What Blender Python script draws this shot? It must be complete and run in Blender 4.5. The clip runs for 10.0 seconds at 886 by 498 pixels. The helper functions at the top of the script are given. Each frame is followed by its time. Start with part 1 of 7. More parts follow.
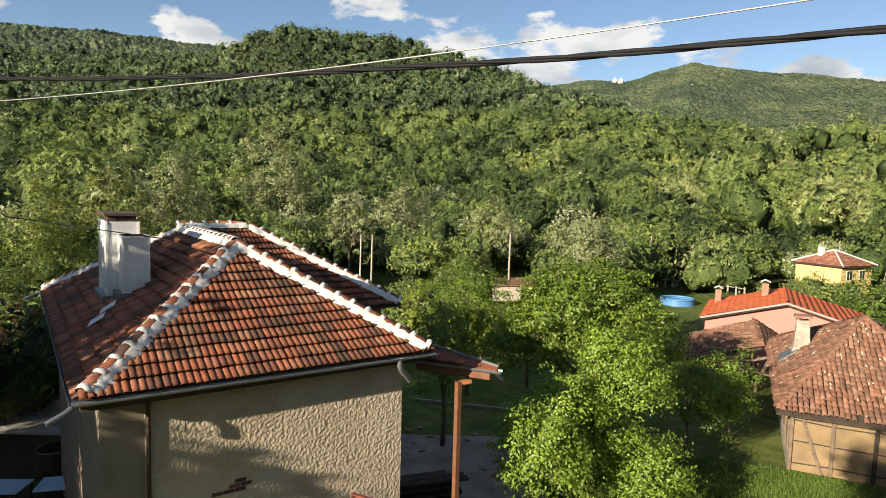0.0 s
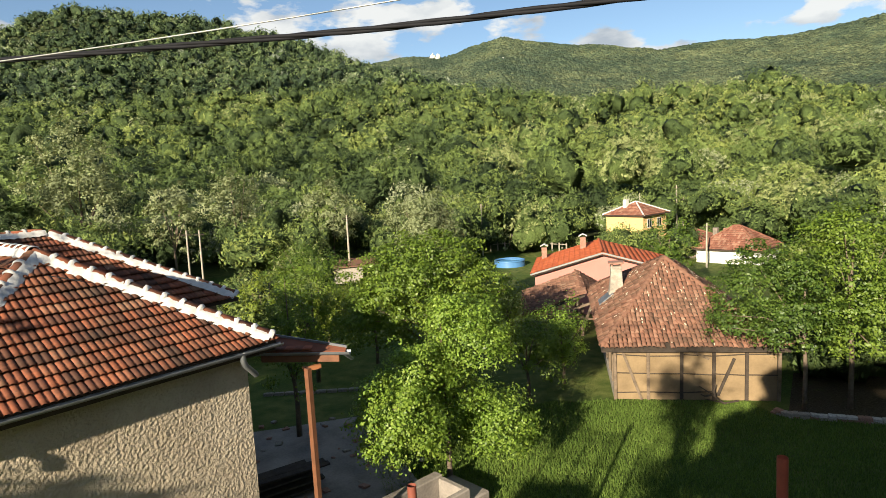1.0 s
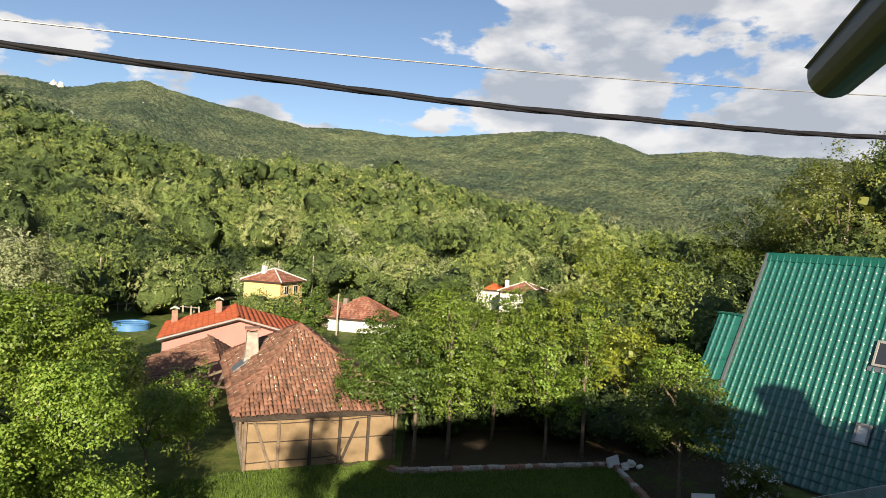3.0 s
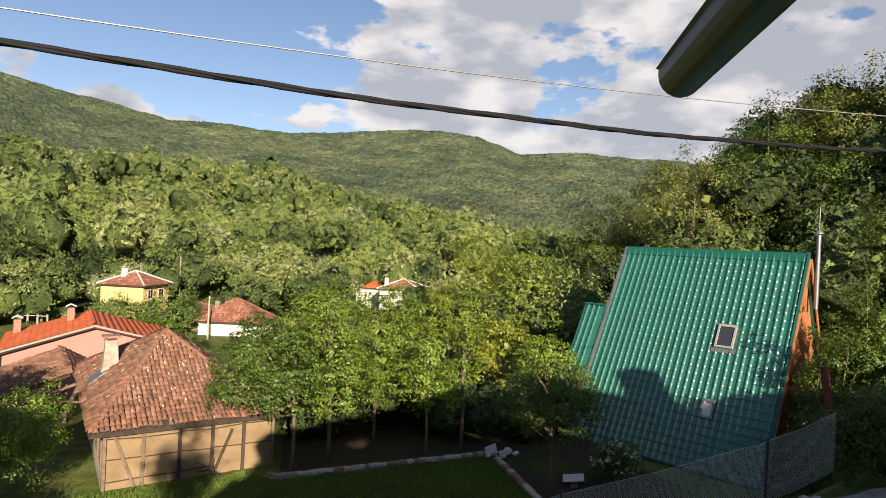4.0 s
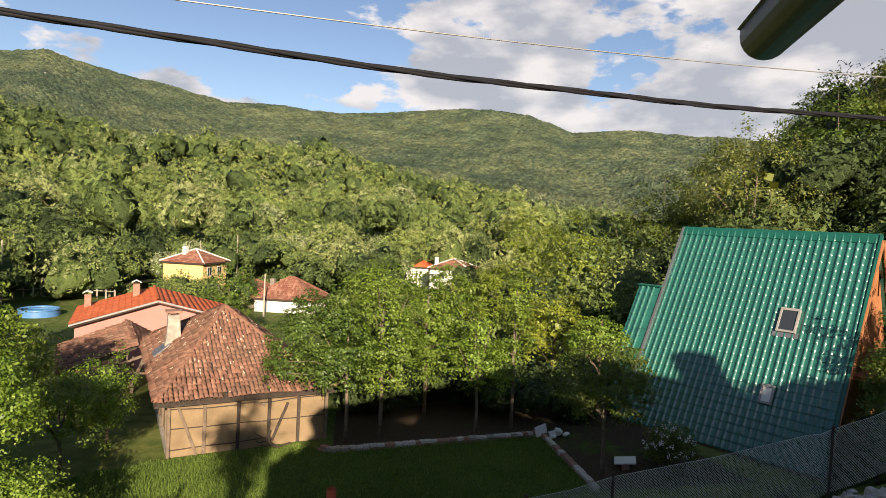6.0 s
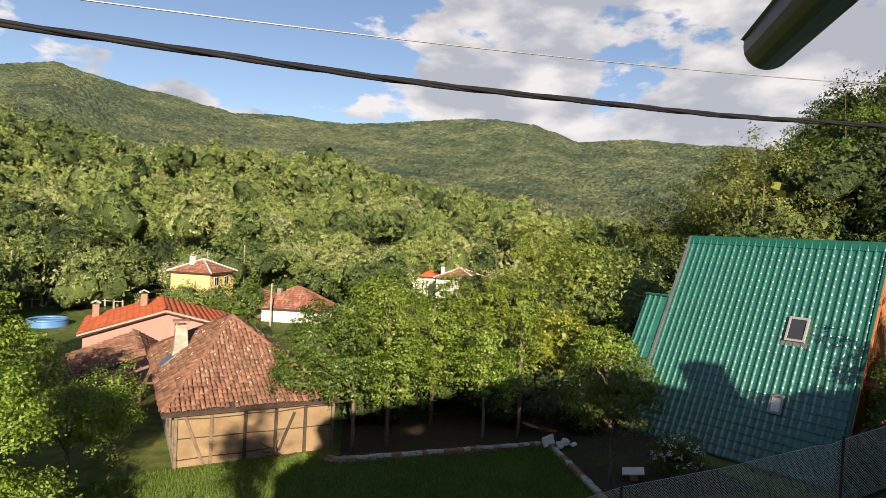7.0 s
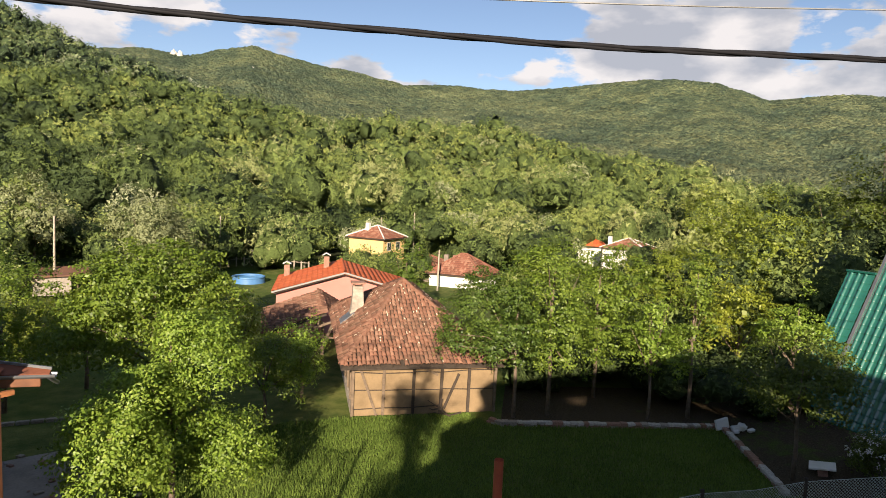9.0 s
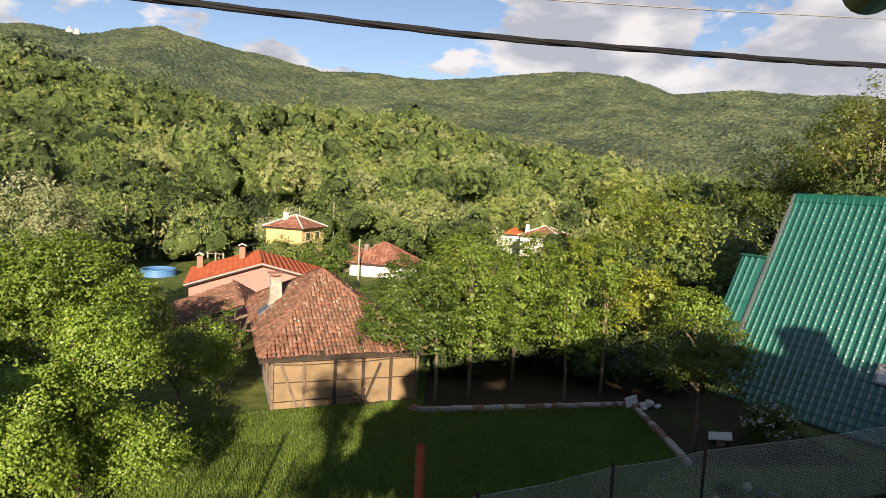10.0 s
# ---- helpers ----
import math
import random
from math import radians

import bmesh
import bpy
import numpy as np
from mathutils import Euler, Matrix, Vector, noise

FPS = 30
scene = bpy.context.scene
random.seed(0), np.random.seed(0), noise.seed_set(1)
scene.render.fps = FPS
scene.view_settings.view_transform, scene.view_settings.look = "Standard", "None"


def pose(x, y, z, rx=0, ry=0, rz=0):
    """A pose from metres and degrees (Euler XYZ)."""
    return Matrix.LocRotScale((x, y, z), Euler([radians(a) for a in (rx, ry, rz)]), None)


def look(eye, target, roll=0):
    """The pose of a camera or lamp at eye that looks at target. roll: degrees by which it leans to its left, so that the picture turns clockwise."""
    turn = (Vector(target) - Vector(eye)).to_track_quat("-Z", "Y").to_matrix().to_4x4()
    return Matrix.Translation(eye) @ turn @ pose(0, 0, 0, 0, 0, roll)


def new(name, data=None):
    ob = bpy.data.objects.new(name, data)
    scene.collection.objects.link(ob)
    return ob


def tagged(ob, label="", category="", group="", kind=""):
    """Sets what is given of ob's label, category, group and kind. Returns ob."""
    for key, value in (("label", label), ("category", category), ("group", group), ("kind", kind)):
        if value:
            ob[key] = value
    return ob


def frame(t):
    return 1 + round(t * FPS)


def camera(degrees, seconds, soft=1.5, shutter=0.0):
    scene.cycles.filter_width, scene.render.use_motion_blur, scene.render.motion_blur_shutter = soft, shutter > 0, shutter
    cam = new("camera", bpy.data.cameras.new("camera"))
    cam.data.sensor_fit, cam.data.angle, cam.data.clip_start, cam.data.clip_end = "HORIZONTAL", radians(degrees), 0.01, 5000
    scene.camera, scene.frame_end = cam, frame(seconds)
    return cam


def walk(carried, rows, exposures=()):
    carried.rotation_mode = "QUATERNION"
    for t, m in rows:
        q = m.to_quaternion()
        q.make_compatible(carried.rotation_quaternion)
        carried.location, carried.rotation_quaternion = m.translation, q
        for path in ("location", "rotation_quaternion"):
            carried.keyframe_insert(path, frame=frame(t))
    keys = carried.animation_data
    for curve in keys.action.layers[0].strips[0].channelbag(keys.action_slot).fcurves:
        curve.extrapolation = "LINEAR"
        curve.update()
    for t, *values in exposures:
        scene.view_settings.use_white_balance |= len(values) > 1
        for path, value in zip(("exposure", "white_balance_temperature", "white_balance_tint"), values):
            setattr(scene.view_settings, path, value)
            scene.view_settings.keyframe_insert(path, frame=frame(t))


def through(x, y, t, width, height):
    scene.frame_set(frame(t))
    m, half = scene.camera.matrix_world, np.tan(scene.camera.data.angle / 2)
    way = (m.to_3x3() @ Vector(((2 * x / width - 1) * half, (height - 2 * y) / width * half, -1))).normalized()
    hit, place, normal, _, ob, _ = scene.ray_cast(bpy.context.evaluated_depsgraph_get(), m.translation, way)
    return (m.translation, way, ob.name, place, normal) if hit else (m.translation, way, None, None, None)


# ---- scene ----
cam = camera(71.0, 10.0, soft=0.6)
PATH = [
    (0, look((0.102, -0.069, 10.038), (0.105, 1.924, 9.87), 1.5)),
    (0.5, look((0.191, -0.083, 10.008), (0.379, 1.891, 9.748), -2.7)),
    (1, look((0.149, -0.102, 9.99), (0.659, 1.817, 9.751), -3.2)),
    (1.5, look((0.109, -0.051, 10.013), (0.919, 1.763, 9.783), 1.1)),
    (2, look((0.081, -0.039, 10.015), (1.108, 1.667, 9.828), 1.7)),
    (2.5, look((-0.029, -0.147, 9.996), (1.306, 1.342, 9.949), 2.3)),
    (2.7, look((-0.048, -0.115, 9.999), (1.355, 1.309, 9.956), 2.5)),
    (3.8, look((-0.02, -0.097, 10.007), (1.629, 1.035, 10.029), 3.2)),
    (4, look((-0.01, -0.097, 9.984), (1.697, 0.945, 9.968), 2.5)),
    (4.5, look((0.016, -0.052, 9.952), (1.785, 0.878, 9.875), 3.5)),
    (5, look((0.008, -0.029, 9.942), (1.74, 0.968, 9.86), 1.9)),
    (5.5, look((-0.011, -0.042, 9.949), (1.633, 1.095, 9.89), 2.4)),
    (5.7, look((0.023, -0.029, 9.962), (1.645, 1.137, 9.871), 2.6)),
    (7, look((-0.004, -0.041, 9.958), (1.603, 1.149, 9.9), 2.5)),
    (7.5, look((0.0, -0.041, 9.955), (1.474, 1.305, 9.836), 2.6)),
    (8, look((-0.01, -0.01, 9.956), (1.296, 1.491, 9.753), 2.8)),
    (8.5, look((-0.009, -0.049, 9.946), (1.134, 1.556, 9.604), 3.3)),
    (9, look((-0.006, -0.065, 9.964), (1.234, 1.493, 9.781), 2.5)),
    (9.5, look((-0.011, -0.1, 9.972), (1.453, 1.255, 9.827), 2.9)),
    (10, look((-0.023, -0.113, 9.96), (1.405, 1.272, 9.753), 2.6)),
]
walk(cam, PATH, ((0.0, 1.22, 6450, 9), (1.0, 1.22, 6350, 7), (2.5, 1.2, 6350, 9), (4.0, 1.16, 6600, 15), (7.0, 1.18, 6650, 15), (10.0, 1.2, 6650, 16)))

# ---- light ----
SUN_AZ, SUN_EL = 222.0, 19.0
sun_way = Vector((math.sin(radians(SUN_AZ)) * math.cos(radians(SUN_EL)), math.cos(radians(SUN_AZ)) * math.cos(radians(SUN_EL)), math.sin(radians(SUN_EL))))
sun = new("sun", bpy.data.lights.new("sun", "SUN"))
sun.data.energy, sun.data.angle, sun.data.color = 5.0, radians(0.6), (1.0, 0.86, 0.66)
sun.matrix_world = look(tuple(sun_way * 100), (0, 0, 0))

world = bpy.data.worlds.new("sky")
scene.world = world
world.use_nodes = True
wt = world.node_tree
wt.nodes.clear()


def wn(kind, **k):
    n = wt.nodes.new(kind)
    for a, b in k.items():
        setattr(n, a, b)
    return n


def wl(a, b):
    wt.links.new(a, b)


def wmath(op, a, b=None, c=None):
    n = wn("ShaderNodeMath", operation=op)
    for i, v in enumerate((a, b, c)):
        if v is None:
            continue
        if isinstance(v, (int, float)):
            n.inputs[i].default_value = v
        else:
            wl(v, n.inputs[i])
    return n.outputs[0]


sky = wn("ShaderNodeTexSky", sky_type="NISHITA", sun_disc=False, sun_elevation=radians(SUN_EL + 8), sun_rotation=radians(SUN_AZ), air_density=1.0, dust_density=0.6, ozone_density=1.6, altitude=600)
tc = wn("ShaderNodeTexCoord")
sep = wn("ShaderNodeSeparateXYZ")
wl(tc.outputs["Generated"], sep.inputs[0])
zz = wmath("MAXIMUM", sep.outputs[2], 0.0)
comb = wn("ShaderNodeCombineXYZ")
wl(sep.outputs[0], comb.inputs[0])
wl(sep.outputs[1], comb.inputs[1])
wl(wmath("MULTIPLY", sep.outputs[2], 2.3), comb.inputs[2])
cn = wn("ShaderNodeTexNoise", noise_dimensions="3D")
cn.inputs["Scale"].default_value, cn.inputs["Detail"].default_value, cn.inputs["Roughness"].default_value = 4.2, 10.0, 0.56
wl(comb.outputs[0], cn.inputs["Vector"])
# a bank of cumulus in the east, small clouds along the horizon, clear air above the north
D = (math.sin(radians(84)) * 0.9, math.cos(radians(84)) * 0.9, 0.43)
dot = wmath("ADD", wmath("ADD", wmath("MULTIPLY", sep.outputs[0], D[0]), wmath("MULTIPLY", sep.outputs[1], D[1])), wmath("MULTIPLY", sep.outputs[2], D[2]))
bank = wmath("MULTIPLY", wmath("SUBTRACT", wmath("MAXIMUM", dot, 0.8), 0.86), 0.75)
low = wmath("MULTIPLY", wmath("SUBTRACT", 0.3, wmath("MINIMUM", zz, 0.3)), 0.95)
cover = wn("ShaderNodeMapRange")
cover.inputs["From Min"].default_value, cover.inputs["From Max"].default_value = 0.54, 0.578
wl(wmath("ADD", wmath("ADD", cn.outputs[0], bank), low), cover.inputs["Value"])
cn2 = wn("ShaderNodeTexNoise")
cn2.inputs["Scale"].default_value, cn2.inputs["Detail"].default_value = 6.5, 8.0
off = wn("ShaderNodeVectorMath", operation="ADD")
off.inputs[1].default_value = (0.03, 0.02, 0.12)
wl(comb.outputs[0], off.inputs[0])
wl(off.outputs[0], cn2.inputs["Vector"])
cr = wn("ShaderNodeValToRGB")
cr.color_ramp.elements[0].position, cr.color_ramp.elements[0].color = 0.44, (3.7, 3.95, 4.3, 1)
cr.color_ramp.elements[1].position, cr.color_ramp.elements[1].color = 0.6, (7.2, 7.0, 6.7, 1)
wl(cn2.outputs[0], cr.inputs[0])
mixc = wn("ShaderNodeMix", data_type="RGBA")
wl(wmath("MULTIPLY", cover.outputs[0], 0.92), mixc.inputs["Factor"])
wl(sky.outputs[0], mixc.inputs["A"])
wl(cr.outputs[0], mixc.inputs["B"])
bg = wn("ShaderNodeBackground")
bg.inputs["Strength"].default_value = 0.057
wl(mixc.outputs["Result"], bg.inputs["Color"])
wout = wn("ShaderNodeOutputWorld")
wl(bg.outputs[0], wout.inputs[0])


# ---- helpers for building ----
def link_mesh(name, me, mat, parent=None, label=""):
    ob = new(name, me)
    if mat is not None and not me.materials:
        me.materials.append(mat)
    if parent is not None:
        ob.parent = parent
    if label:
        ob["label"] = label
    return ob


def part(name, bm, mat, parent=None, label="", smooth=False):
    me = bpy.data.meshes.new(name)
    bmesh.ops.recalc_face_normals(bm, faces=bm.faces)
    bm.to_mesh(me)
    bm.free()
    if smooth:
        me.shade_smooth()
    return link_mesh(name, me, mat, parent, label)


def empty(name, m, label="", category="", group="", kind=""):
    ob = new(name)
    ob.empty_display_size = 0.3
    ob.matrix_world = m
    return tagged(ob, label, category, group, kind)


def quads_mesh(name, verts, nper, mat, parent=None, label="", tint=None, face=None):
    """A mesh of loose polygons of nper corners each, from an array of corners; tint: a number for each polygon."""
    v = np.ascontiguousarray(verts, np.float32).reshape(-1, 3)
    n = len(v) // nper
    me = bpy.data.meshes.new(name)
    me.vertices.add(len(v))
    me.vertices.foreach_set("co", v.ravel())
    me.loops.add(len(v))
    me.loops.foreach_set("vertex_index", np.arange(len(v), dtype=np.int32))
    me.polygons.add(n)
    me.polygons.foreach_set("loop_start", np.arange(n, dtype=np.int32) * nper)
    me.update(calc_edges=True)
    if tint is not None:
        at = me.attributes.new("tint", "FLOAT", "POINT")
        at.data.foreach_set("value", np.repeat(np.asarray(tint, np.float32), nper))
    if face is not None:
        set_normals(me, np.repeat(face, nper, 0))
    me.validate()
    return link_mesh(name, me, mat, parent, label)


def grid_mesh(name, P, mat, parent=None, label="", smooth=True, wrap=False):
    """A mesh from a rows x columns array of places."""
    h, w = P.shape[:2]
    idx = np.arange(h * w).reshape(h, w)
    if wrap:
        idx = np.concatenate([idx, idx[:, :1]], 1)
    f = np.stack([idx[:-1, :-1], idx[:-1, 1:], idx[1:, 1:], idx[1:, :-1]], -1).reshape(-1, 4)
    me = bpy.data.meshes.new(name)
    me.vertices.add(h * w)
    me.vertices.foreach_set("co", np.ascontiguousarray(P, np.float32).ravel())
    me.loops.add(f.size)
    me.loops.foreach_set("vertex_index", f.ravel().astype(np.int32))
    me.polygons.add(len(f))
    me.polygons.foreach_set("loop_start", np.arange(len(f), dtype=np.int32) * 4)
    me.update(calc_edges=True)
    if smooth:
        me.shade_smooth()
    return link_mesh(name, me, mat, parent, label)


def add_box(bm, x0, x1, y0, y1, z0, z1, m=None, bevel=0.0):
    r = bmesh.ops.create_cube(bm, size=1.0)
    vs = r["verts"]
    for v in vs:
        v.co = Vector((x0 + (v.co.x + 0.5) * (x1 - x0), y0 + (v.co.y + 0.5) * (y1 - y0), z0 + (v.co.z + 0.5) * (z1 - z0)))
    if bevel:
        es = {e for v in vs for e in v.link_edges}
        r2 = bmesh.ops.bevel(bm, geom=list(es), offset=bevel, segments=1, affect="EDGES")
        vs = list({v for f in r2["faces"] for v in f.verts} | {v for v in vs if v.is_valid})
    if m is not None:
        bmesh.ops.transform(bm, matrix=m, verts=vs)
    return vs


def box(name, dims, mat, parent=None, label="", m=None, bevel=0.0):
    bm = bmesh.new()
    add_box(bm, *dims, m=m, bevel=bevel)
    return part(name, bm, mat, parent, label)


def add_beam(bm, a, b, w, h, bevel=0.0):
    """A bar of width w and height h from a to b."""
    a, b = Vector(a), Vector(b)
    d = b - a
    q = d.to_track_quat("X", "Z").to_matrix().to_4x4()
    add_box(bm, 0, d.length, -w / 2, w / 2, -h / 2, h / 2, m=Matrix.Translation(a) @ q, bevel=bevel)


def beam(name, a, b, w, h, mat, parent=None, label="", bevel=0.0):
    bm = bmesh.new()
    add_beam(bm, a, b, w, h, bevel)
    return part(name, bm, mat, parent, label)


def tube_rows(pts, radii, segs=8):
    """Rings of a tube through pts."""
    P = np.array(pts, float)
    T_ = np.gradient(P, axis=0)
    T_ /= np.linalg.norm(T_, axis=1)[:, None] + 1e-9
    ref = np.array([0.13, 0.21, 0.97]) if abs(T_[0][2]) < 0.9 else np.array([0.97, 0.21, 0.1])
    A = np.cross(T_, ref)
    A /= np.linalg.norm(A, axis=1)[:, None]
    B = np.cross(T_, A)
    th = np.linspace(0, 2 * np.pi, segs, endpoint=False)
    return P[:, None] + np.array(radii)[:, None, None] * (np.cos(th)[None, :, None] * A[:, None] + np.sin(th)[None, :, None] * B[:, None])


def tube(name, pts, radii, mat, parent=None, label="", segs=8):
    if isinstance(radii, (int, float)):
        radii = [radii] * len(pts)
    return grid_mesh(name, tube_rows(pts, radii, segs), mat, parent, label, wrap=True)


def add_tube(bm, pts, radii, segs=8, cap=True):
    if isinstance(radii, (int, float)):
        radii = [radii] * len(pts)
    R = tube_rows(pts, radii, segs)
    vs = [[bm.verts.new(p) for p in row] for row in R]
    for i in range(len(vs) - 1):
        for j in range(segs):
            bm.faces.new((vs[i][j], vs[i][(j + 1) % segs], vs[i + 1][(j + 1) % segs], vs[i + 1][j]))
    if cap:
        bm.faces.new(vs[0])
        bm.faces.new(vs[-1][::-1])


def add_prism(bm, pts, thick):
    """A slab: the polygon pts, thickened downwards by thick (metres along -z)."""
    top = [bm.verts.new(p) for p in pts]
    bot = [bm.verts.new((p[0], p[1], p[2] - thick)) for p in pts]
    bm.faces.new(top)
    bm.faces.new(bot[::-1])
    n = len(pts)
    for i in range(n):
        bm.faces.new((top[i], bot[i], bot[(i + 1) % n], top[(i + 1) % n]))


# ---- materials ----
def material(name, build):
    m = bpy.data.materials.new(name)
    m.use_nodes = True
    nt = m.node_tree
    b = nt.nodes["Principled BSDF"]
    build(N(nt), b)
    return m


class N:
    """Short ways to make nodes."""

    def __init__(self, nt):
        self.nt = nt

    def node(self, kind, **k):
        n = self.nt.nodes.new(kind)
        for a, v in k.items():
            setattr(n, a, v)
        return n

    def link(self, a, b):
        self.nt.links.new(a, b)

    def put(self, sock, v):
        if isinstance(v, (int, float)):
            sock.default_value = v
        elif isinstance(v, tuple):
            sock.default_value = v if len(v) == len(sock.default_value) else (*v, 1.0)
        else:
            self.link(v, sock)

    def noise(self, scale, detail=4.0, rough=0.55, vec=None, stretch=None):
        n = self.node("ShaderNodeTexNoise")
        n.inputs["Scale"].default_value, n.inputs["Detail"].default_value, n.inputs["Roughness"].default_value = scale, detail, rough
        v = vec if vec is not None else self.place()
        if stretch:
            mp = self.node("ShaderNodeMapping")
            mp.inputs["Scale"].default_value = stretch
            self.link(v, mp.inputs["Vector"])
            v = mp.outputs[0]
        self.link(v, n.inputs["Vector"])
        return n.outputs[0]

    def place(self):
        return self.node("ShaderNodeTexCoord").outputs["Object"]

    def world(self):
        return self.node("ShaderNodeNewGeometry").outputs["Position"]

    def ramp(self, fac, *stops):
        r = self.node("ShaderNodeValToRGB")
        e = r.color_ramp.elements
        while len(e) < len(stops):
            e.new(0.5)
        for i, (p, c) in enumerate(stops):
            e[i].position, e[i].color = p, (*c, 1.0)
        self.link(fac, r.inputs[0])
        return r.outputs[0]

    def mix(self, fac, a, b, mode="MIX"):
        m = self.node("ShaderNodeMix", data_type="RGBA", blend_type=mode)
        self.put(m.inputs["Factor"], fac)
        self.put(m.inputs["A"], a)
        self.put(m.inputs["B"], b)
        return m.outputs["Result"]

    def math(self, op, a, b=0.0):
        m = self.node("ShaderNodeMath", operation=op)
        self.put(m.inputs[0], a)
        self.put(m.inputs[1], b)
        return m.outputs[0]

    def bump(self, bsdf, h, strength=0.4, dist=0.02):
        b = self.node("ShaderNodeBump")
        b.inputs["Strength"].default_value, b.inputs["Distance"].default_value = strength, dist
        self.link(h, b.inputs["Height"])
        self.link(b.outputs[0], bsdf.inputs["Normal"])

    def island(self):
        return self.node("ShaderNodeNewGeometry").outputs["Random Per Island"]

    def obrandom(self):
        return self.node("ShaderNodeObjectInfo").outputs["Random"]

    def attr(self, name):
        return self.node("ShaderNodeAttribute", attribute_name=name).outputs["Fac"]


def plain(name, col, rough=0.7, metal=0.0, vary=0.25, scale=3.0, grain=40.0, bump=0.15, dist=0.01, spec=0.4):
    """Paint, plaster, metal: a colour with stains at two scales and fine relief."""

    def b(n, s):
        big, small = n.noise(scale, 5), n.noise(grain, 3)
        dark = tuple(c * (1 - vary) for c in col)
        light = tuple(min(1, c * (1 + vary * 0.5)) for c in col)
        c1 = n.ramp(big, (0.3, dark), (0.7, light))
        n.put(s.inputs["Base Color"], n.mix(0.25, c1, n.ramp(small, (0.3, dark), (0.7, light))))
        s.inputs["Roughness"].default_value, s.inputs["Metallic"].default_value = rough, metal
        s.inputs["Specular IOR Level"].default_value = spec
        if bump:
            n.bump(s, small, bump, dist)

    return material(name, b)


def leaf_material(name, dark, mid, light, through=0.35, gloss=0.45):
    def b(n, s):
        isl = n.island()
        big = n.noise(0.45, 3, vec=n.world())
        f = n.math("ADD", n.math("MULTIPLY", isl, 0.52), n.math("MULTIPLY", big, 0.56))
        col = n.ramp(f, (0.2, dark), (0.52, mid), (0.85, light))
        n.put(s.inputs["Base Color"], col)
        s.inputs["Roughness"].default_value = gloss
        s.inputs["Specular IOR Level"].default_value = 0.35
        tr = n.node("ShaderNodeBsdfTranslucent")
        n.put(tr.inputs["Color"], n.mix(0.5, col, (light[0] * 1.5, light[1] * 1.4, light[2] * 0.6, 1.0)))
        mx = n.node("ShaderNodeMixShader")
        mx.inputs[0].default_value = through
        n.link(s.outputs[0], mx.inputs[1])
        n.link(tr.outputs[0], mx.inputs[2])
        n.link(mx.outputs[0], n.nt.nodes["Material Output"].inputs[0])

    return material(name, b)


def forest_material(name, stops, through=0.15, grain=1.0, sparse=0.0):
    """Leaves of many trees: each tree has its own green, by the number tint; noise puts the shade of hollows between
    leaf clusters into the colour.
    """

    def b(n, s):
        w = n.world()
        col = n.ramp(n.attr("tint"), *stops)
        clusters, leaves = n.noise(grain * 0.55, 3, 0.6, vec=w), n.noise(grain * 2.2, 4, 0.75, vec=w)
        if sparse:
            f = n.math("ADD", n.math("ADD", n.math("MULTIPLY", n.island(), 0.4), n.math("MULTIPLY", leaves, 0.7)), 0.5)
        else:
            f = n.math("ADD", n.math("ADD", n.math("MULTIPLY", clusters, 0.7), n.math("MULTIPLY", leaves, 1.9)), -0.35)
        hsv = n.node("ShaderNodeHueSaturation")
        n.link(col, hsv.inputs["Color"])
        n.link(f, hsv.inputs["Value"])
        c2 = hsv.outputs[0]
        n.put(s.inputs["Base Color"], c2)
        s.inputs["Roughness"].default_value = 0.6
        s.inputs["Specular IOR Level"].default_value = 0.15
        n.bump(s, n.math("ADD", n.math("MULTIPLY", clusters, 1.6), leaves), 0.4 if sparse else 0.9, 0.5 / grain)
        tr = n.node("ShaderNodeBsdfTranslucent")
        n.put(tr.inputs["Color"], c2)
        mx = n.node("ShaderNodeMixShader")
        mx.inputs[0].default_value = through
        n.link(s.outputs[0], mx.inputs[1])
        n.link(tr.outputs[0], mx.inputs[2])
        last = mx.outputs[0]
        if sparse:
            # gaps between the leaves of a spray
            gap = n.math("LESS_THAN", n.noise(grain * 2.4, 4, 0.65, vec=w), sparse)
            mg = n.node("ShaderNodeMixShader")
            n.link(gap, mg.inputs[0])
            n.link(last, mg.inputs[1])
            n.link(n.node("ShaderNodeBsdfTransparent").outputs[0], mg.inputs[2])
            last = mg.outputs[0]
        n.link(last, n.nt.nodes["Material Output"].inputs[0])

    return material(name, b)


M_leaf_pear = leaf_material("pear_leaf", (0.06, 0.108, 0.016), (0.16, 0.255, 0.032), (0.29, 0.38, 0.065), 0.35)
M_leaf_mid = leaf_material("mid_leaf", (0.075, 0.11, 0.014), (0.155, 0.205, 0.024), (0.28, 0.33, 0.05))
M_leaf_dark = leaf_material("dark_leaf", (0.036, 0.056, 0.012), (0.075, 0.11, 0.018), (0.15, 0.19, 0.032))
M_leaf_pale = leaf_material("pale_leaf", (0.13, 0.155, 0.07), (0.205, 0.235, 0.112), (0.29, 0.32, 0.165), 0.25, 0.75)
M_leaf_olive = leaf_material("olive_leaf", (0.07, 0.09, 0.02), (0.145, 0.175, 0.04), (0.25, 0.275, 0.075))
M_leaf_plum = leaf_material("plum_leaf", (0.03, 0.058, 0.012), (0.075, 0.128, 0.02), (0.14, 0.2, 0.036), 0.3)
M_leaf_fruit = leaf_material("fruit_leaf", (0.036, 0.066, 0.012), (0.085, 0.14, 0.021), (0.165, 0.23, 0.038), 0.32)
M_leaf_garden = leaf_material("garden_leaf", (0.048, 0.086, 0.012), (0.115, 0.18, 0.022), (0.205, 0.275, 0.04), 0.33)
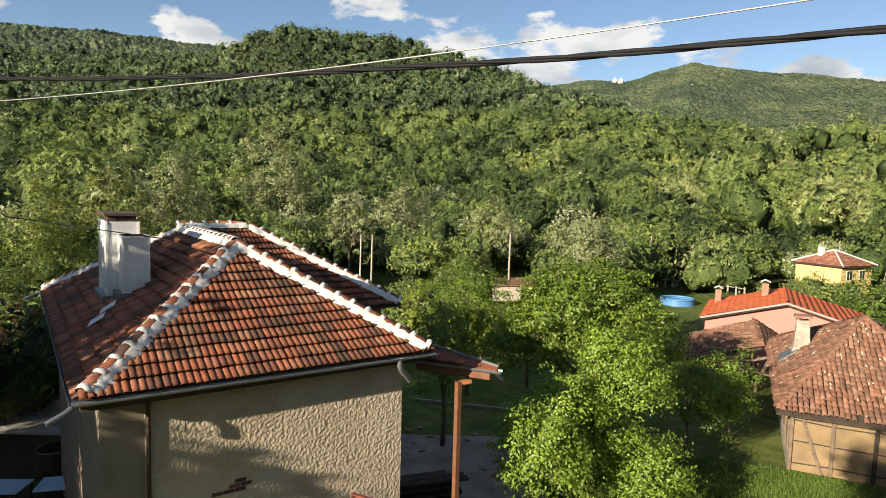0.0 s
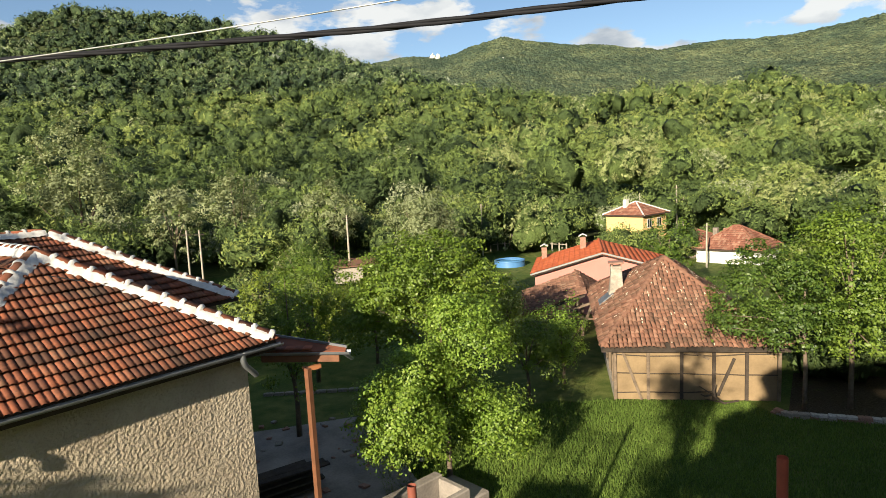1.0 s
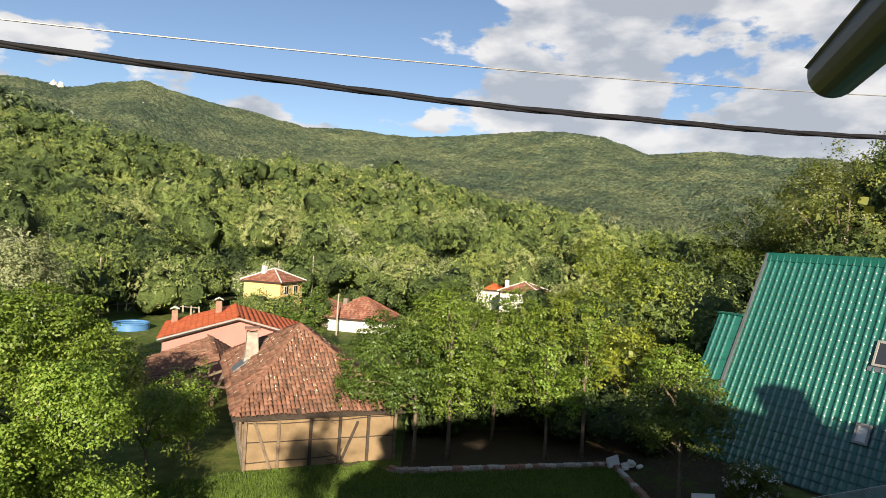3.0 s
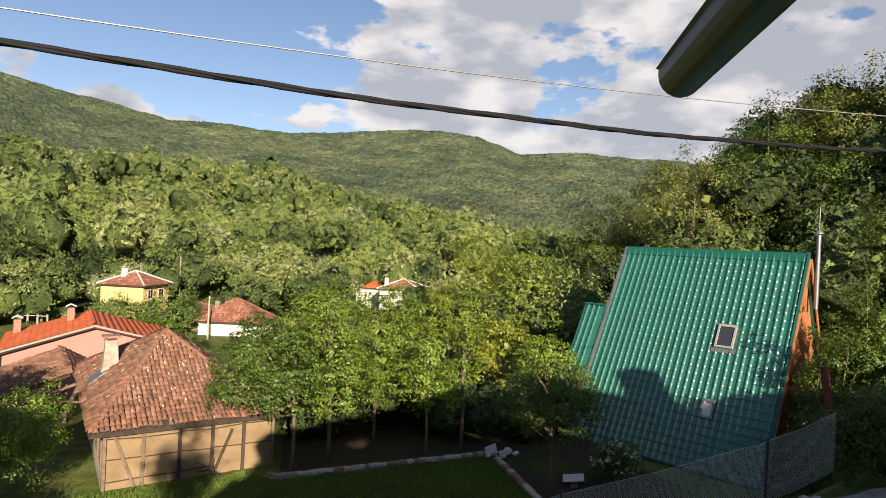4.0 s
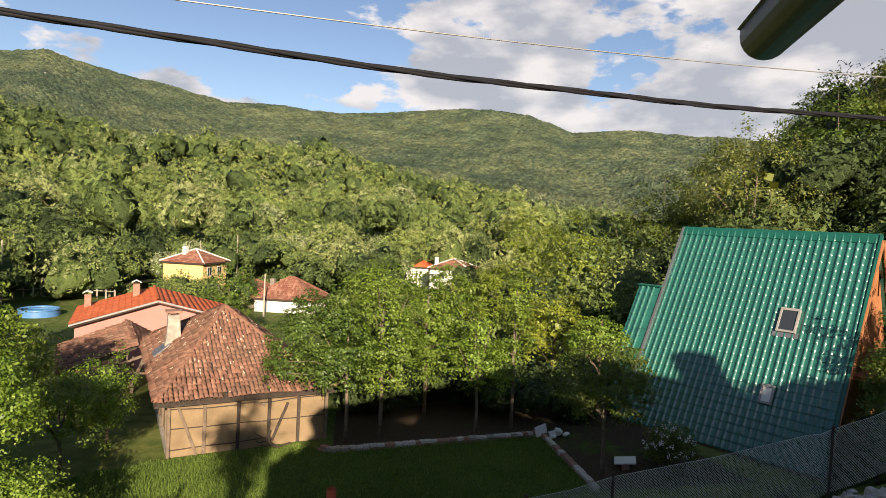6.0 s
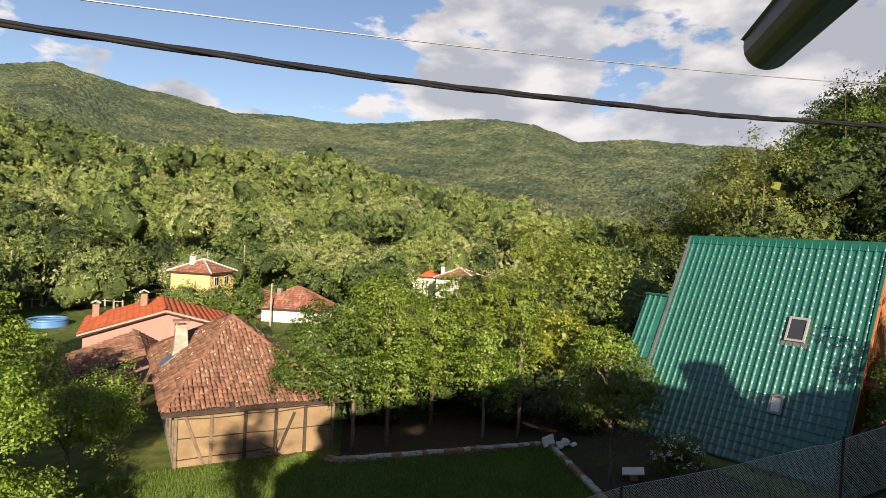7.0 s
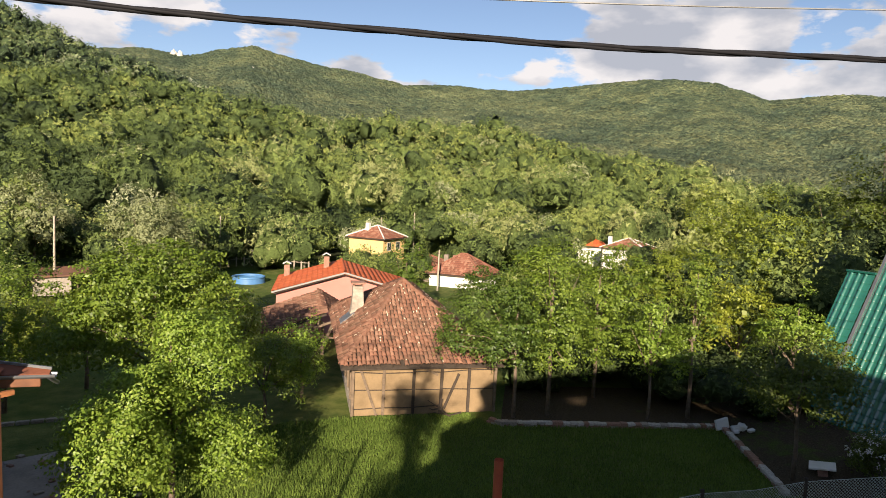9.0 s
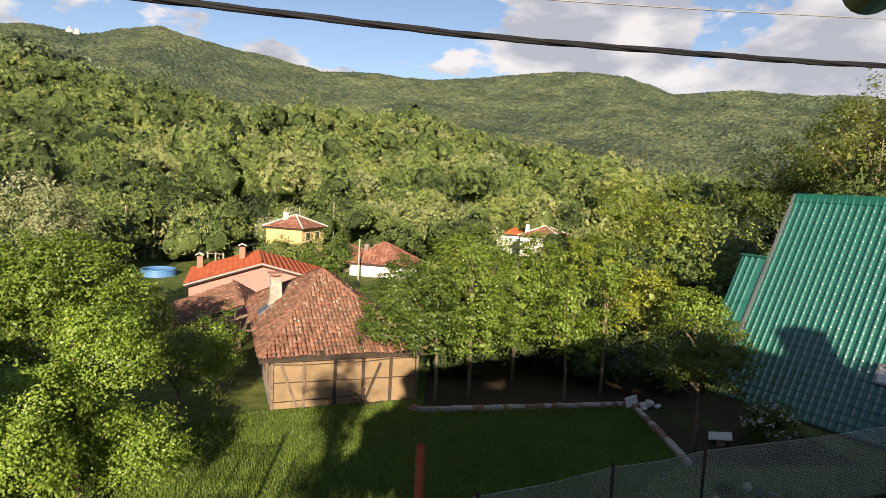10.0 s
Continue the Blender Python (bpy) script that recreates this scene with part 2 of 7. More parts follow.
M_leaf_copper = leaf_material("copper_leaf", (0.05, 0.03, 0.02), (0.1, 0.058, 0.032), (0.17, 0.1, 0.05), 0.25)
M_leaf_gold = leaf_material("gold_leaf", (0.1, 0.13, 0.014), (0.2, 0.24, 0.024), (0.32, 0.35, 0.05), 0.35)
FOREST = ((0.0, (0.034, 0.053, 0.02)), (0.25, (0.074, 0.108, 0.034)), (0.55, (0.138, 0.186, 0.05)), (0.85, (0.225, 0.262, 0.07)), (0.95, (0.24, 0.265, 0.11)), (1.0, (0.28, 0.305, 0.175)))
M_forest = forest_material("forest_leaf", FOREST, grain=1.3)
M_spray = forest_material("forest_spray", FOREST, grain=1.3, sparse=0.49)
# duller, bluer greens: the distance haze is put into the colour
FOREST_HAZY = tuple((p, (c[0] * 0.8, c[1] * 0.84, c[2] * 1.2)) for p, c in FOREST)
M_spray_up = forest_material("upper_forest_spray", FOREST_HAZY, grain=0.4, sparse=0.46)
M_forest_up = forest_material("upper_forest_leaf", FOREST_HAZY, grain=0.4)


def b_canopy(n, s):
    w = n.world()
    wide, mid, fine = n.noise(0.006, 4, vec=w), n.noise(0.02, 5, 0.65, vec=w), n.noise(0.16, 5, 0.8, vec=w)
    crowns = n.node("ShaderNodeTexVoronoi", feature="F1")
    crowns.inputs["Scale"].default_value = 0.1
    n.link(w, crowns.inputs["Vector"])
    shade = n.node("ShaderNodeSeparateColor")
    n.link(crowns.outputs["Color"], shade.inputs[0])
    # greyed greens, with the far haze painted into the base colour
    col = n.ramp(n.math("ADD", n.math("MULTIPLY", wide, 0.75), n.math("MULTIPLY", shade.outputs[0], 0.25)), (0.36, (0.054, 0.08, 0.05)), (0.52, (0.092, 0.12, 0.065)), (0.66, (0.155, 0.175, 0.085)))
    f = n.math("ADD", n.math("ADD", n.math("MULTIPLY", mid, 1.5), n.math("MULTIPLY", fine, 1.8)), -0.72)
    hsv = n.node("ShaderNodeHueSaturation")
    n.link(col, hsv.inputs["Color"])
    n.link(f, hsv.inputs["Value"])
    n.put(s.inputs["Base Color"], hsv.outputs[0])
    s.inputs["Roughness"].default_value = 0.8
    s.inputs["Specular IOR Level"].default_value = 0.1
    n.bump(s, n.math("SUBTRACT", n.math("MULTIPLY", fine, 0.6), crowns.outputs["Distance"]), 1.0, 7.0)


M_forest_far = material("hazy_forest_canopy", b_canopy)
M_bark = plain("bark", (0.16, 0.12, 0.085), 0.95, vary=0.5, scale=6, grain=30, bump=0.8, dist=0.03)


def b_ground(n, s):
    w = n.world()
    g1, g2, g3 = n.noise(0.12, 5, vec=w), n.noise(1.4, 5, vec=w), n.noise(14, 3, vec=w)
    grass = n.ramp(g3, (0.3, (0.036, 0.062, 0.014)), (0.55, (0.066, 0.105, 0.02)), (0.75, (0.11, 0.16, 0.034)))
    dry = n.ramp(g2, (0.35, (0.06, 0.09, 0.02)), (0.7, (0.16, 0.17, 0.05)))
    field = n.mix(n.ramp(g1, (0.38, (0, 0, 0)), (0.56, (1, 1, 1))), grass, dry)
    # leaf litter under the woods on the slopes
    far = n.node("ShaderNodeVectorMath", operation="LENGTH")
    n.link(w, far.inputs[0])
    mr = n.node("ShaderNodeMapRange")
    mr.inputs["From Min"].default_value, mr.inputs["From Max"].default_value = 105.0, 135.0
    n.link(far.outputs["Value"], mr.inputs["Value"])
    n.put(s.inputs["Base Color"], n.mix(mr.outputs[0], field, n.ramp(g2, (0.35, (0.03, 0.036, 0.016)), (0.7, (0.06, 0.075, 0.028)))))
    s.inputs["Roughness"].default_value = 0.95
    s.inputs["Specular IOR Level"].default_value = 0.1
    n.bump(s, g3, 0.6, 0.05)


M_ground = material("meadow_ground", b_ground)


# ---- ground ----
def smooth(a, b, x):
    t = np.clip((np.asarray(x, float) - a) / (b - a), 0, 1)
    return t * t * (3 - 2 * t)


EL_R = np.array([60, 115, 250, 450, 700, 900, 1300, 1700, 2200, 3200], float)
# elevation of the canopy, in degrees from the balcony, by compass angle
EL = {
    -180: (-6, -2, 4, 6, 7, 8, 9, 9, 9, 6), -100: (-6, -2, 4, 6, 7, 8, 9, 9, 9, 6),
    -60: (-9, -4, 1, 5, 8, 9, 12, 9, 8, 5), -36: (-9, -4, 1, 5, 8, 9, 11.8, 9, 8, 5), -27: (-9, -4, 1, 5, 8, 9.5, 12.3, 9, 8, 5), -20: (-9, -4, 1, 5, 8.5, 11, 12.1, 9, 8, 5),
    -17: (-9, -4, 1, 5, 9, 13, 12, 9, 8, 5), -14: (-9, -4, 1, 5, 10, 14, 11, 9, 8, 5), -5: (-9, -4, 1, 5.5, 10, 13.6, 11, 9, 8, 5), 1: (-9, -4, 0.8, 6, 10, 12.4, 10, 9, 8, 5),
    5: (-9, -4, 0.8, 6.2, 9.8, 11.3, 10, 9, 8, 5), 9: (-9, -4, 0.8, 6.5, 9.2, 9.6, 9, 9.5, 10, 5), 13: (-9, -4, 0.7, 6.6, 8.6, 8, 8, 9, 10.5, 5), 16: (-9, -4, 0.6, 6.6, 7.8, 7, 7.5, 9, 10.3, 5),
    18: (-9, -4, 0.5, 6.4, 7.2, 6, 7.5, 9.3, 10.9, 5), 21: (-9, -4, 0.3, 6, 6.3, 5.5, 7.5, 10, 11.7, 5), 26: (-9, -4, 0.1, 5.4, 5, 4.5, 6, 8.5, 10.75, 5), 30: (-9, -4, 0, 5.2, 4.5, 4, 5.5, 7.7, 10.25, 5),
    34.5: (-9, -4, -0.1, 5.3, 4.5, 3.8, 5.2, 7.2, 9.4, 5), 39: (-9, -4, -0.2, 5.6, 4.5, 3.5, 5, 7, 9.6, 5), 44: (-9, -4, -0.4, 5.4, 4, 3, 5, 7, 9.25, 5), 48: (-9, -4, -0.6, 4.2, 3.5, 2.5, 5, 7, 9.6, 5),
    53: (-9, -4, -1, 3.1, 2.5, 2, 4.5, 7, 10.15, 5), 58: (-9, -4, -1.3, 2.4, 1.5, 1.2, 4, 7, 10.4, 5), 61.5: (-9, -4, -1.8, 1.7, 1, 1, 4, 7, 9.9, 5), 65.3: (-9, -4, -2, 0.6, 0.6, 0.8, 3.5, 6.5, 8.5, 5),
    70: (-9, -4, -2, 0, 0, 0.5, 3, 6.5, 8.75, 5), 76: (-9, -4, -2, 0, 0, 0.5, 3, 6, 8.2, 5), 100: (-9, -4, 0, 2, 3, 4, 5, 6, 7, 5), 180: (-6, -2, 4, 6, 7, 8, 9, 9, 9, 6)}
EL_AZ = np.array(list(EL), float)
EL_V = np.array(list(EL.values()), float)


def tree_height(r):
    return np.interp(r, [60, 115, 250, 3200], [0, 6, 9, 9])


def ground_z(x, y):
    """Height of the ground at x, y (arrays)."""
    x, y = np.asarray(x, float), np.asarray(y, float)
    r = np.hypot(x, y) + 1e-6
    az = np.degrees(np.arctan2(x, y))
    t = np.zeros(az.shape)
    cols = np.stack([np.interp(az, EL_AZ, EL_V[:, k]) for k in range(len(EL_R))], -1)
    k = np.clip(np.searchsorted(EL_R, r) - 1, 0, len(EL_R) - 2)
    t = np.clip((r - EL_R[k]) / (EL_R[k + 1] - EL_R[k]), 0, 1)
    t = t * t * (3 - 2 * t) * 0.5 + t * 0.5
    e0 = np.take_along_axis(cols, k[..., None], -1)[..., 0]
    e1 = np.take_along_axis(cols, (k + 1)[..., None], -1)[..., 0]
    far = 10 + r * np.tan(np.radians(e0 + (e1 - e0) * t)) - tree_height(r)
    near = 0.9 - 4.9 * smooth(27, 84, r)
    # the bank under the camera's house, beyond the wire fence, and the lane that climbs to the east
    q = 0.424 * x + 0.906 * y - 7.63
    near = near + 2.9 * smooth(4.5, -0.5, q) * smooth(-6, 0, x)
    near = near + 2.2 * smooth(14, 27, x) * smooth(2.5, -4, q)
    # wooded hillside to the east
    d = smooth(68, 90, az) * smooth(150, 120, az)
    near = near + d * (9.0 * smooth(36, 62, r) + 17.0 * smooth(50, 95, r))
    w = smooth(62, 112, r)
    out = near * (1 - w) + far * w
    # rise out of view, added to keep sun off the east bank
    hill = 21.0 * smooth(34, 54, x) * smooth(-13, -30, y) * smooth(150, 95, r)
    return np.where(d > 0, np.maximum(out, near * d + out * (1 - d)), out) + hill


def gz(x, y):
    return float(ground_z(np.array([x]), np.array([y]))[0])


rr = np.concatenate([np.arange(0.5, 40, 0.6), np.arange(40, 120, 2.0), np.arange(120, 600, 8.0), np.arange(600, 2600, 25.0), [2900, 3600, 4600]])
aa = np.radians(np.concatenate([np.arange(-60, 120, 1.0), np.arange(120, 300, 6.0)]))
GR, GA = np.meshgrid(rr, aa, indexing="ij")
GX, GY = GR * np.sin(GA), GR * np.cos(GA)
GAw = (np.degrees(GA) + 180) % 360 - 180
GZ = ground_z(GX, GY)
ground = grid_mesh("ground", np.stack([GX, GY, GZ], -1), M_ground, wrap=True)
tagged(ground, "grassy valley floor and wooded hill slopes", "ground", kind="structure")


# ---- woods ----
def unit_rand(rng, n):
    v = rng.normal(size=(n, 3))
    return v / (np.linalg.norm(v, axis=1)[:, None] + 1e-9)


def leaf_quads(p, out, size, rng, up=0.35, wild=0.8, aspect=0.62, soft=0.9):
    """Four-cornered leaves at p, turned roughly outwards, and the way that each one faces, softened towards the crown's own roundness."""
    n = len(p)
    nn = out * 0.7 + rng.normal(size=(n, 3)) * wild * 0.6 + np.array([0, 0, up])
    nn /= np.linalg.norm(nn, axis=1)[:, None] + 1e-9
    nn = np.where((nn * out).sum(1)[:, None] < 0, -nn, nn)
    t = np.cross(nn, unit_rand(rng, n))
    t /= np.linalg.norm(t, axis=1)[:, None] + 1e-9
    b = np.cross(nn, t)
    s = (size * rng.uniform(0.6, 1.35, n))[:, None]
    fold = nn * s * 0.12
    face = out * soft + nn * (1 - soft * 0.5)
    face /= np.linalg.norm(face, axis=1)[:, None] + 1e-9
    return np.stack([p - t * s * 0.5, p - b * s * aspect * 0.5 + fold, p + t * s * 0.55, p + b * s * aspect * 0.5 + fold], 1), face


def set_normals(me, v):
    """Shading normals for each corner point."""
    at = me.attributes.new("custom_normal", "FLOAT_VECTOR", "POINT")
    at.data.foreach_set("vector", np.ascontiguousarray(v, np.float32).ravel())


def ball(level):
    """Corners and triangles of a unit ball."""
    bm = bmesh.new()
    bmesh.ops.create_icosphere(bm, subdivisions=level, radius=1.0)
    bm.verts.index_update()
    V = np.array([v.co for v in bm.verts])
    F = np.array([[v.index for v in f.verts] for f in bm.faces])
    bm.free()
    return V / np.linalg.norm(V, axis=1)[:, None], F


BALL = {k: ball(k) for k in (1, 2, 3)}


def forest(name, x, y, rad, hgt, tint, lobes, per, leaf, mat, label, rng, squash=0.85, level=2):
    """Many trees in one mesh: lumpy crowns, with sprays of leaves standing out of them."""
    n = len(x)
    z = ground_z(x, y)
    c = np.stack([x, y, z + hgt - rad * squash], -1)
    ld = unit_rand(rng, n * lobes).reshape(n, lobes, 3)
    ld[..., 2] = np.abs(ld[..., 2]) * 1.1 - 0.25
    ld /= np.linalg.norm(ld, axis=-1, keepdims=True)
    lw = rng.uniform(0.55, 1.15, (n, lobes))
    tall = np.stack([rad, rad, rad * squash * rng.uniform(0.85, 1.8, n)], -1)

    def reach(d):
        """How far the crown goes in the directions d (n, k, 3)."""
        dots = np.einsum("nkc,nlc->nkl", d, ld)
        lump = np.max(np.clip((dots - 0.5) / 0.5, 0, 1) ** 0.6 * lw[:, None], -1)
        return 0.52 + 0.5 * lump

    heart = c[:, None] + ld * tall[:, None] * 0.5

    def roundness(p, d):
        """The way that the crown's surface faces at p, lobe by lobe."""
        lobe = np.argmax(np.einsum("nkc,nlc->nkl", d, ld) * lw[:, None], -1)
        v = (p - np.take_along_axis(heart, lobe[..., None], 1)) / tall[:, None]
        v = v / (np.linalg.norm(v, axis=-1, keepdims=True) + 1e-9) + d * 0.5
        return (v / (np.linalg.norm(v, axis=-1, keepdims=True) + 1e-9)).reshape(-1, 3)

    V, F = BALL[level]
    d = np.broadcast_to(V, (n, len(V), 3))
    core = c[:, None] + d * tall[:, None] * (reach(d) * rng.uniform(0.6, 0.92, (n, len(V))))[..., None]
    k = lobes * per
    d2 = unit_rand(rng, n * k).reshape(n, k, 3)
    d2[..., 2] = np.where(d2[..., 2] < -0.3, -d2[..., 2], d2[..., 2])
    p = c[:, None] + d2 * tall[:, None] * (reach(d2) * rng.uniform(0.8, 1.16, (n, k)))[..., None]
    q, face = leaf_quads(p.reshape(-1, 3), roundness(p, d2), np.repeat(rad * leaf, k), rng, wild=0.95, up=0.15, aspect=1.05, soft=0.7)
    q = q[:, :3]
    nv = n * len(V)
    verts = np.concatenate([core.reshape(-1, 3), q.reshape(-1, 3)])
    tris = (F[None] + (np.arange(n) * len(V))[:, None, None]).reshape(-1)
    sprays = np.arange(nv, nv + n * k * 3)
    me = bpy.data.meshes.new(name)
    me.vertices.add(len(verts))
    me.vertices.foreach_set("co", verts.astype(np.float32).ravel())
    me.loops.add(len(tris) + len(sprays))
    me.loops.foreach_set("vertex_index", np.concatenate([tris, sprays]).astype(np.int32))
    nt, nq = len(tris) // 3, n * k
    me.polygons.add(nt + nq)
    me.polygons.foreach_set("loop_start", (np.arange(nt + nq) * 3).astype(np.int32))
    me.polygons.foreach_set("use_smooth", np.arange(nt + nq) < nt)
    me.materials.append(mat)
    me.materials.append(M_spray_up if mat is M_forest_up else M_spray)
    me.polygons.foreach_set("material_index", (np.arange(nt + nq) >= nt).astype(np.int32))
    me.update(calc_edges=True)
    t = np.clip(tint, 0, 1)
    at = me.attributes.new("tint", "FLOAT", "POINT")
    # lower tint for the crown's core: inner shade painted into its green
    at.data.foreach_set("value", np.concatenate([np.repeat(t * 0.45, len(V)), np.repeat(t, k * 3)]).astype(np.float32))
    rough = roundness(core, d) + rng.normal(0, 0.45, (nv, 3))
    rough /= np.linalg.norm(rough, axis=1)[:, None]
    set_normals(me, np.concatenate([rough, np.repeat(face, 3, 0)]))
    me.validate()
    return tagged(link_mesh(name, me, mat), label, "forest", kind="stuff")


def scatter(rng, r0, r1, a0, a1, n):
    r = np.sqrt(rng.uniform(r0 * r0, r1 * r1, n))
    a = np.radians(rng.uniform(a0, a1, n))
    return r * np.sin(a), r * np.cos(a)


def patchy(x, y, scale, seed):
    return np.array([noise.noise((u / scale, v / scale, seed)) for u, v in zip(x, y)])


rng = np.random.default_rng(5)


def spaced(rng, r0, r1, a0, a1, step):
    """Places about one step apart, none in a row."""
    rows = np.arange(-r1, r1, step * 0.866)
    x, y = np.meshgrid(np.arange(-r1, r1, step), rows)
    x = x + (np.arange(len(rows)) % 2)[:, None] * step * 0.5
    x = (x + rng.uniform(-0.36, 0.36, x.shape) * step).ravel()
    y = y.ravel() + rng.uniform(-0.36, 0.36, x.shape) * step
    r, a = np.hypot(x, y), np.degrees(np.arctan2(x, y))
    k = (r > r0) & (r < r1) & (a > a0) & (a < a1)
    return x[k], y[k]


VR, VA = np.arange(60.0, 1060.0, 8.0), np.arange(-44.0, 82.0, 1.0)
vr, va = np.meshgrid(VR, np.radians(VA), indexing="ij")
rise = np.degrees(np.arctan2(ground_z(vr * np.sin(va), vr * np.cos(va)) + 0.75 * tree_height(vr) - 10.0, vr))
crest = np.maximum.accumulate(rise, 0)


def before_crest(x, y, h):
    """True for trees that are not sunk behind the nearer woods of the same slope."""
    r, a = np.hypot(x, y), np.degrees(np.arctan2(x, y))
    i = np.clip(((r - 30.0 - VR[0]) / 8.0).astype(int), 0, len(VR) - 1)
    j = np.clip(np.round(a - VA[0]).astype(int), 0, len(VA) - 1)
    top = np.degrees(np.arctan2(ground_z(x, y) + h - 10.0, r))
    return top > crest[i, j] - 0.25


def band(name, r0, r1, step, hgt, lobes, per, leaf, mat, label, seed, level, a0=-40, a1=70, pale=0.03):
    x, y = spaced(rng, r0, r1, a0, a1, step)
    k = before_crest(x, y, np.full(len(x), hgt * 1.25))
    x, y = x[k], y[k]
    n = len(x)
    pt = patchy(x, y, 45, seed)
    west = smooth(24, 4, np.degrees(np.arctan2(x, y))) * smooth(420, 200, np.hypot(x, y))
    east = smooth(20, 40, np.degrees(np.arctan2(x, y)))
    tint = np.clip(0.48 - 0.2 * west + 0.14 * east + 0.45 * pt + rng.normal(0, 0.23, n), 0, 0.93)
    tint = np.where(rng.uniform(size=n) < pale, 0.98, tint)
    big = np.exp(rng.normal(0, 0.3, n))
    R = step * 0.56 * np.clip(big, 0.5, 1.9)
    H = hgt * np.clip(big, 0.6, 1.7) * rng.uniform(0.8, 1.2, n)
    return forest(name, x, y, R, np.maximum(H, R * 1.6), tint, lobes, per, leaf, mat, label, rng, level=level)


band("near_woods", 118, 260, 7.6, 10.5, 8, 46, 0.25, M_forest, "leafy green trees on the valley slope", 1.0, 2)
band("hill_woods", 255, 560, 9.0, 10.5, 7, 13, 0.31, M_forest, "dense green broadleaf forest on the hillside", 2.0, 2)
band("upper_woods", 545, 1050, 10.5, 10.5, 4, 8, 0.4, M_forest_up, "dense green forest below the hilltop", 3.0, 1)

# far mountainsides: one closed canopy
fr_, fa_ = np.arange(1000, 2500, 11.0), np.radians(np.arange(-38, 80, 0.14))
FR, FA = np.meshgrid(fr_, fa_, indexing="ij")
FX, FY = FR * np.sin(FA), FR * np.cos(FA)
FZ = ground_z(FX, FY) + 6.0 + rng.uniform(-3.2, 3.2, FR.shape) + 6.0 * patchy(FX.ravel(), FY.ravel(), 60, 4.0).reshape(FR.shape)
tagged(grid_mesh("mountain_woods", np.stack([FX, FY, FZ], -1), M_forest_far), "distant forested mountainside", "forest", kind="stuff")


# ---- trees near by ----
def tree(name, x, y, z0, top, blobs, mat, label, clumps=90, per=60, leaf=0.16, clump_r=0.4, trunk=0.12, seed=1, group="", core=40, droop=0.0, lean=(0, 0), limbs=6, soft=0.8):
    """A tree: trunk, limbs and a crown of leaves. blobs: (dx, dy, height of the middle, radius, half height) from the foot."""
    rg = np.random.default_rng(seed)
    foot = empty(name, pose(x, y, z0), label, "tree", group)
    B = np.array(blobs, float)
    vol = B[:, 3] ** 2 * B[:, 4]
    which = rg.choice(len(B), clumps, p=vol / vol.sum())
    d = unit_rand(rg, clumps)
    d[:, 2] = np.where(d[:, 2] < -0.55, -d[:, 2], d[:, 2])
    bump = 1 + 0.25 * np.sin(d[:, 0] * 5 + seed) * np.cos(d[:, 1] * 4 + d[:, 2] * 5 + seed * 2)
    rad = rg.uniform(0.45, 1.0, clumps) ** 0.6 * bump
    cen = B[which]
    cp = np.stack([cen[:, 0] + d[:, 0] * rad * cen[:, 3], cen[:, 1] + d[:, 1] * rad * cen[:, 3], cen[:, 2] + d[:, 2] * rad * cen[:, 4]], -1)
    k = rg.integers(int(per * 0.6), int(per * 1.4) + 1, clumps)
    ci = np.repeat(np.arange(clumps), k)
    n = len(ci)
    g = rg.normal(size=(n, 3)) * 0.55
    p = cp[ci] + g * clump_r * np.array([1, 1, 0.75])
    p[:, 2] -= droop * np.abs(g[:, 2]) * clump_r
    p[:, 2] = np.maximum(p[:, 2], 0.15)
    out = d[ci] * 0.7 + g * 0.5
    q, face = leaf_quads(p, out / (np.linalg.norm(out, axis=1)[:, None] + 1e-9), leaf, rg, soft=soft)
    wi = rg.choice(len(B), core, p=vol / vol.sum())
    dc = unit_rand(rg, core)
    pc = B[wi][:, :3] + dc * np.stack([B[wi][:, 3], B[wi][:, 3], B[wi][:, 4]], -1) * 0.34
    qc, fc = leaf_quads(pc, dc, B[wi][:, 3] * 0.2, rg, aspect=0.9)
    quads_mesh("crown", np.concatenate([q, qc]), 4, mat, foot, face=np.concatenate([face, fc]))
    # trunk and limbs
    topc = B[:, 2].max()
    bm = bmesh.new()
    path = [(0, 0, -0.3), (lean[0] * 0.2 + 0.03, lean[1] * 0.2, topc * 0.3), (lean[0] * 0.6 - 0.04, lean[1] * 0.6 + 0.05, topc * 0.65), (lean[0], lean[1], topc)]
    add_tube(bm, path, [trunk * 1.25, trunk, trunk * 0.7, trunk * 0.25], 7)
    part("trunk", bm, M_bark, foot, smooth=True)
    for i in range(limbs):
        tg = cp[rg.integers(clumps)]
        s = rg.uniform(0.4, 0.95)
        o = np.array(path[1]) * (1 - s) + np.array(path[2]) * s
        mid = o * 0.5 + tg * 0.5 + np.array([0, 0, 0.12 * topc * rg.uniform(-0.3, 0.6)])
        bm = bmesh.new()
        add_tube(bm, [o, mid, tg], [trunk * 0.5, trunk * 0.32, trunk * 0.1], 5)
        part("limb", bm, M_bark, foot, smooth=True)
    return foot


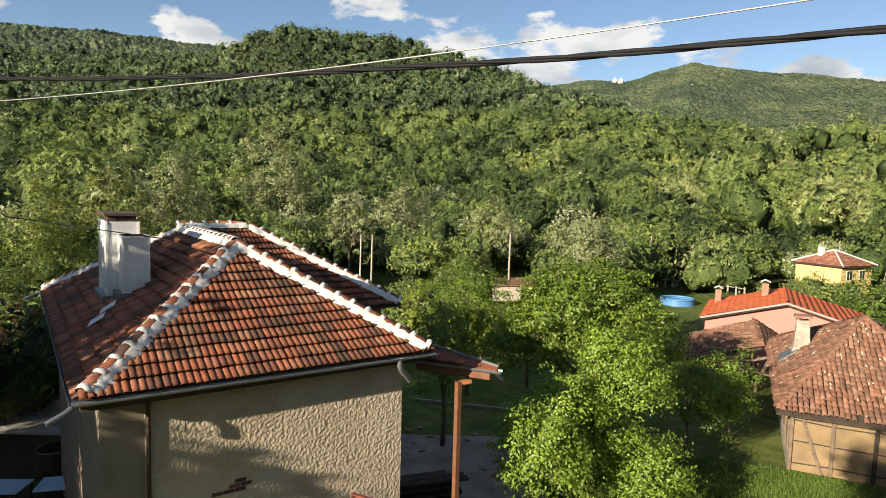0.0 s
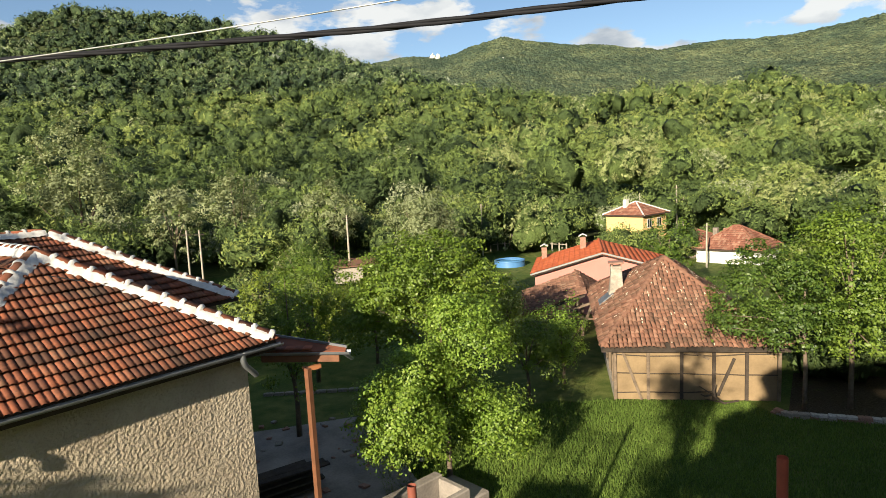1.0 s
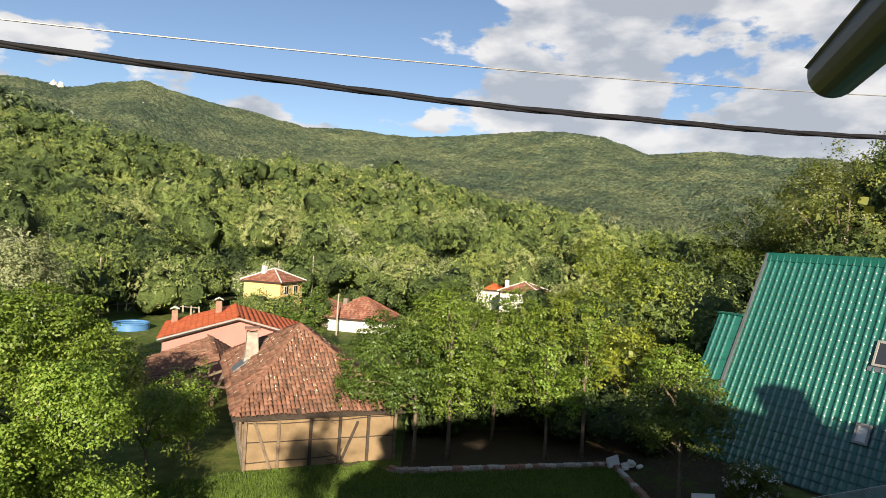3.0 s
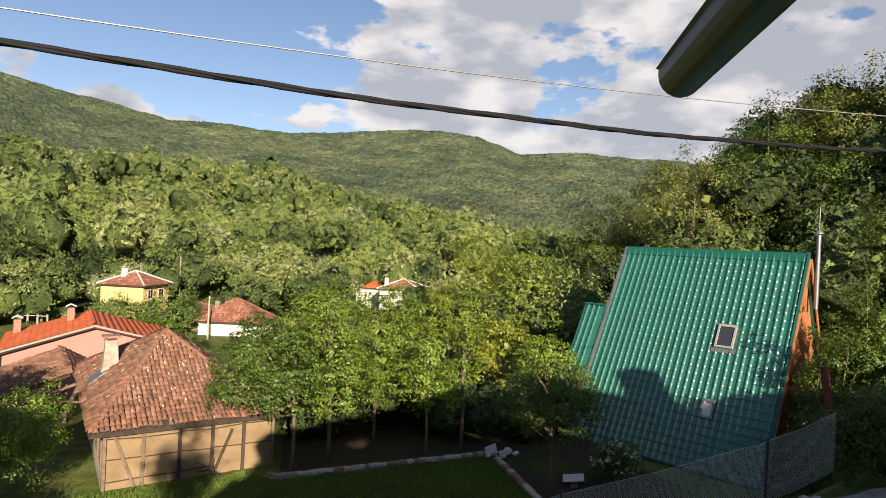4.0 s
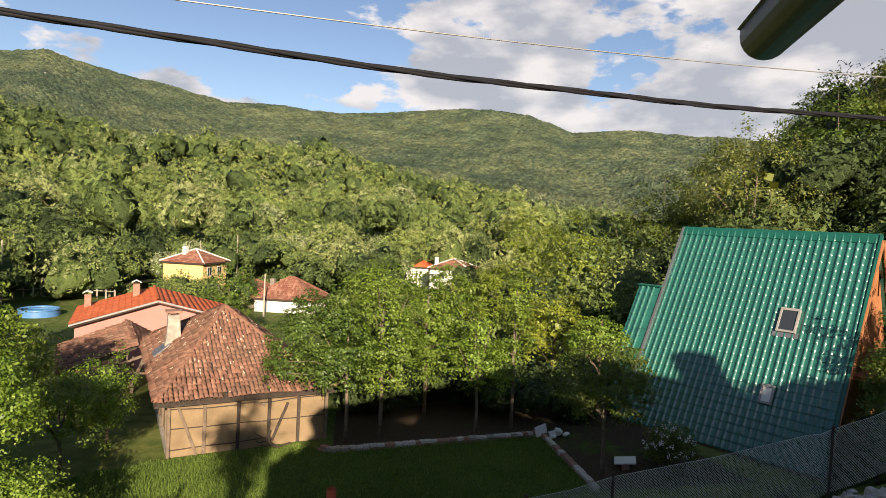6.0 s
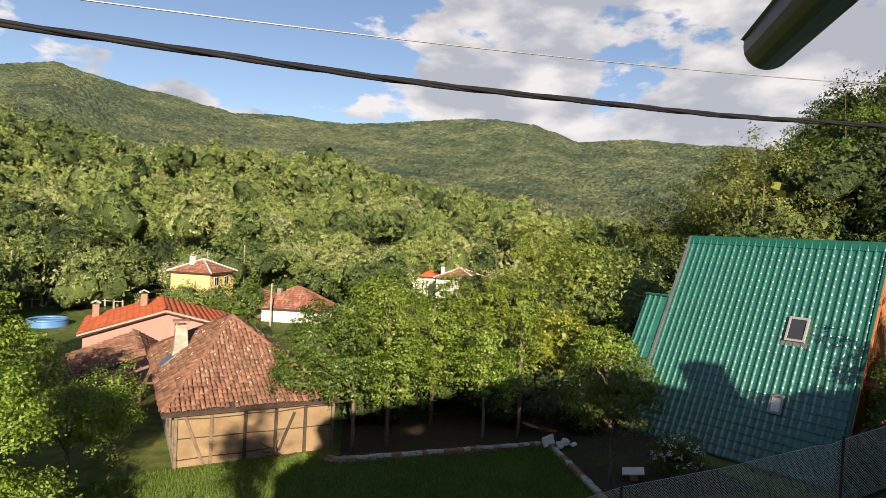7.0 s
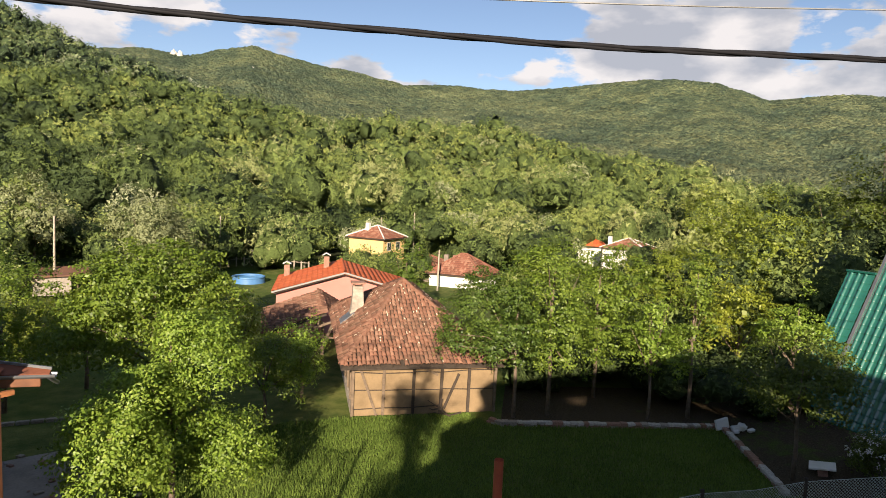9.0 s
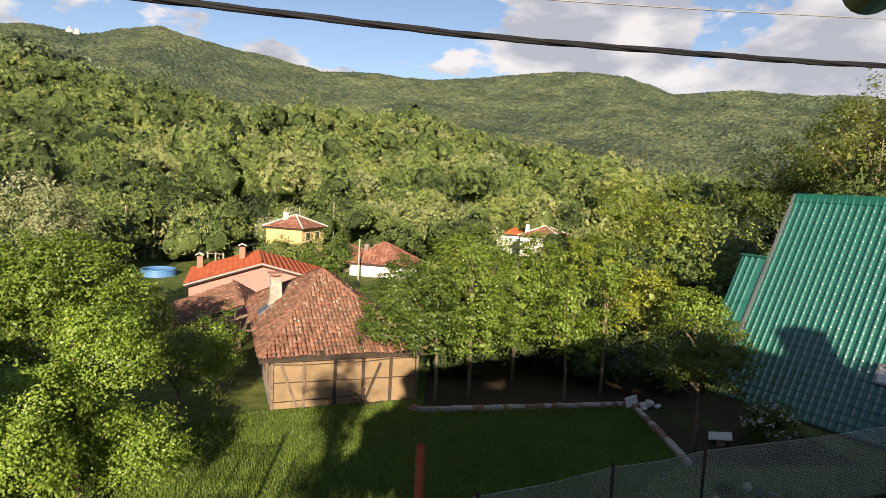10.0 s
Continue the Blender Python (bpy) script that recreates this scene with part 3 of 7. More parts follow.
# x, y, top height, crown radius, species, and how much bare trunk
NEAR = [
    (11.3, 46.7, 9.1, 3.28, 0.25, "pale", 2.6),
    (1.4, 28.0, 7.0, 2.31, 0.10, "garden", 0.8),
    (-0.8, 35.0, 5.2, 2.25, 0.10, "mid", 0.8),
    (54.5, 29.6, 11.8, 5.08, 0.10, "mid", 0.8),
    (53.0, 23.4, 11.2, 4.49, 0.10, "mid", 0.8),
    # bank trees: darker species, so part of their shade is in the leaf colour
    (56.8, 19.3, 13.5, 4.65, 0.10, "dark", 0.8),
    (61.4, 18.1, 15.8, 4.39, 0.10, "dark", 0.8),
    (54.2, 9.0, 19.3, 5.33, 0.20, "olive", 0.7),
    (63.8, 4.2, 23.7, 5.96, 0.10, "plum", 0.8),
    (68.0, -1.6, 28.3, 5.77, 0.10, "olive", 0.8),
    (69.7, -6.6, 29.7, 5.96, 0.10, "dark", 0.8),
    (64.3, 15.0, 18.5, 4.85, 0.10, "dark", 0.8),
    (30.4, -1.1, 8.9, 1.40, 0.10, "dark", 1.0),
    (31.5, -3.0, 8.6, 1.90, 0.10, "plum", 1.0),
    (24.9, -2.6, 6.1, 1.7, 0.05, "plum", 1.0),
    (44.8, -4.2, 15.6, 3.51, 0.10, "dark", 0.9),
    (60.0, -1.0, 19.3, 4.97, 0.10, "plum", 0.9),
    (34.9, 49.4, 5.6, 3.7, 0.05, "fruit", 0.8),
    (-36.2, 84.6, 16.0, 5.87, 0.10, "pale", 1.2),
    (-25.3, 94.7, 21.5, 6.74, 0.15, "pale", 1.2),
    (-5.2, 89.9, 12.8, 4.92, 0.10, "pale", 1.2),
    (7.4, 84.7, 10.2, 4.49, 0.15, "pale", 1.2),
    (-14.0, 94.0, 11.9, 3.89, 0.10, "pale", 1.2),
    (-39.6, 75.2, 14.0, 5.04, 0.10, "olive", 0.8),
    (-42.9, 67.5, 11.4, 4.73, 0.10, "olive", 0.8),
    (-16.5, 24.0, 5.6, 1.7, 0.10, "copper", 0.8),
    (-19.5, 27.5, 6.4, 1.9, 0.10, "copper", 0.7),
    (-21.5, 33.7, 8.0, 3.65, 0.10, "dark", 0.8),
    (-18.2, 26.3, 7.4, 2.63, 0.10, "dark", 0.8),
    (-22.8, 55.5, 8.1, 4.37, 0.10, "fruit", 0.7),
    (0.3, 22.0, 6.9, 1.42, 0.10, "garden", 0.8),
    (11.3, 23.2, 4.6, 1.5, 0.05, "pear", 1.2),
    (9.2, 22.0, 4.6, 1.5, 0.05, "garden", 1.3),
    (10.7, 28.0, 5.0, 1.52, 0.05, "mid", 0.8),
    (10.5, 32.3, 5.7, 1.87, 0.10, "mid", 0.8),
    (4.4, 29.7, 5.5, 2.21, 0.10, "mid", 0.8),
    (2.4, 33.9, 4.4, 2.82, 0.05, "mid", 0.8),
    (1.9, 55.0, 4.9, 4.53, 0.10, "fruit", 0.8),
    # beside the gable: dark leaf colours stand in for shade
    (28.4, -0.8, 7.7, 1.6, 0.05, "plum", 1.3),
    (29.8, -1.9, 9.3, 1.5, 0.1, "plum", 1.2),
    (28.2, -0.1, 5.6, 1.1, 0.05, "dark", 1.3),
    (26.6, -0.9, 5.5, 1.3, 0.02, "dark", 1.4),
    (26.0, -3.6, 6.8, 1.5, 0.0, "plum", 1.3),
]

# trees of the lawn and the orchard: foot, leaf, species, label, and the lobes of the crown (place, radius, half height)
LOBED = [
    (4.41, 16.6, 0.086, "pear", 1.4, "bright green pear tree on the lawn", ((2.87, 15.5, 3.55, 1.07, 1.19), (5.83, 16.38, 2.65, 0.99, 1.02), (5.21, 16.69, 5.15, 1.09, 1.19), (3.47, 15.8, 4.7, 0.79, 0.86), (3.3, 15.9, 2.75, 0.8, 0.7), (4.54, 17.09, 3.64, 0.98, 1.14), (4.79, 16.81, 6.03, 0.58, 0.48))),
    (5.35, 22.34, 0.11, "garden", 1.2, "spreading dark green walnut tree behind the pear", ((4.66, 22.49, 5.66, 1.97, 1.82), (6.06, 22.17, 6.48, 1.7, 1.31), (7.26, 21.81, 6.06, 1.01, 1.05), (3.87, 22.64, 4.84, 1.3, 1.51), (5.86, 22.22, 4.57, 1.7, 1.27), (6.97, 21.9, 4.77, 1.05, 1.05), (2.9, 22.7, 4.5, 0.95, 0.9))),
    (17.79, 17.25, 0.105, "plum", 1.3, "dense dark green plum tree against the barn", ((16.81, 18.6, 4.74, 1.42, 1.76), (17.45, 17.58, 5.23, 1.38, 1.71), (16.08, 18.32, 4.05, 1.0, 1.07), (17.32, 17.3, 3.99, 1.55, 1.12), (17.21, 18.51, 5.91, 1.1, 0.98))),
    (19.24, 16.71, 0.105, "garden", 1.2, "tall leafy fruit tree with two thin stems", ((19.08, 16.89, 5.57, 1.58, 2.2), (19.47, 15.97, 4.17, 1.36, 1.55), (18.96, 17.61, 6.76, 1.27, 1.08), (19.69, 16.79, 7.14, 1.06, 1.02), (18.92, 17.06, 3.63, 1.2, 1.2))),
    (22.77, 17.12, 0.12, "garden", 1.2, "tall leafy fruit tree in the orchard", ((22.83, 17.03, 4.74, 1.58, 2.63), (23.48, 16.13, 5.56, 1.31, 1.88), (22.49, 17.47, 3.42, 1.32, 1.64), (22.91, 16.92, 6.95, 0.95, 0.95), (23.62, 15.92, 3.48, 1.2, 1.57))),
    (22.45, 14.06, 0.11, "pear", 1.1, "young bright green tree with upright shoots", ((22.54, 13.91, 4.81, 0.73, 1.35), (22.51, 14.52, 3.89, 0.83, 1.23), (22.75, 13.57, 3.75, 0.73, 0.97))),
    (24.09, 13.24, 0.11, "garden", 1.2, "slender upright tree with small leaves", ((24.09, 13.24, 4.84, 0.65, 1.75), (24.11, 13.2, 6.62, 0.5, 1.55), (23.91, 13.56, 3.81, 0.85, 1.15))),
    (29.85, 14.04, 0.13, "gold", 1.2, "yellow-green rounded tree in the orchard", ((29.78, 14.19, 4.74, 1.68, 1.38), (29.45, 14.86, 3.59, 1.32, 1.38), (30.21, 13.27, 4.32, 1.32, 1.26))),
    (28.45, 10.98, 0.12, "pear", 1.1, "bright green young walnut beside the green house", ((28.4, 11.1, 4.71, 1.23, 1.23), (28.51, 10.82, 5.65, 0.45, 0.95), (28.75, 10.17, 4.23, 0.95, 0.95), (28.1, 11.84, 4.22, 0.95, 0.83))),
    (34.93, 19.46, 0.16, "mid", 1.2, "broad green tree behind the orchard", ((34.74, 19.81, 5.2, 2.55, 2.04), (33.79, 21.39, 5.2, 2.12, 1.53), (34.05, 20.97, 3.52, 2.56, 2.19))),
    (39.62, 16.71, 0.17, "mid", 1.2, "broad green tree behind the orchard", ((39.43, 17.15, 6.18, 2.2, 2.59), (38.71, 18.7, 5.28, 1.96, 2.11), (40.06, 15.62, 4.73, 1.97, 2.36))),
    (21.74, 8.08, 0.1, "dark", 1.3, "small dark fruit tree beside the lawn wall", ((21.72, 8.16, 4.71, 1.49, 1.1), (21.36, 9.03, 3.88, 1.1, 0.97), (22.01, 7.33, 4.05, 0.94, 0.98), (21.7, 8.2, 3.74, 1.27, 0.85))),
]

# ---- materials of the buildings ----
def tile_material(name, ramp, by_object, moss=(0.035, 0.03, 0.02), stain=0.5):
    def b(n, s):
        f = n.obrandom() if by_object else n.island()
        fine = n.noise(22, 4, vec=n.world())
        big = n.noise(0.9, 4, vec=n.world())
        c = n.ramp(n.math("ADD", n.math("MULTIPLY", f, 0.8), n.math("MULTIPLY", fine, 0.25)), *ramp)
        c = n.mix(n.math("MULTIPLY", n.ramp(n.math("ADD", n.math("MULTIPLY", big, 0.7), n.math("MULTIPLY", fine, 0.35)), (0.42, (0, 0, 0)), (0.66, (1, 1, 1))), stain), c, moss)
        n.put(s.inputs["Base Color"], c)
        s.inputs["Roughness"].default_value = 0.8
        s.inputs["Specular IOR Level"].default_value = 0.3
        n.bump(s, fine, 0.35, 0.006)

    return material(name, b)


HOUSE_TILE = ((0.1, (0.085, 0.042, 0.028)), (0.35, (0.19, 0.065, 0.035)), (0.6, (0.3, 0.092, 0.042)), (0.86, (0.27, 0.11, 0.058)), (1.0, (0.31, 0.19, 0.115)))
M_tile_ob = tile_material("clay_tile", HOUSE_TILE, True, stain=0.68)
M_tile_is = tile_material("clay_tile_joined", HOUSE_TILE, False, stain=0.68)
OLD_TILE = ((0.05, (0.085, 0.046, 0.03)), (0.35, (0.17, 0.082, 0.053)), (0.7, (0.22, 0.106, 0.067)), (0.9, (0.27, 0.15, 0.1)), (1.0, (0.38, 0.29, 0.2)))
M_tile_barn = tile_material("weathered_clay_tile", OLD_TILE, False, moss=(0.08, 0.06, 0.04), stain=0.45)
M_tile_red = tile_material("new_red_tile", ((0.2, (0.42, 0.09, 0.03)), (0.6, (0.5, 0.115, 0.036)), (0.9, (0.54, 0.14, 0.05))), False, stain=0.15)
M_tile_far = tile_material("faded_roof_tile", ((0.2, (0.19, 0.07, 0.045)), (0.6, (0.25, 0.105, 0.066)), (0.9, (0.31, 0.165, 0.11))), False, stain=0.35)
M_mortar = plain("white_mortar", (0.6, 0.58, 0.54), 0.95, vary=0.35, scale=5, grain=50, bump=0.6, dist=0.01)


def b_rough(n, s):
    w = n.place()
    big, mid = n.noise(0.7, 5, vec=w), n.noise(5, 4, vec=w)
    v = n.node("ShaderNodeTexVoronoi", feature="SMOOTH_F1")
    v.inputs["Scale"].default_value = 17
    n.link(w, v.inputs["Vector"])
    lump = n.noise(20, 3, 0.5, vec=w)
    c = n.mix(n.ramp(big, (0.35, (0, 0, 0)), (0.7, (1, 1, 1))), (0.36, 0.295, 0.215), (0.47, 0.4, 0.3))
    c = n.mix(n.math("MULTIPLY", n.ramp(mid, (0.55, (0, 0, 0)), (0.75, (1, 1, 1))), 0.35), c, (0.3, 0.24, 0.17))
    n.put(s.inputs["Base Color"], c)
    s.inputs["Roughness"].default_value = 0.95
    s.inputs["Specular IOR Level"].default_value = 0.15
    n.bump(s, n.math("ADD", n.math("MULTIPLY", v.outputs[0], 0.6), lump), 0.85, 0.045)


M_rough = material("rough_cast_render", b_rough)
M_chimney = plain("lime_wash", (0.36, 0.31, 0.25), 0.95, vary=0.45, scale=3.5, grain=25, bump=0.5, dist=0.02)
M_smooth_render = plain("grey_render", (0.23, 0.19, 0.15), 0.9, vary=0.3, scale=1.5, grain=25, bump=0.3)
M_fascia = plain("dark_fascia", (0.055, 0.035, 0.025), 0.8, vary=0.3)
M_zinc = plain("zinc_gutter", (0.24, 0.25, 0.265), 0.45, metal=0.7, vary=0.25, scale=2, grain=30, bump=0.08)
M_sheet_blue = plain("painted_sheet_chimney", (0.62, 0.63, 0.63), 0.55, metal=0.1, vary=0.25, scale=2.5, grain=18, bump=0.12)
M_soot = plain("sooty_brick", (0.07, 0.045, 0.035), 0.95, vary=0.4)
M_wood_orange = plain("stained_timber", (0.33, 0.13, 0.05), 0.65, vary=0.35, scale=4, grain=45, bump=0.3)
M_post = plain("brown_stained_post", (0.154, 0.063, 0.029), 0.65, vary=0.35, scale=4, grain=45, bump=0.3)
M_wood_old = plain("grey_old_timber", (0.17, 0.125, 0.085), 0.95, vary=0.45, scale=5, grain=40, bump=0.6, dist=0.015)
M_wood_dark = plain("dark_barn_timber", (0.06, 0.045, 0.033), 0.95, vary=0.45, scale=6, grain=40, bump=0.6, dist=0.015)
M_mud = plain("mud_daub", (0.235, 0.165, 0.09), 0.97, vary=0.28, scale=1.6, grain=14, bump=0.5, dist=0.03)
M_stone = plain("field_stone", (0.33, 0.29, 0.24), 0.95, vary=0.45, scale=4, grain=20, bump=0.7, dist=0.03)
M_concrete = plain("old_concrete", (0.27, 0.235, 0.2), 0.97, vary=0.5, scale=0.9, grain=14, bump=0.4, dist=0.02)
M_green = plain("green_painted_sheet", (0.017, 0.118, 0.088), 0.38, metal=0.0, vary=0.22, scale=1.2, grain=9, bump=0.05, spec=0.4)
coat = M_green.node_tree.nodes["Principled BSDF"].inputs
coat["Coat Weight"].default_value, coat["Coat Roughness"].default_value = 1.0, 0.24
coat["Coat IOR"].default_value, coat["IOR"].default_value = 1.58, 1.3
M_green_trim = plain("green_trim", (0.008, 0.09, 0.065), 0.4, vary=0.2)
M_white = plain("white_paint", (0.66, 0.64, 0.58), 0.8, vary=0.15, scale=1.2)
M_pink = plain("pink_render", (0.48, 0.195, 0.16), 0.9, vary=0.12, scale=0.8)
M_yellow = plain("yellow_render", (0.66, 0.45, 0.19), 0.9, vary=0.12, scale=0.8)
M_black = plain("black_insulation", (0.012, 0.012, 0.014), 0.7, vary=0.3, scale=8, spec=0.15)
M_wire = plain("bare_wire", (0.4, 0.4, 0.38), 0.5, metal=0.6, vary=0.2)
M_darkmetal = plain("dark_metal_gutter", (0.028, 0.028, 0.032), 0.45, metal=0.2, vary=0.2)
M_red_paint = plain("red_brown_paint", (0.2, 0.06, 0.038), 0.55, vary=0.25, scale=6)
M_pole = plain("weathered_pole", (0.36, 0.32, 0.25), 0.9, vary=0.3, scale=5)
M_galv = plain("galvanised_mesh", (0.5, 0.55, 0.5), 0.5, metal=0.3, vary=0.2)
M_frame = plain("grey_window_frame", (0.26, 0.25, 0.23), 0.5, vary=0.15)
M_tarp = plain("green_shade_net", (0.02, 0.042, 0.026), 0.9, vary=0.3, spec=0.1)
tn = M_tarp.node_tree
weave, thin = tn.nodes.new("ShaderNodeMixShader"), tn.nodes.new("ShaderNodeBsdfTransparent")
weave.inputs[0].default_value = 0.42
tn.links.new(tn.nodes["Principled BSDF"].outputs[0], weave.inputs[1])
tn.links.new(thin.outputs[0], weave.inputs[2])
tn.links.new(weave.outputs[0], tn.nodes["Material Output"].inputs[0])
M_gravel = plain("pale_gravel", (0.36, 0.34, 0.31), 0.97, vary=0.5, scale=1.6, grain=18, bump=0.9, dist=0.03)


def b_soil(n, s):
    w = n.world()
    big, mid, fine = n.noise(0.35, 5, vec=w), n.noise(2.2, 5, vec=w), n.noise(16, 4, 0.7, vec=w)
    soil = n.ramp(fine, (0.3, (0.03, 0.022, 0.015)), (0.6, (0.085, 0.065, 0.042)), (0.8, (0.16, 0.13, 0.09)))
    weed = n.ramp(fine, (0.3, (0.03, 0.05, 0.012)), (0.7, (0.1, 0.14, 0.025)))
    n.put(s.inputs["Base Color"], n.mix(n.ramp(n.math("ADD", n.math("MULTIPLY", big, 0.6), n.math("MULTIPLY", mid, 0.45)), (0.56, (0, 0, 0)), (0.74, (1, 1, 1))), soil, weed))
    s.inputs["Roughness"].default_value = 1.0
    s.inputs["Specular IOR Level"].default_value = 0.05
    n.bump(s, n.math("ADD", fine, mid), 0.9, 0.06)


M_soil = material("bare_soil", b_soil)
M_brickedge = plain("brick_edging", (0.3, 0.17, 0.12), 0.95, vary=0.4, scale=5, grain=30, bump=0.5)
M_plastic = plain("blue_pool_liner", (0.08, 0.2, 0.4), 0.4, vary=0.15)
M_water = plain("pool_water", (0.1, 0.3, 0.45), 0.08, vary=0.1, bump=0.03)
M_bluetop = plain("pale_blue_board", (0.42, 0.57, 0.7), 0.6, vary=0.2)
M_rock = plain("white_limestone", (0.55, 0.53, 0.48), 0.95, vary=0.35, scale=0.05, grain=0.6, bump=0.6, dist=1.0)


def b_glass(n, s):
    n.put(s.inputs["Base Color"], (0.03, 0.035, 0.04))
    s.inputs["Roughness"].default_value = 0.06
    s.inputs["Specular IOR Level"].default_value = 0.8


M_glass = material("window_glass", b_glass)


# ---- the house with the balcony, out of view, that shades the lawn ----
AX, AY = math.sin(radians(66)), math.cos(radians(66))
own = empty("balcony_house", pose(0, 0, 3.0, 0, 0, 24), "plain tall house behind the balcony", "house")
# x runs along its front, y out of it
box("wall", (-3.3, 0.6, -12.5, -1.6, -2, 7.7), M_rough, own)
# unseen wing, sized so that its shadow covers the orchard
box("wall", (0.6, 4.4, -12.6, -4.4, -2, 7.2), M_rough, own)
for pts in ([(-0.4, -0.42, 7.72), (0.9, -0.42, 7.72), (0.9, -7.4, 9.85), (-3.75, -7.4, 9.85), (-3.75, -2.2, 8.26)], [(-3.75, -7.4, 9.85), (0.9, -7.4, 9.85), (0.9, -13.0, 7.9), (-3.75, -13.0, 7.9)], [(0.9, -7.4, 9.83), (0.9, -4.0, 8.5), (4.7, -4.0, 7.3), (4.7, -7.4, 9.3)], [(0.9, -7.4, 9.83), (4.7, -7.4, 9.3), (4.7, -13.0, 8.6), (0.9, -13.0, 8.4)]):
    bm = bmesh.new()
    add_prism(bm, pts, 0.12)
    part("roof", bm, M_tile_far, own)
box("gable", (-3.3, -3.1, -12.3, -1.7, 7.6, 8.0), M_rough, own)
# two unseen blocks, added to shape the shadow's edge on the lawn
box("balcony_parapet", (-3.9, -2.2, -0.66, -0.5, 5.35, 7.02), M_rough, own)
box("balcony_parapet", (-2.2, -0.5, -0.66, -0.5, 5.35, 6.78), M_rough, own)
box("balcony_floor", (-3.9, 0.9, -1.62, 0.55, 5.2, 5.35), M_concrete, own)
# its eaves gutter, whose end hangs into view
bm = bmesh.new()
prof = [(0.075 * math.cos(a), 0.075 * math.sin(a)) for a in np.linspace(math.pi * 1.0, math.pi * 2.0, 11)]
prof = [(-0.075, 0.02)] + prof + [(0.075, 0.02), (0.085, 0.024)]
ring = []
for x in (-0.4, 2.16):
    ring.append([bm.verts.new((x, p[0], p[1])) for p in prof] + [bm.verts.new((x, p[0] * 0.9, p[1] + 0.004 * (1 if 0 < i < len(prof) - 1 else 0))) for i, p in reversed(list(enumerate(prof)))])
n_ = len(ring[0])
for i in range(n_):
    bm.faces.new((ring[0][i], ring[0][(i + 1) % n_], ring[1][(i + 1) % n_], ring[1][i]))
bm.faces.new(ring[1])
g = part("gutter", bm, M_darkmetal, own, "dark half-round eaves gutter", smooth=True)
g.location = (0, -0.59, 7.593)

# a house up the lane, out of view, added to cast the green roof's shadow
nb = empty("shade_house", pose(12.75, -12.9, 4.25, 0, 0, 79.8), "plain unseen house added to shade the green house", "house")
box("wall", (-6.3, 6.3, -3.4, 3.4, -2, 4.6), M_rough, nb)
for s in (-1, 1):
    bm = bmesh.new()
    add_prism(bm, [(-6.7, s * 3.8, 4.6), (6.7, s * 3.8, 4.6), (6.7, 0, 7.4), (-6.7, 0, 7.4)][::s], 0.15)
    part("roof", bm, M_tile_far, nb)
box("gable", (-6.3, 6.3, -1.1, 1.1, 4.6, 6.4), M_rough, nb)
box("chimney", (0.5, 1.75, -0.4, 0.3, 6.5, 8.9), M_rough, nb)

# a tall block and mast beside the balcony house, out of view, added to shadow the lawn
ob_ = empty("outbuilding", pose(-11.2, -3.6, 3.0, 0, 0, -25.5), "narrow unseen block added to shadow the lawn", "building")
box("wall", (0, 1.95, -1.4, 0, -2, 7.05), M_rough, ob_)
box("roof", (-0.02, 1.97, -1.42, 0.02, 7.0, 7.1), M_concrete, ob_)
tube("mast", [(1.85, -0.1, 7.0), (1.85, -0.1, 8.25)], 0.05, M_darkmetal, ob_)


# ---- roofs of tiles ----
def tile_arrays(w, length, rise=0.068, roll=0.05, n=9, rolls=1):
    """Corners and faces of one clay tile with one or two rolls; x across, y up the slope."""
    u = np.linspace(0, 1, n)
    prof = roll * np.abs(np.sin(u * np.pi * rolls)) ** 0.6
    if rolls == 1:
        prof = prof - roll * 0.16 * np.exp(-((u - 0.5) / 0.13) ** 2)
    rows = []
    for y, dz in ((0.05, rise - 0.06), (0.0, rise), (length * 0.5, rise * 0.6), (length, 0.0)):
        rows.append(np.stack([u * w, np.full(n, y), prof + dz], -1))
    V = np.concatenate(rows)
    F = [(r * n + i, r * n + i + 1, (r + 1) * n + i + 1, (r + 1) * n + i) for r in range(3) for i in range(n - 1)]
    return V, F


def flat_tile_arrays(w, length, rise=0.035):
    """A half-round clay tile, wider at its lower end."""
    x = np.array([0.0, 0.12, 0.32, 0.5, 0.68, 0.88, 1.0]) * w
    z = np.array([0.0, 0.036, 0.06, 0.066, 0.06, 0.036, 0.0]) * (w / 0.16)
    rows = [np.stack([w / 2 + (x - w / 2) * t, np.full(7, y), z * k + dz], -1) for y, dz, k, t in ((0.012, rise - 0.03, 0.7, 0.9), (0.0, rise, 1.0, 1.0), (length, 0.0, 0.75, 0.8))]
    V = np.concatenate(rows)
    F = [(r * 7 + i, r * 7 + i + 1, (r + 1) * 7 + i + 1, (r + 1) * 7 + i) for r in range(2) for i in range(6)]
    return V, F


def roof_frame(o, u, v):
    u, v = Vector(u).normalized(), Vector(v).normalized()
    n = u.cross(v)
    if n.z < 0:
        n = -n
    return Matrix(((u.x, v.x, n.x, o[0]), (u.y, v.y, n.y, o[1]), (u.z, v.z, n.z, o[2]), (0, 0, 0, 1)))


def tile_spots(ulen, vlen, w, course, inside, stagger=False):
    out = []
    for j in range(int(vlen / course) + 1):
        for i in range(-1, int(ulen / w) + 1):
            u = i * w + (w * 0.5 if stagger and j % 2 else 0)
            if inside(u + w * 0.5, j * course + course * 0.5):
                out.append((u, j * course))
    return out


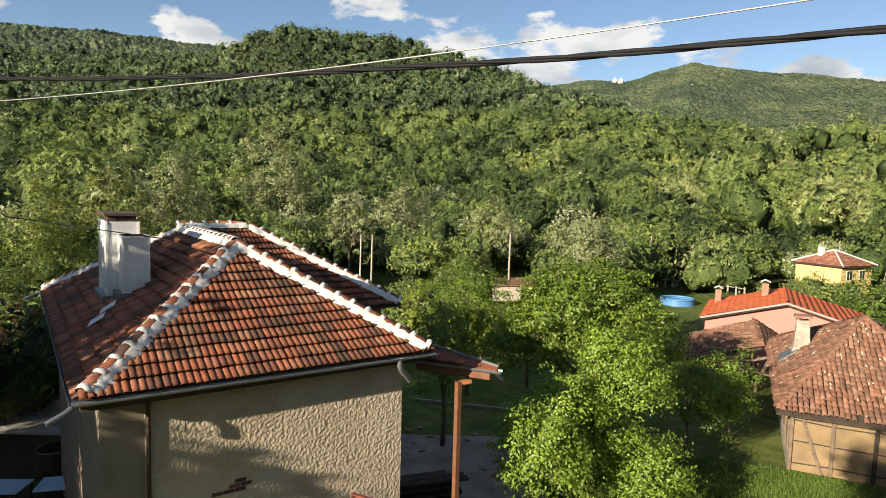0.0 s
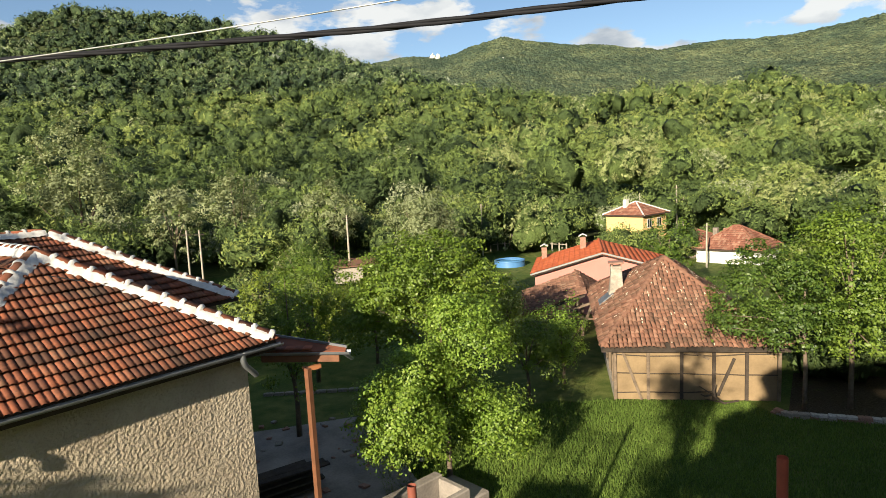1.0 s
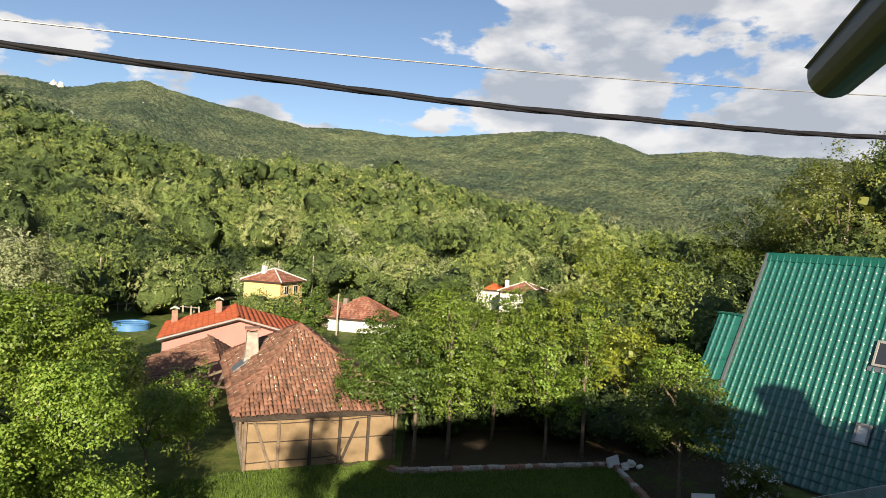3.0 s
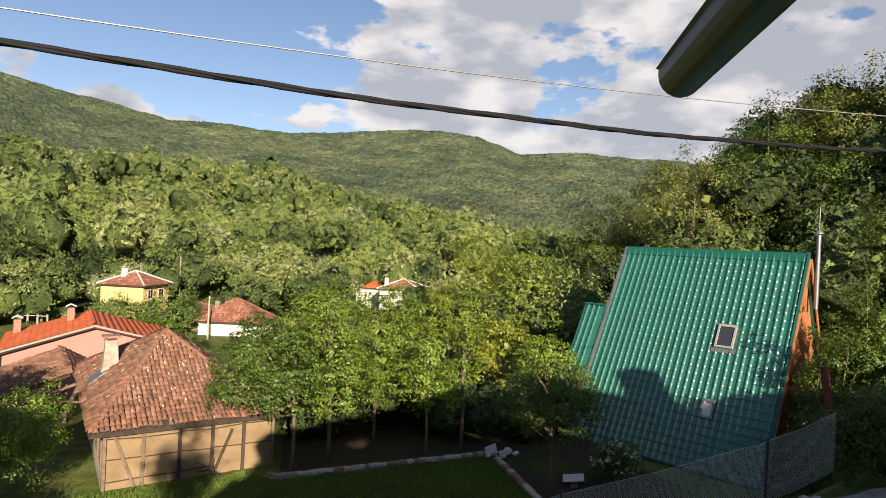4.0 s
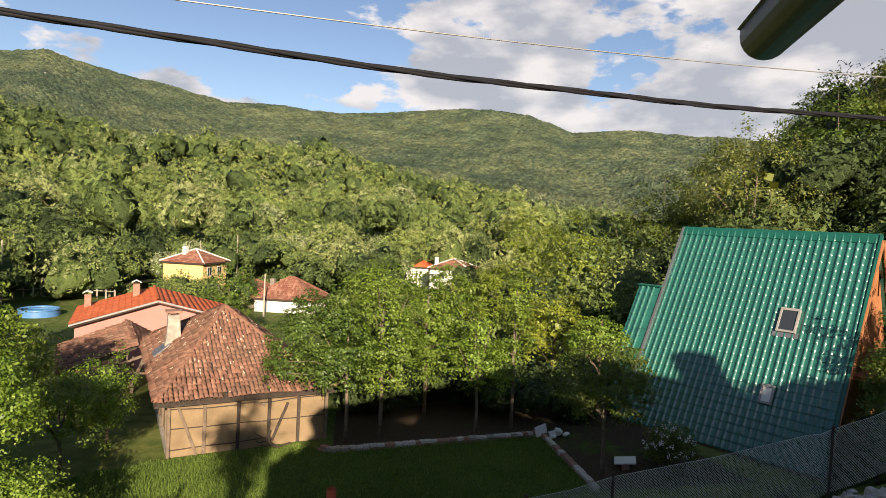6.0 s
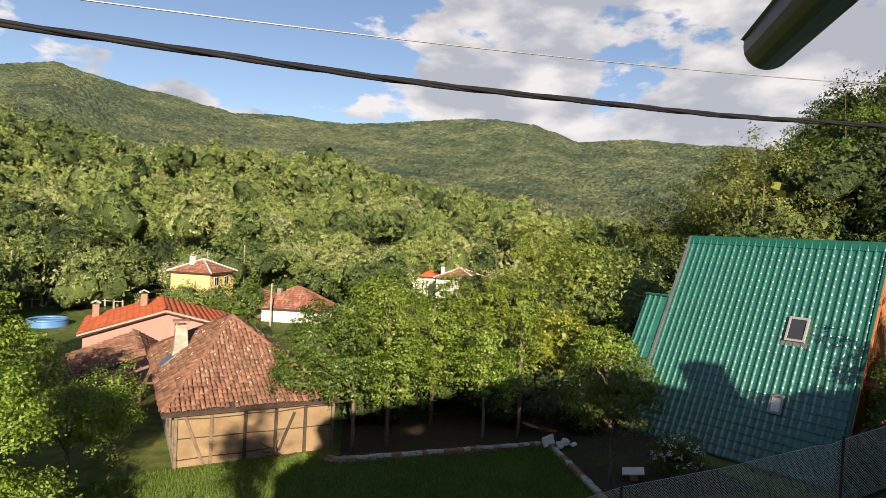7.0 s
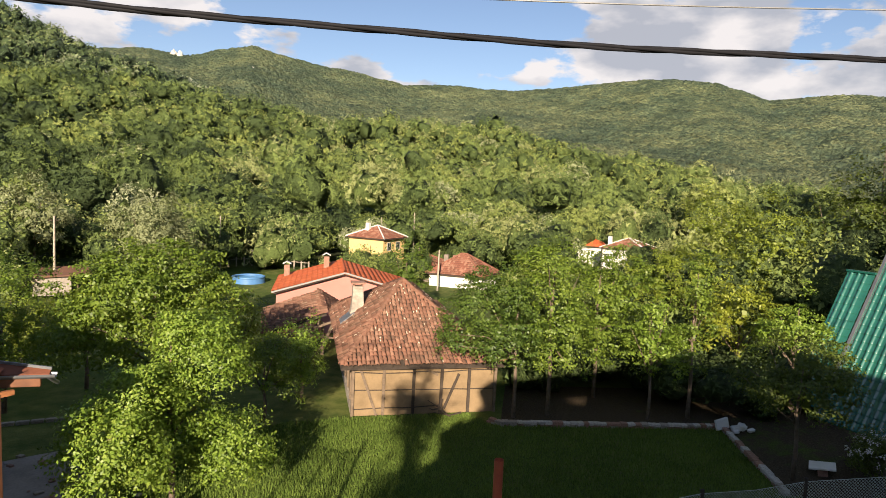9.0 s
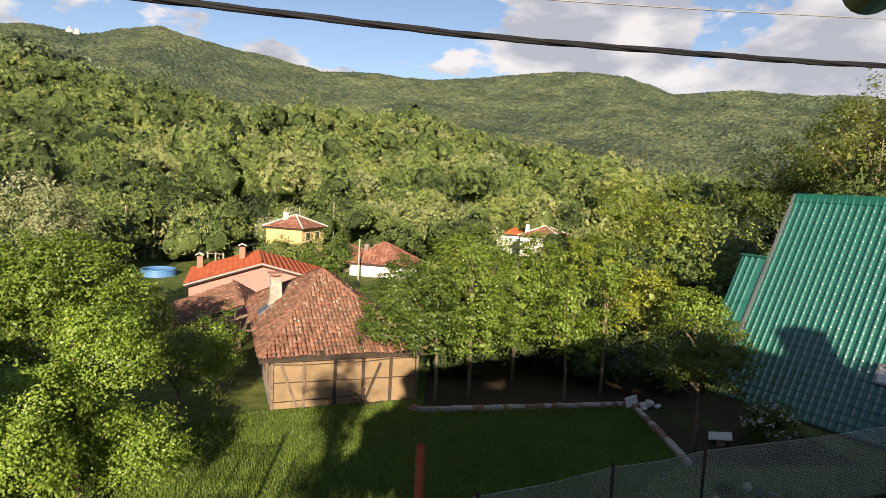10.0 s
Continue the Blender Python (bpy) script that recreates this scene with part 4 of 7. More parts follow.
def tiles_as_parts(spots, fr, arrays, mat, parent, rg, jit=0.004):
    me = bpy.data.meshes.new("tile")
    me.from_pydata([tuple(p) for p in arrays[0]], [], arrays[1])
    me.shade_smooth()
    me.materials.append(mat)
    for u, v in spots:
        ob = new("tile", me)
        ob.parent = parent
        ob.matrix_basis = fr @ pose(u + rg.uniform(-jit, jit), v + rg.uniform(-jit, jit) * 2, rg.uniform(0, jit), rg.uniform(-0.5, 0.5), rg.uniform(-0.8, 0.8), rg.uniform(-0.7, 0.7))


def tiles_joined(name, spots, fr, arrays, mat, parent, rg, jit=0.006, tilt=1.0, warp=None, gaps=0.0, lift=0.0):
    V0, F0 = np.array(arrays[0]), np.array(arrays[1])
    vs, fs, k = [], [], 0
    for u, v in spots:
        if rg.random() < gaps:
            continue
        m = np.array(pose(u + rg.uniform(-jit, jit), v + rg.uniform(-jit, jit) * 2, lift + rg.uniform(0, jit), rg.uniform(-tilt, tilt), rg.uniform(-tilt, tilt), rg.uniform(-tilt, tilt)))
        vs.append(V0 @ m[:3, :3].T + m[:3, 3])
        fs.append(F0 + k)
        k += len(V0)
    V = np.concatenate(vs)
    M = np.array(fr)
    V = V @ M[:3, :3].T + M[:3, 3]
    if warp is not None:
        V = warp(V)
    me = bpy.data.meshes.new(name)
    me.from_pydata(V.tolist(), [], np.concatenate(fs).tolist())
    me.shade_smooth()
    ob = link_mesh(name, me, mat, parent)
    ob["kind"] = "stuff"
    return ob


def ridge_caps(parent, a, b, mat, rg, r=0.115, step=0.36, white=True, mortar=M_mortar):
    """Half-round caps from a up to b, bedded in mortar."""
    a, b = Vector(a), Vector(b)
    d = (b - a).normalized()
    n = max(1, int((b - a).length / step))
    q = d.to_track_quat("X", "Z").to_matrix().to_4x4()
    me = bpy.data.meshes.new("ridge_cap")
    bm = bmesh.new()
    th = np.linspace(0.0, math.pi, 8)
    rows = [[bm.verts.new((x, rr_ * math.cos(t), rr_ * math.sin(t) - 0.02)) for t in th] for x, rr_ in ((0.0, r * 0.9), (0.0, r * 1.06), (step * 1.1, r * 0.88))]
    for i in range(2):
        for j in range(7):
            bm.faces.new((rows[i][j], rows[i][j + 1], rows[i + 1][j + 1], rows[i + 1][j]))
    bm.to_mesh(me)
    bm.free()
    me.shade_smooth()
    me.materials.append(mat)
    for i in range(n):
        ob = new("ridge_cap", me)
        ob.parent = parent
        ob.matrix_basis = Matrix.Translation(a + d * (i * step)) @ q @ pose(0, rg.uniform(-0.01, 0.01), 0.05, 0, 0, rg.uniform(-1.5, 1.5))
    if not white:
        return
    # mortar: a lumpy band along each side, and a collar at each joint
    L = (b - a).length
    for side in (-1, 1):
        m = int(L / 0.05)
        P = np.zeros((m, 6, 3))
        for i in range(m):
            wv = 0.09 + 0.06 * noise.noise((i * 0.23, side * 3.1, a.x)) + 0.03 * noise.noise((i * 0.9, side, a.y))
            for j in range(6):
                t = j / 5
                P[i, j] = (i * 0.05, side * (r * 0.75 + t * (wv + 0.055)), 0.1 * (1 - t ** 1.6) - 0.045 * t + 0.024 * noise.noise((i * 0.5, j * 0.7, side)))
        ob = grid_mesh("mortar_band", P, mortar, parent, "white mortar along the ridge tiles")
        ob.matrix_basis = Matrix.Translation(a) @ q
    if white == 1:
        return
    for i in range(n):
        P = np.zeros((5, 9, 3))
        for k in range(5):
            for j in range(9):
                t = math.pi * (j / 8)
                bulge = r * 1.04 + 0.02 * math.sin(math.pi * k / 4) + 0.022 * noise.noise((i * 2.1 + k, j * 0.8, a.x))
                P[k, j] = (i * step - 0.05 + k * 0.026 + 0.03 * noise.noise((i * 1.7, j * 0.9, 4.0)), bulge * math.cos(t), bulge * math.sin(t) + 0.03)
        ob = grid_mesh("mortar_collar", P, mortar, parent)
        ob.matrix_basis = Matrix.Translation(a) @ q


def gutter_run(name, a, b, mat, parent, r=0.06, label=""):
    a, b = Vector(a), Vector(b)
    q = (b - a).to_track_quat("X", "Z").to_matrix().to_4x4()
    L = (b - a).length
    bm = bmesh.new()
    th = np.linspace(math.pi, 2 * math.pi, 8)
    outer = [(r * math.cos(t), r * math.sin(t)) for t in th] + [(r * 1.15, 0.008)]
    inner = [(p[0] * 0.88, p[1] * 0.88 + 0.004) for p in outer[::-1]]
    pr = outer + inner
    R0 = [bm.verts.new((0, p[0], p[1])) for p in pr]
    R1 = [bm.verts.new((L, p[0], p[1])) for p in pr]
    for i in range(len(pr)):
        k = (i + 1) % len(pr)
        bm.faces.new((R0[i], R0[k], R1[k], R1[i]))
    bm.faces.new(R0)
    bm.faces.new(R1[::-1])
    ob = part(name, bm, mat, parent, label)
    ob.matrix_basis = Matrix.Translation(a) @ q
    return ob


# ---- the tiled house ----
rg = random.Random(11)
house = empty("tiled_house", pose(-5.16, 8.8, 1.2, 0, 0, 34.7), "old house with orange clay tile roof and white mortared ridges", "house")
E_ = 5.73
SL = 0.61
bm = bmesh.new()
add_box(bm, 0.95, 5.78, 0.42, 11.3, -1.2, E_ - 0.05)
part("wall", bm, M_rough, house, "rough beige roughcast wall", )
box("corner_wall", (0.3, 0.948, 0.47, 11.25, -1.2, E_ - 0.05), M_smooth_render, house, "smooth grey rendered corner wall")
box("wing_wall", (5.782, 8.0, 5.35, 11.3, -1.2, E_ - 0.05), M_smooth_render, house)
tube("drain_pipe", [(0.99, 0.38, E_ - 0.25), (0.99, 0.38, 3.6), (1.0, 0.38, -0.6)], 0.035, M_fascia, house)
planes = [
    [(0, 0, E_), (6.22, 0, E_), (3.2, 3.2, E_ + 3.2 * SL)],
    [(0, 11.7, E_), (0, 0, E_), (3.2, 3.2, E_ + 3.2 * SL), (3.2, 8.33, E_ + 3.2 * SL)],
    [(6.22, 0, E_), (6.22, 4.96, E_), (3.2, 8.33, E_ + 3.2 * SL), (3.2, 3.2, E_ + 3.2 * SL)],
    [(6.22, 4.96, E_), (8.45, 4.96, E_), (5.08, 8.33, E_ + 3.37 * SL), (3.2, 8.33, E_ + 3.37 * SL)],
    [(8.45, 4.96, E_), (8.45, 11.7, E_), (5.08, 8.33, E_ + 3.37 * SL)],
    [(8.45, 11.7, E_), (0, 11.7, E_), (3.2, 8.33, E_ + 3.2 * SL), (5.08, 8.33, E_ + 3.37 * SL)]]
for p in planes:
    bm = bmesh.new()
    add_prism(bm, p, 0.09)
    part("roof_deck", bm, M_fascia, house)
W_, C_ = 0.232, 0.28
k_ = 1 / math.sqrt(1 + SL * SL)
arr = tile_arrays(W_ - 0.006, 0.335, rise=0.056, roll=0.026, n=13, rolls=2)
va = 3.2 / k_
fr_front = roof_frame((0, -0.06, E_ - 0.02), (1, 0, 0), (0, 1, SL))
spots = tile_spots(6.22, va, W_, C_, lambda u, v: v * k_ - 0.05 <= u <= 6.22 - v * k_ * 0.944 + 0.05 and v < va)
tiles_as_parts(spots, fr_front, arr, M_tile_ob, house, rg)
fr_left = roof_frame((-0.06, 0, E_ - 0.02), (0, 1, 0), (1, 0, SL))
spots = tile_spots(11.7, va, W_, C_, lambda u, v: u >= v * k_ - 0.02 and u <= 11.7 - v * k_ * 1.05 and v < va)
near_s = [s for s in spots if s[0] < 3.4]
tiles_as_parts(near_s[:70], fr_left, arr, M_tile_ob, house, rg)
tiles_joined("roof_tiles", near_s[70:] + [s for s in spots if s[0] >= 3.4], fr_left, arr, M_tile_is, house, rg)
fr = roof_frame((6.28, 0, E_ - 0.02), (0, 1, 0), (-3.02, 0, 3.2 * SL))
tiles_joined("roof_tiles", tile_spots(8.4, va, W_, C_, lambda u, v: u >= v * k_ and u <= 4.96 + v * k_ and v < va), fr, arr, M_tile_is, house, rg)
fr = roof_frame((3, 4.9, E_ - 0.02), (1, 0, 0), (0, 1, SL))
tiles_joined("roof_tiles", tile_spots(5.6, 3.37 / k_, W_, C_, lambda u, v: u + 3 >= 6.4 - v * k_ and u + 3 <= 8.45 - v * k_ and v < 3.37 / k_), fr, arr, M_tile_is, house, rg)
fr = roof_frame((8.51, 4.96, E_ - 0.02), (0, 1, 0), (-1, 0, SL))
tiles_joined("roof_tiles", tile_spots(6.7, 3.37 / k_, W_, C_, lambda u, v: v * k_ <= u <= 6.74 - v * k_), fr, arr, M_tile_is, house, rg)
R1 = E_ + 3.2 * SL
R2 = E_ + 3.37 * SL
ridge_caps(house, (0.1, 0.1, E_ + 0.06), (3.2, 3.2, R1 + 0.03), M_tile_ob, rg, white=2)
ridge_caps(house, (6.14, 0.06, E_ + 0.06), (3.2, 3.2, R1 + 0.03), M_tile_ob, rg, white=2)
ridge_caps(house, (3.2, 3.2, R1 + 0.03), (3.2, 8.4, R1 + 0.06), M_tile_ob, rg, white=2)
ridge_caps(house, (0.05, 11.6, E_ + 0.06), (3.2, 8.33, R1 + 0.03), M_tile_ob, rg, white=2)
ridge_caps(house, (8.4, 5.0, E_ + 0.06), (5.08, 8.33, R2 + 0.03), M_tile_ob, rg, white=2)
ridge_caps(house, (3.1, 8.33, R2 + 0.02), (5.08, 8.33, R2 + 0.03), M_tile_ob, rg, white=2)
ridge_caps(house, (6.22, 4.96, E_ + 0.04), (3.4, 8.1, R1 - 0.02), M_tile_ob, rg, white=1)
box("fascia", (0.02, 6.2, 0.02, 0.06, E_ - 0.2, E_ - 0.06), M_fascia, house)
box("fascia", (0.02, 0.06, 0.06, 11.6, E_ - 0.2, E_ - 0.06), M_fascia, house)
box("soffit", (0.06, 6.16, 0.06, 0.42, E_ - 0.14, E_ - 0.1), M_fascia, house)
gutter_run("gutter", (-0.1, -0.07, E_ - 0.03), (6.3, -0.07, E_ - 0.06), M_zinc, house, label="grey zinc eaves gutter")
gutter_run("gutter", (-0.07, 11.7, E_ - 0.03), (-0.07, -0.1, E_ - 0.05), M_zinc, house)
tube("downspout", [(-0.1, -0.1, E_ - 0.08), (-0.2, -0.17, E_ - 0.13), (-0.42, -0.22, E_ - 0.22)], 0.045, M_zinc, house)
tube("downspout", [(5.42, -0.07, E_ - 0.06), (5.42, -0.07, E_ - 0.2), (5.46, -0.06, E_ - 0.3), (5.74, 0.05, E_ - 0.58)], 0.058, M_zinc, house)
tube("downspout", [(-0.1, 11.6, E_ - 0.05), (-0.5, 11.5, E_ - 0.2)], 0.045, M_zinc, house)

# its two sheet-clad chimneys
def chimney(x0, x1, y0, y1, top, cap):
    c = box("chimney", (x0, x1, y0, y1, E_ + 0.2, top), M_sheet_blue, house, "white sheet-clad chimney", bevel=0.012)
    for xa, ya in ((x0, y0), (x1, y0), (x0, y1)):
        box("corner_strip", (xa - 0.02, xa + 0.02, ya - 0.02, ya + 0.02, E_ + 0.25, top + 0.004), M_white, c)
    box("flashing", (x0 - 0.12, x1 + 0.06, y0 - 0.06, y1 + 0.06, E_ + SL * x0 - 0.02, E_ + SL * x0 + 0.16), M_zinc, c)
    if cap:
        for i in range(3):
            for j in range(2):
                box("cap_brick", (x0 + 0.03 + i * (x1 - x0 - 0.06) / 3, x0 + (i + 0.9) * (x1 - x0 - 0.06) / 3 + 0.03, y0 + 0.02 + j * 0.34, y0 + 0.22 + j * 0.34, top, top + 0.13), M_soot, c)
        box("cap_slab", (x0 - 0.04, x1 + 0.04, y0 - 0.04, y1 + 0.04, top + 0.134, top + 0.19), M_soot, c)
    else:
        box("rim", (x0 - 0.03, x1 + 0.03, y0 - 0.03, y1 + 0.03, top - 0.05, top), M_sheet_blue, c)


chimney(0.95, 1.6, 5.02, 6.4, 8.1, True)
chimney(1.18, 1.68, 4.3, 4.98, 7.83, False)

for u0, v0 in ((3.55, 0.62), (4.0, 0.92)):
    pt_ = box("flashing_patch", (0, 0.42, 0, 0.34, 0.075, 0.085), M_sheet_blue, house)
    pt_.matrix_basis = fr_left @ pose(u0, v0, 0, 3, 2, 14)
for i in (0, 1, 2, 4, 5, 8):
    bx, bz = 1.98 + (i % 3) * 0.2 + (i // 3 % 2) * 0.1, 3.55 + (i // 3) * 0.08
    box("brick", (bx, bx + 0.19, 0.405, 0.43, bz, bz + 0.065), M_soot if i != 4 else M_post, house, bevel=0.006)

# porch in the inner corner
bm = bmesh.new()
add_prism(bm, [(6.72, 1.42, 5.16), (7.8, -0.17, 5.12), (7.9, -0.1, 5.16), (7.22, 1.76, 5.36)], 0.05)
part("porch_roof", bm, M_tile_is, house, "low porch roof of red tiles")
fr = roof_frame((6.66, 1.42, 5.17), Vector((1.08, -1.59, -0.02)), Vector((0.83, 0.56, 0.3)))
tiles_joined("porch_tiles", tile_spots(1.95, 1.0, 0.2, 0.17, lambda u, v: 0 < u < 1.6 and 0 <= v < 0.34 - u * 0.2), fr, tile_arrays(0.2, 0.2, 0.022, 0.02), M_tile_is, house, rg)
beam("porch_verge", (7.2, 1.82, 5.39), (7.9, -0.12, 5.19), 0.03, 0.05, M_zinc, house, "grey metal verge strip")
gutter_run("porch_gutter", (6.66, 1.52, 5.14), (7.86, -0.26, 5.12), M_zinc, house, 0.085)
beam("porch_beam", (6.78, 1.45, 4.98), (7.76, -0.02, 4.96), 0.1, 0.16, M_post, house, "brown stained porch beam", bevel=0.01)
beam("bracket", (7.05, 0.35, 4.84), (7.4, 0.2, 4.84), 0.09, 0.09, M_wood_orange, house)
box("post", (6.87, 6.99, -0.03, 0.09, -1.0, 4.95), M_post, house, "brown stained wooden porch post", bevel=0.012)
tube("downspout", [(7.78, -0.16, 5.08), (7.9, -0.12, 4.98), (8.08, -0.05, 4.86)], 0.04, M_zinc, house)


# ---- the old barn ----
barn = empty("barn", pose(11.85, 20.75, 0.9, 0, 0, -25.8), "old half-timbered mud barn with weathered clay tile roof", "barn")
H_ = 2.15
PX = [0.41, 1.64, 2.86, 4.01, 5.18, 6.3]
box("wall", (0.45, 6.25, 0.34, 0.5, -0.3, H_), M_mud, barn, "ochre mud daub wall")
box("wall", (0.45, 0.62, 0.5, 11.7, -0.3, H_ + 0.05), M_mud, barn, "ochre mud daub wall")
box("wall", (6.1, 6.25, 0.5, 11.7, -0.3, H_), M_mud, barn)
box("wall", (0.62, 6.1, 11.5, 11.7, -0.3, H_), M_mud, barn)
box("plinth", (0.36, 0.448, 0.4, 11.7, -0.4, 0.35), M_stone, barn)
rg = random.Random(5)
for i, x in enumerate(PX):
    beam("post", (x, 0.3, -0.25), (x + rg.uniform(-0.04, 0.04), 0.3, H_), (0.14, 0.07, 0.09, 0.1, 0.1, 0.12)[i], 0.12, M_wood_old if i in (0, 1, 5) else M_wood_dark, barn, "weathered timber post", bevel=0.012)
for i in range(5):
    # mud panels between the posts, a little uneven, with rails across
    x0, x1 = PX[i] + 0.08, PX[i + 1] - 0.08
    for k, (z0, z1) in enumerate(((-0.2, 0.26), (0.34, 0.98), (1.06, 1.72), (1.8, 2.1))):
        if i == 2 and k == 2:
            z1 = 1.45
        P = np.zeros((6, 8, 3))
        for a in range(6):
            for b in range(8):
                x = x0 + (x1 - x0) * b / 7
                z = z0 + (z1 - z0) * a / 5
                P[a, b] = (x, 0.325 - 0.03 * math.sin(math.pi * b / 7) * math.sin(math.pi * a / 5) + 0.02 * noise.noise((x * 3, z * 3, i)), z)
        grid_mesh("panel", P, M_mud, barn)
    for z in (0.3, 1.02, 1.76):
        if z == 0.3 and i in (3, 4):
            continue
        beam("rail", (x0 - 0.06, 0.305, z + rg.uniform(-0.04, 0.04)), (x1 + 0.06, 0.3, z + rg.uniform(-0.05, 0.05)), 0.03, 0.035, M_wood_dark, barn)
beam("wall_plate", (0.3, 0.29, H_ - 0.0), (6.4, 0.29, H_ - 0.04), 0.1, 0.07, M_wood_dark, barn, bevel=0.01)
beam("brace", (0.68, 0.27, 2.0), (1.42, 0.27, -0.1), 0.06, 0.1, M_wood_old, barn)
beam("brace", (4.75, 0.27, 1.65), (4.16, 0.27, 0.2), 0.06, 0.1, M_wood_dark, barn)
beam("brace", (3.1, 0.26, 2.0), (3.85, 0.26, 1.62), 0.05, 0.08, M_wood_old, barn)
for y in (1.4, 3.0, 4.6, 6.2):
    beam("post", (0.44, y, -0.2), (0.44, y, H_), 0.1, 0.12, M_wood_old, barn)
for i in range(12):
    beam("rafter_end", (0.35 + i * 0.53, -0.02, H_ - 0.06), (0.35 + i * 0.53, 0.5, H_ + 0.12), 0.06, 0.09, M_wood_dark, barn)


def sag(V):
    """The barn's roof has sunk and ripples."""
    V = V.copy()
    dip = np.array([0.07 * noise.noise((p[0] * 0.5, p[1] * 0.45, 2.0)) + 0.04 * noise.noise((p[0] * 1.5, p[1] * 1.2, 7.0)) for p in V])
    mid = np.sin(np.clip(V[:, 0] / 6.5, 0, 1) * math.pi) * np.sin(np.clip(V[:, 1] / 6.0, 0, 1) * math.pi)
    V[:, 2] += dip - 0.14 * mid
    return V


ev = H_ + 0.02
AP = (3.15, 6.0, 4.72)
for pts in ([(-0.1, -0.1, ev), (6.6, -0.1, ev), AP], [(-0.1, 12.1, ev), (-0.1, -0.1, ev), AP], [(6.6, -0.1, ev), (6.6, 12.1, ev), AP], [(6.6, 12.1, ev), (-0.1, 12.1, ev), AP]):
    bm = bmesh.new()
    add_prism(bm, [(p[0], p[1], p[2] - 0.15) for p in pts], 0.03)
    part("roof_deck", bm, M_wood_dark, barn)
M_crumb = plain("pale_mortar_crumb", (0.5, 0.42, 0.32), 0.97, vary=0.4, scale=4)
bt = flat_tile_arrays(0.158, 0.36)


def barn_plane(o, u, apex, ulen):
    u = Vector(u)
    ap = Vector(apex) - Vector(o)
    au = ap.dot(u)
    v = ap - u * au
    vl = v.length
    fr = roof_frame(o, u, v)
    sp = tile_spots(ulen, vl, 0.17, 0.29, lambda a, b: b < vl and a >= au * b / vl - 0.05 and a <= ulen - (ulen - au) * b / vl + 0.05, False)
    tiles_joined("roof_tiles", sp, fr, bt, M_tile_barn, barn, random.Random(int(ulen * 7) + int(o[0])), jit=0.013, tilt=1.7, warp=sag, gaps=0.006)
    loose = [s for s in sp if random.Random(s[0] * 31 + s[1]).random() < 0.05]
    tiles_joined("loose_tiles", loose, fr, bt, M_tile_barn, barn, random.Random(3), jit=0.04, tilt=9, warp=sag, lift=0.04)
    crumbs = [q for q in sp if random.Random(q[0] * 17 + q[1] * 3).random() < 0.06 + 0.14 * q[1] / vl]
    tiles_joined("mortar", crumbs, fr, flat_tile_arrays(0.05, 0.13, 0.01), M_crumb, barn, random.Random(6), jit=0.06, tilt=14, warp=sag, lift=0.05)


barn_plane((-0.12, -0.12, ev), (1, 0, 0), AP, 6.74)
barn_plane((-0.12, -0.12, ev), (0, 1, 0), AP, 12.2)
barn_plane((6.62, -0.12, ev), (0, 1, 0), AP, 12.2)
rg = random.Random(8)
for a, b in (((-0.1, -0.1, ev + 0.02), AP), ((6.6, -0.1, ev + 0.02), AP), ((-0.1, 12.1, ev + 0.02), AP), ((6.6, 12.1, ev), AP)):
    L = Vector(b) - Vector(a)
    pts = [Vector(a) + L * t for t in np.linspace(0, 1, 9)]
    pts = [Vector(sag(np.array([p]))[0]) for p in pts]
    for p, q in zip(pts[:-1], pts[1:]):
        ridge_caps(barn, p, q, M_tile_barn, rg, r=0.1, step=0.3, white=False)
bm = bmesh.new()
sec = [(2.55, 0.4, 0.36), (3.0, 0.36, 0.35), (3.45, 0.29, 0.3), (4.15, 0.25, 0.27), (4.19, 0.27, 0.29), (4.3, 0.27, 0.29)]
rings = [[bm.verts.new((1.04 + sx * hx + (0.0 if k else -0.06 * (sx < 0)), 6.475 + sy * hy, z + rg.uniform(-0.015, 0.015))) for sx, sy in ((-1, -1), (1, -1), (1, 1), (-1, 1))] for k, (z, hx, hy) in enumerate(sec)]
for lo_, hi_ in zip(rings[:-1], rings[1:]):
    for k in range(4):
        bm.faces.new((lo_[k], lo_[(k + 1) % 4], hi_[(k + 1) % 4], hi_[k]))
bm.faces.new(rings[0][::-1])
bm.faces.new(rings[-1])
bmesh.ops.bevel(bm, geom=[e for e in bm.edges], offset=0.02, segments=1, affect="EDGES")
ch = part("chimney", bm, M_chimney, barn, "pale lime-washed chimney with a flared foot")
box("cap", (0.7, 1.38, 6.12, 6.83, 4.42, 4.5), M_brickedge, ch)
for x in (0.8, 1.2):
    for y in (6.22, 6.66):
        box("cap_brick", (x, x + 0.08, y, y + 0.07, 4.29, 4.42), M_brickedge, ch)
bm = bmesh.new()
add_prism(bm, [(0.2, 5.9, 2.55), (0.85, 5.75, 3.08), (0.85, 6.9, 3.08), (0.2, 7.0, 2.55)], 0.05)
part("flashing", bm, M_zinc, ch, "bent zinc flashing")

# dry branch leaning at the barn's foot
br = empty("dry_branch", pose(15.1, 18.75, 0.9), "dry brown branch lying against the barn", "branch")
for i, (a, b, c) in enumerate((((0.5, -0.1, 0.05), (0.0, 0.05, 0.5), (-0.5, 0.1, 0.85)), ((0.2, 0, 0.25), (0.1, 0, 0.6), (0.25, 0.05, 0.8)), ((1.0, -0.2, 0.15), (0.5, -0.1, 0.1), (-0.3, 0, 0.35)), ((0, 0, 0.45), (-0.3, 0, 0.45), (-0.55, -0.1, 0.6)))):
    tube("twig", [a, b, c], [0.04, 0.03, 0.012], M_wood_dark, br, segs=5)

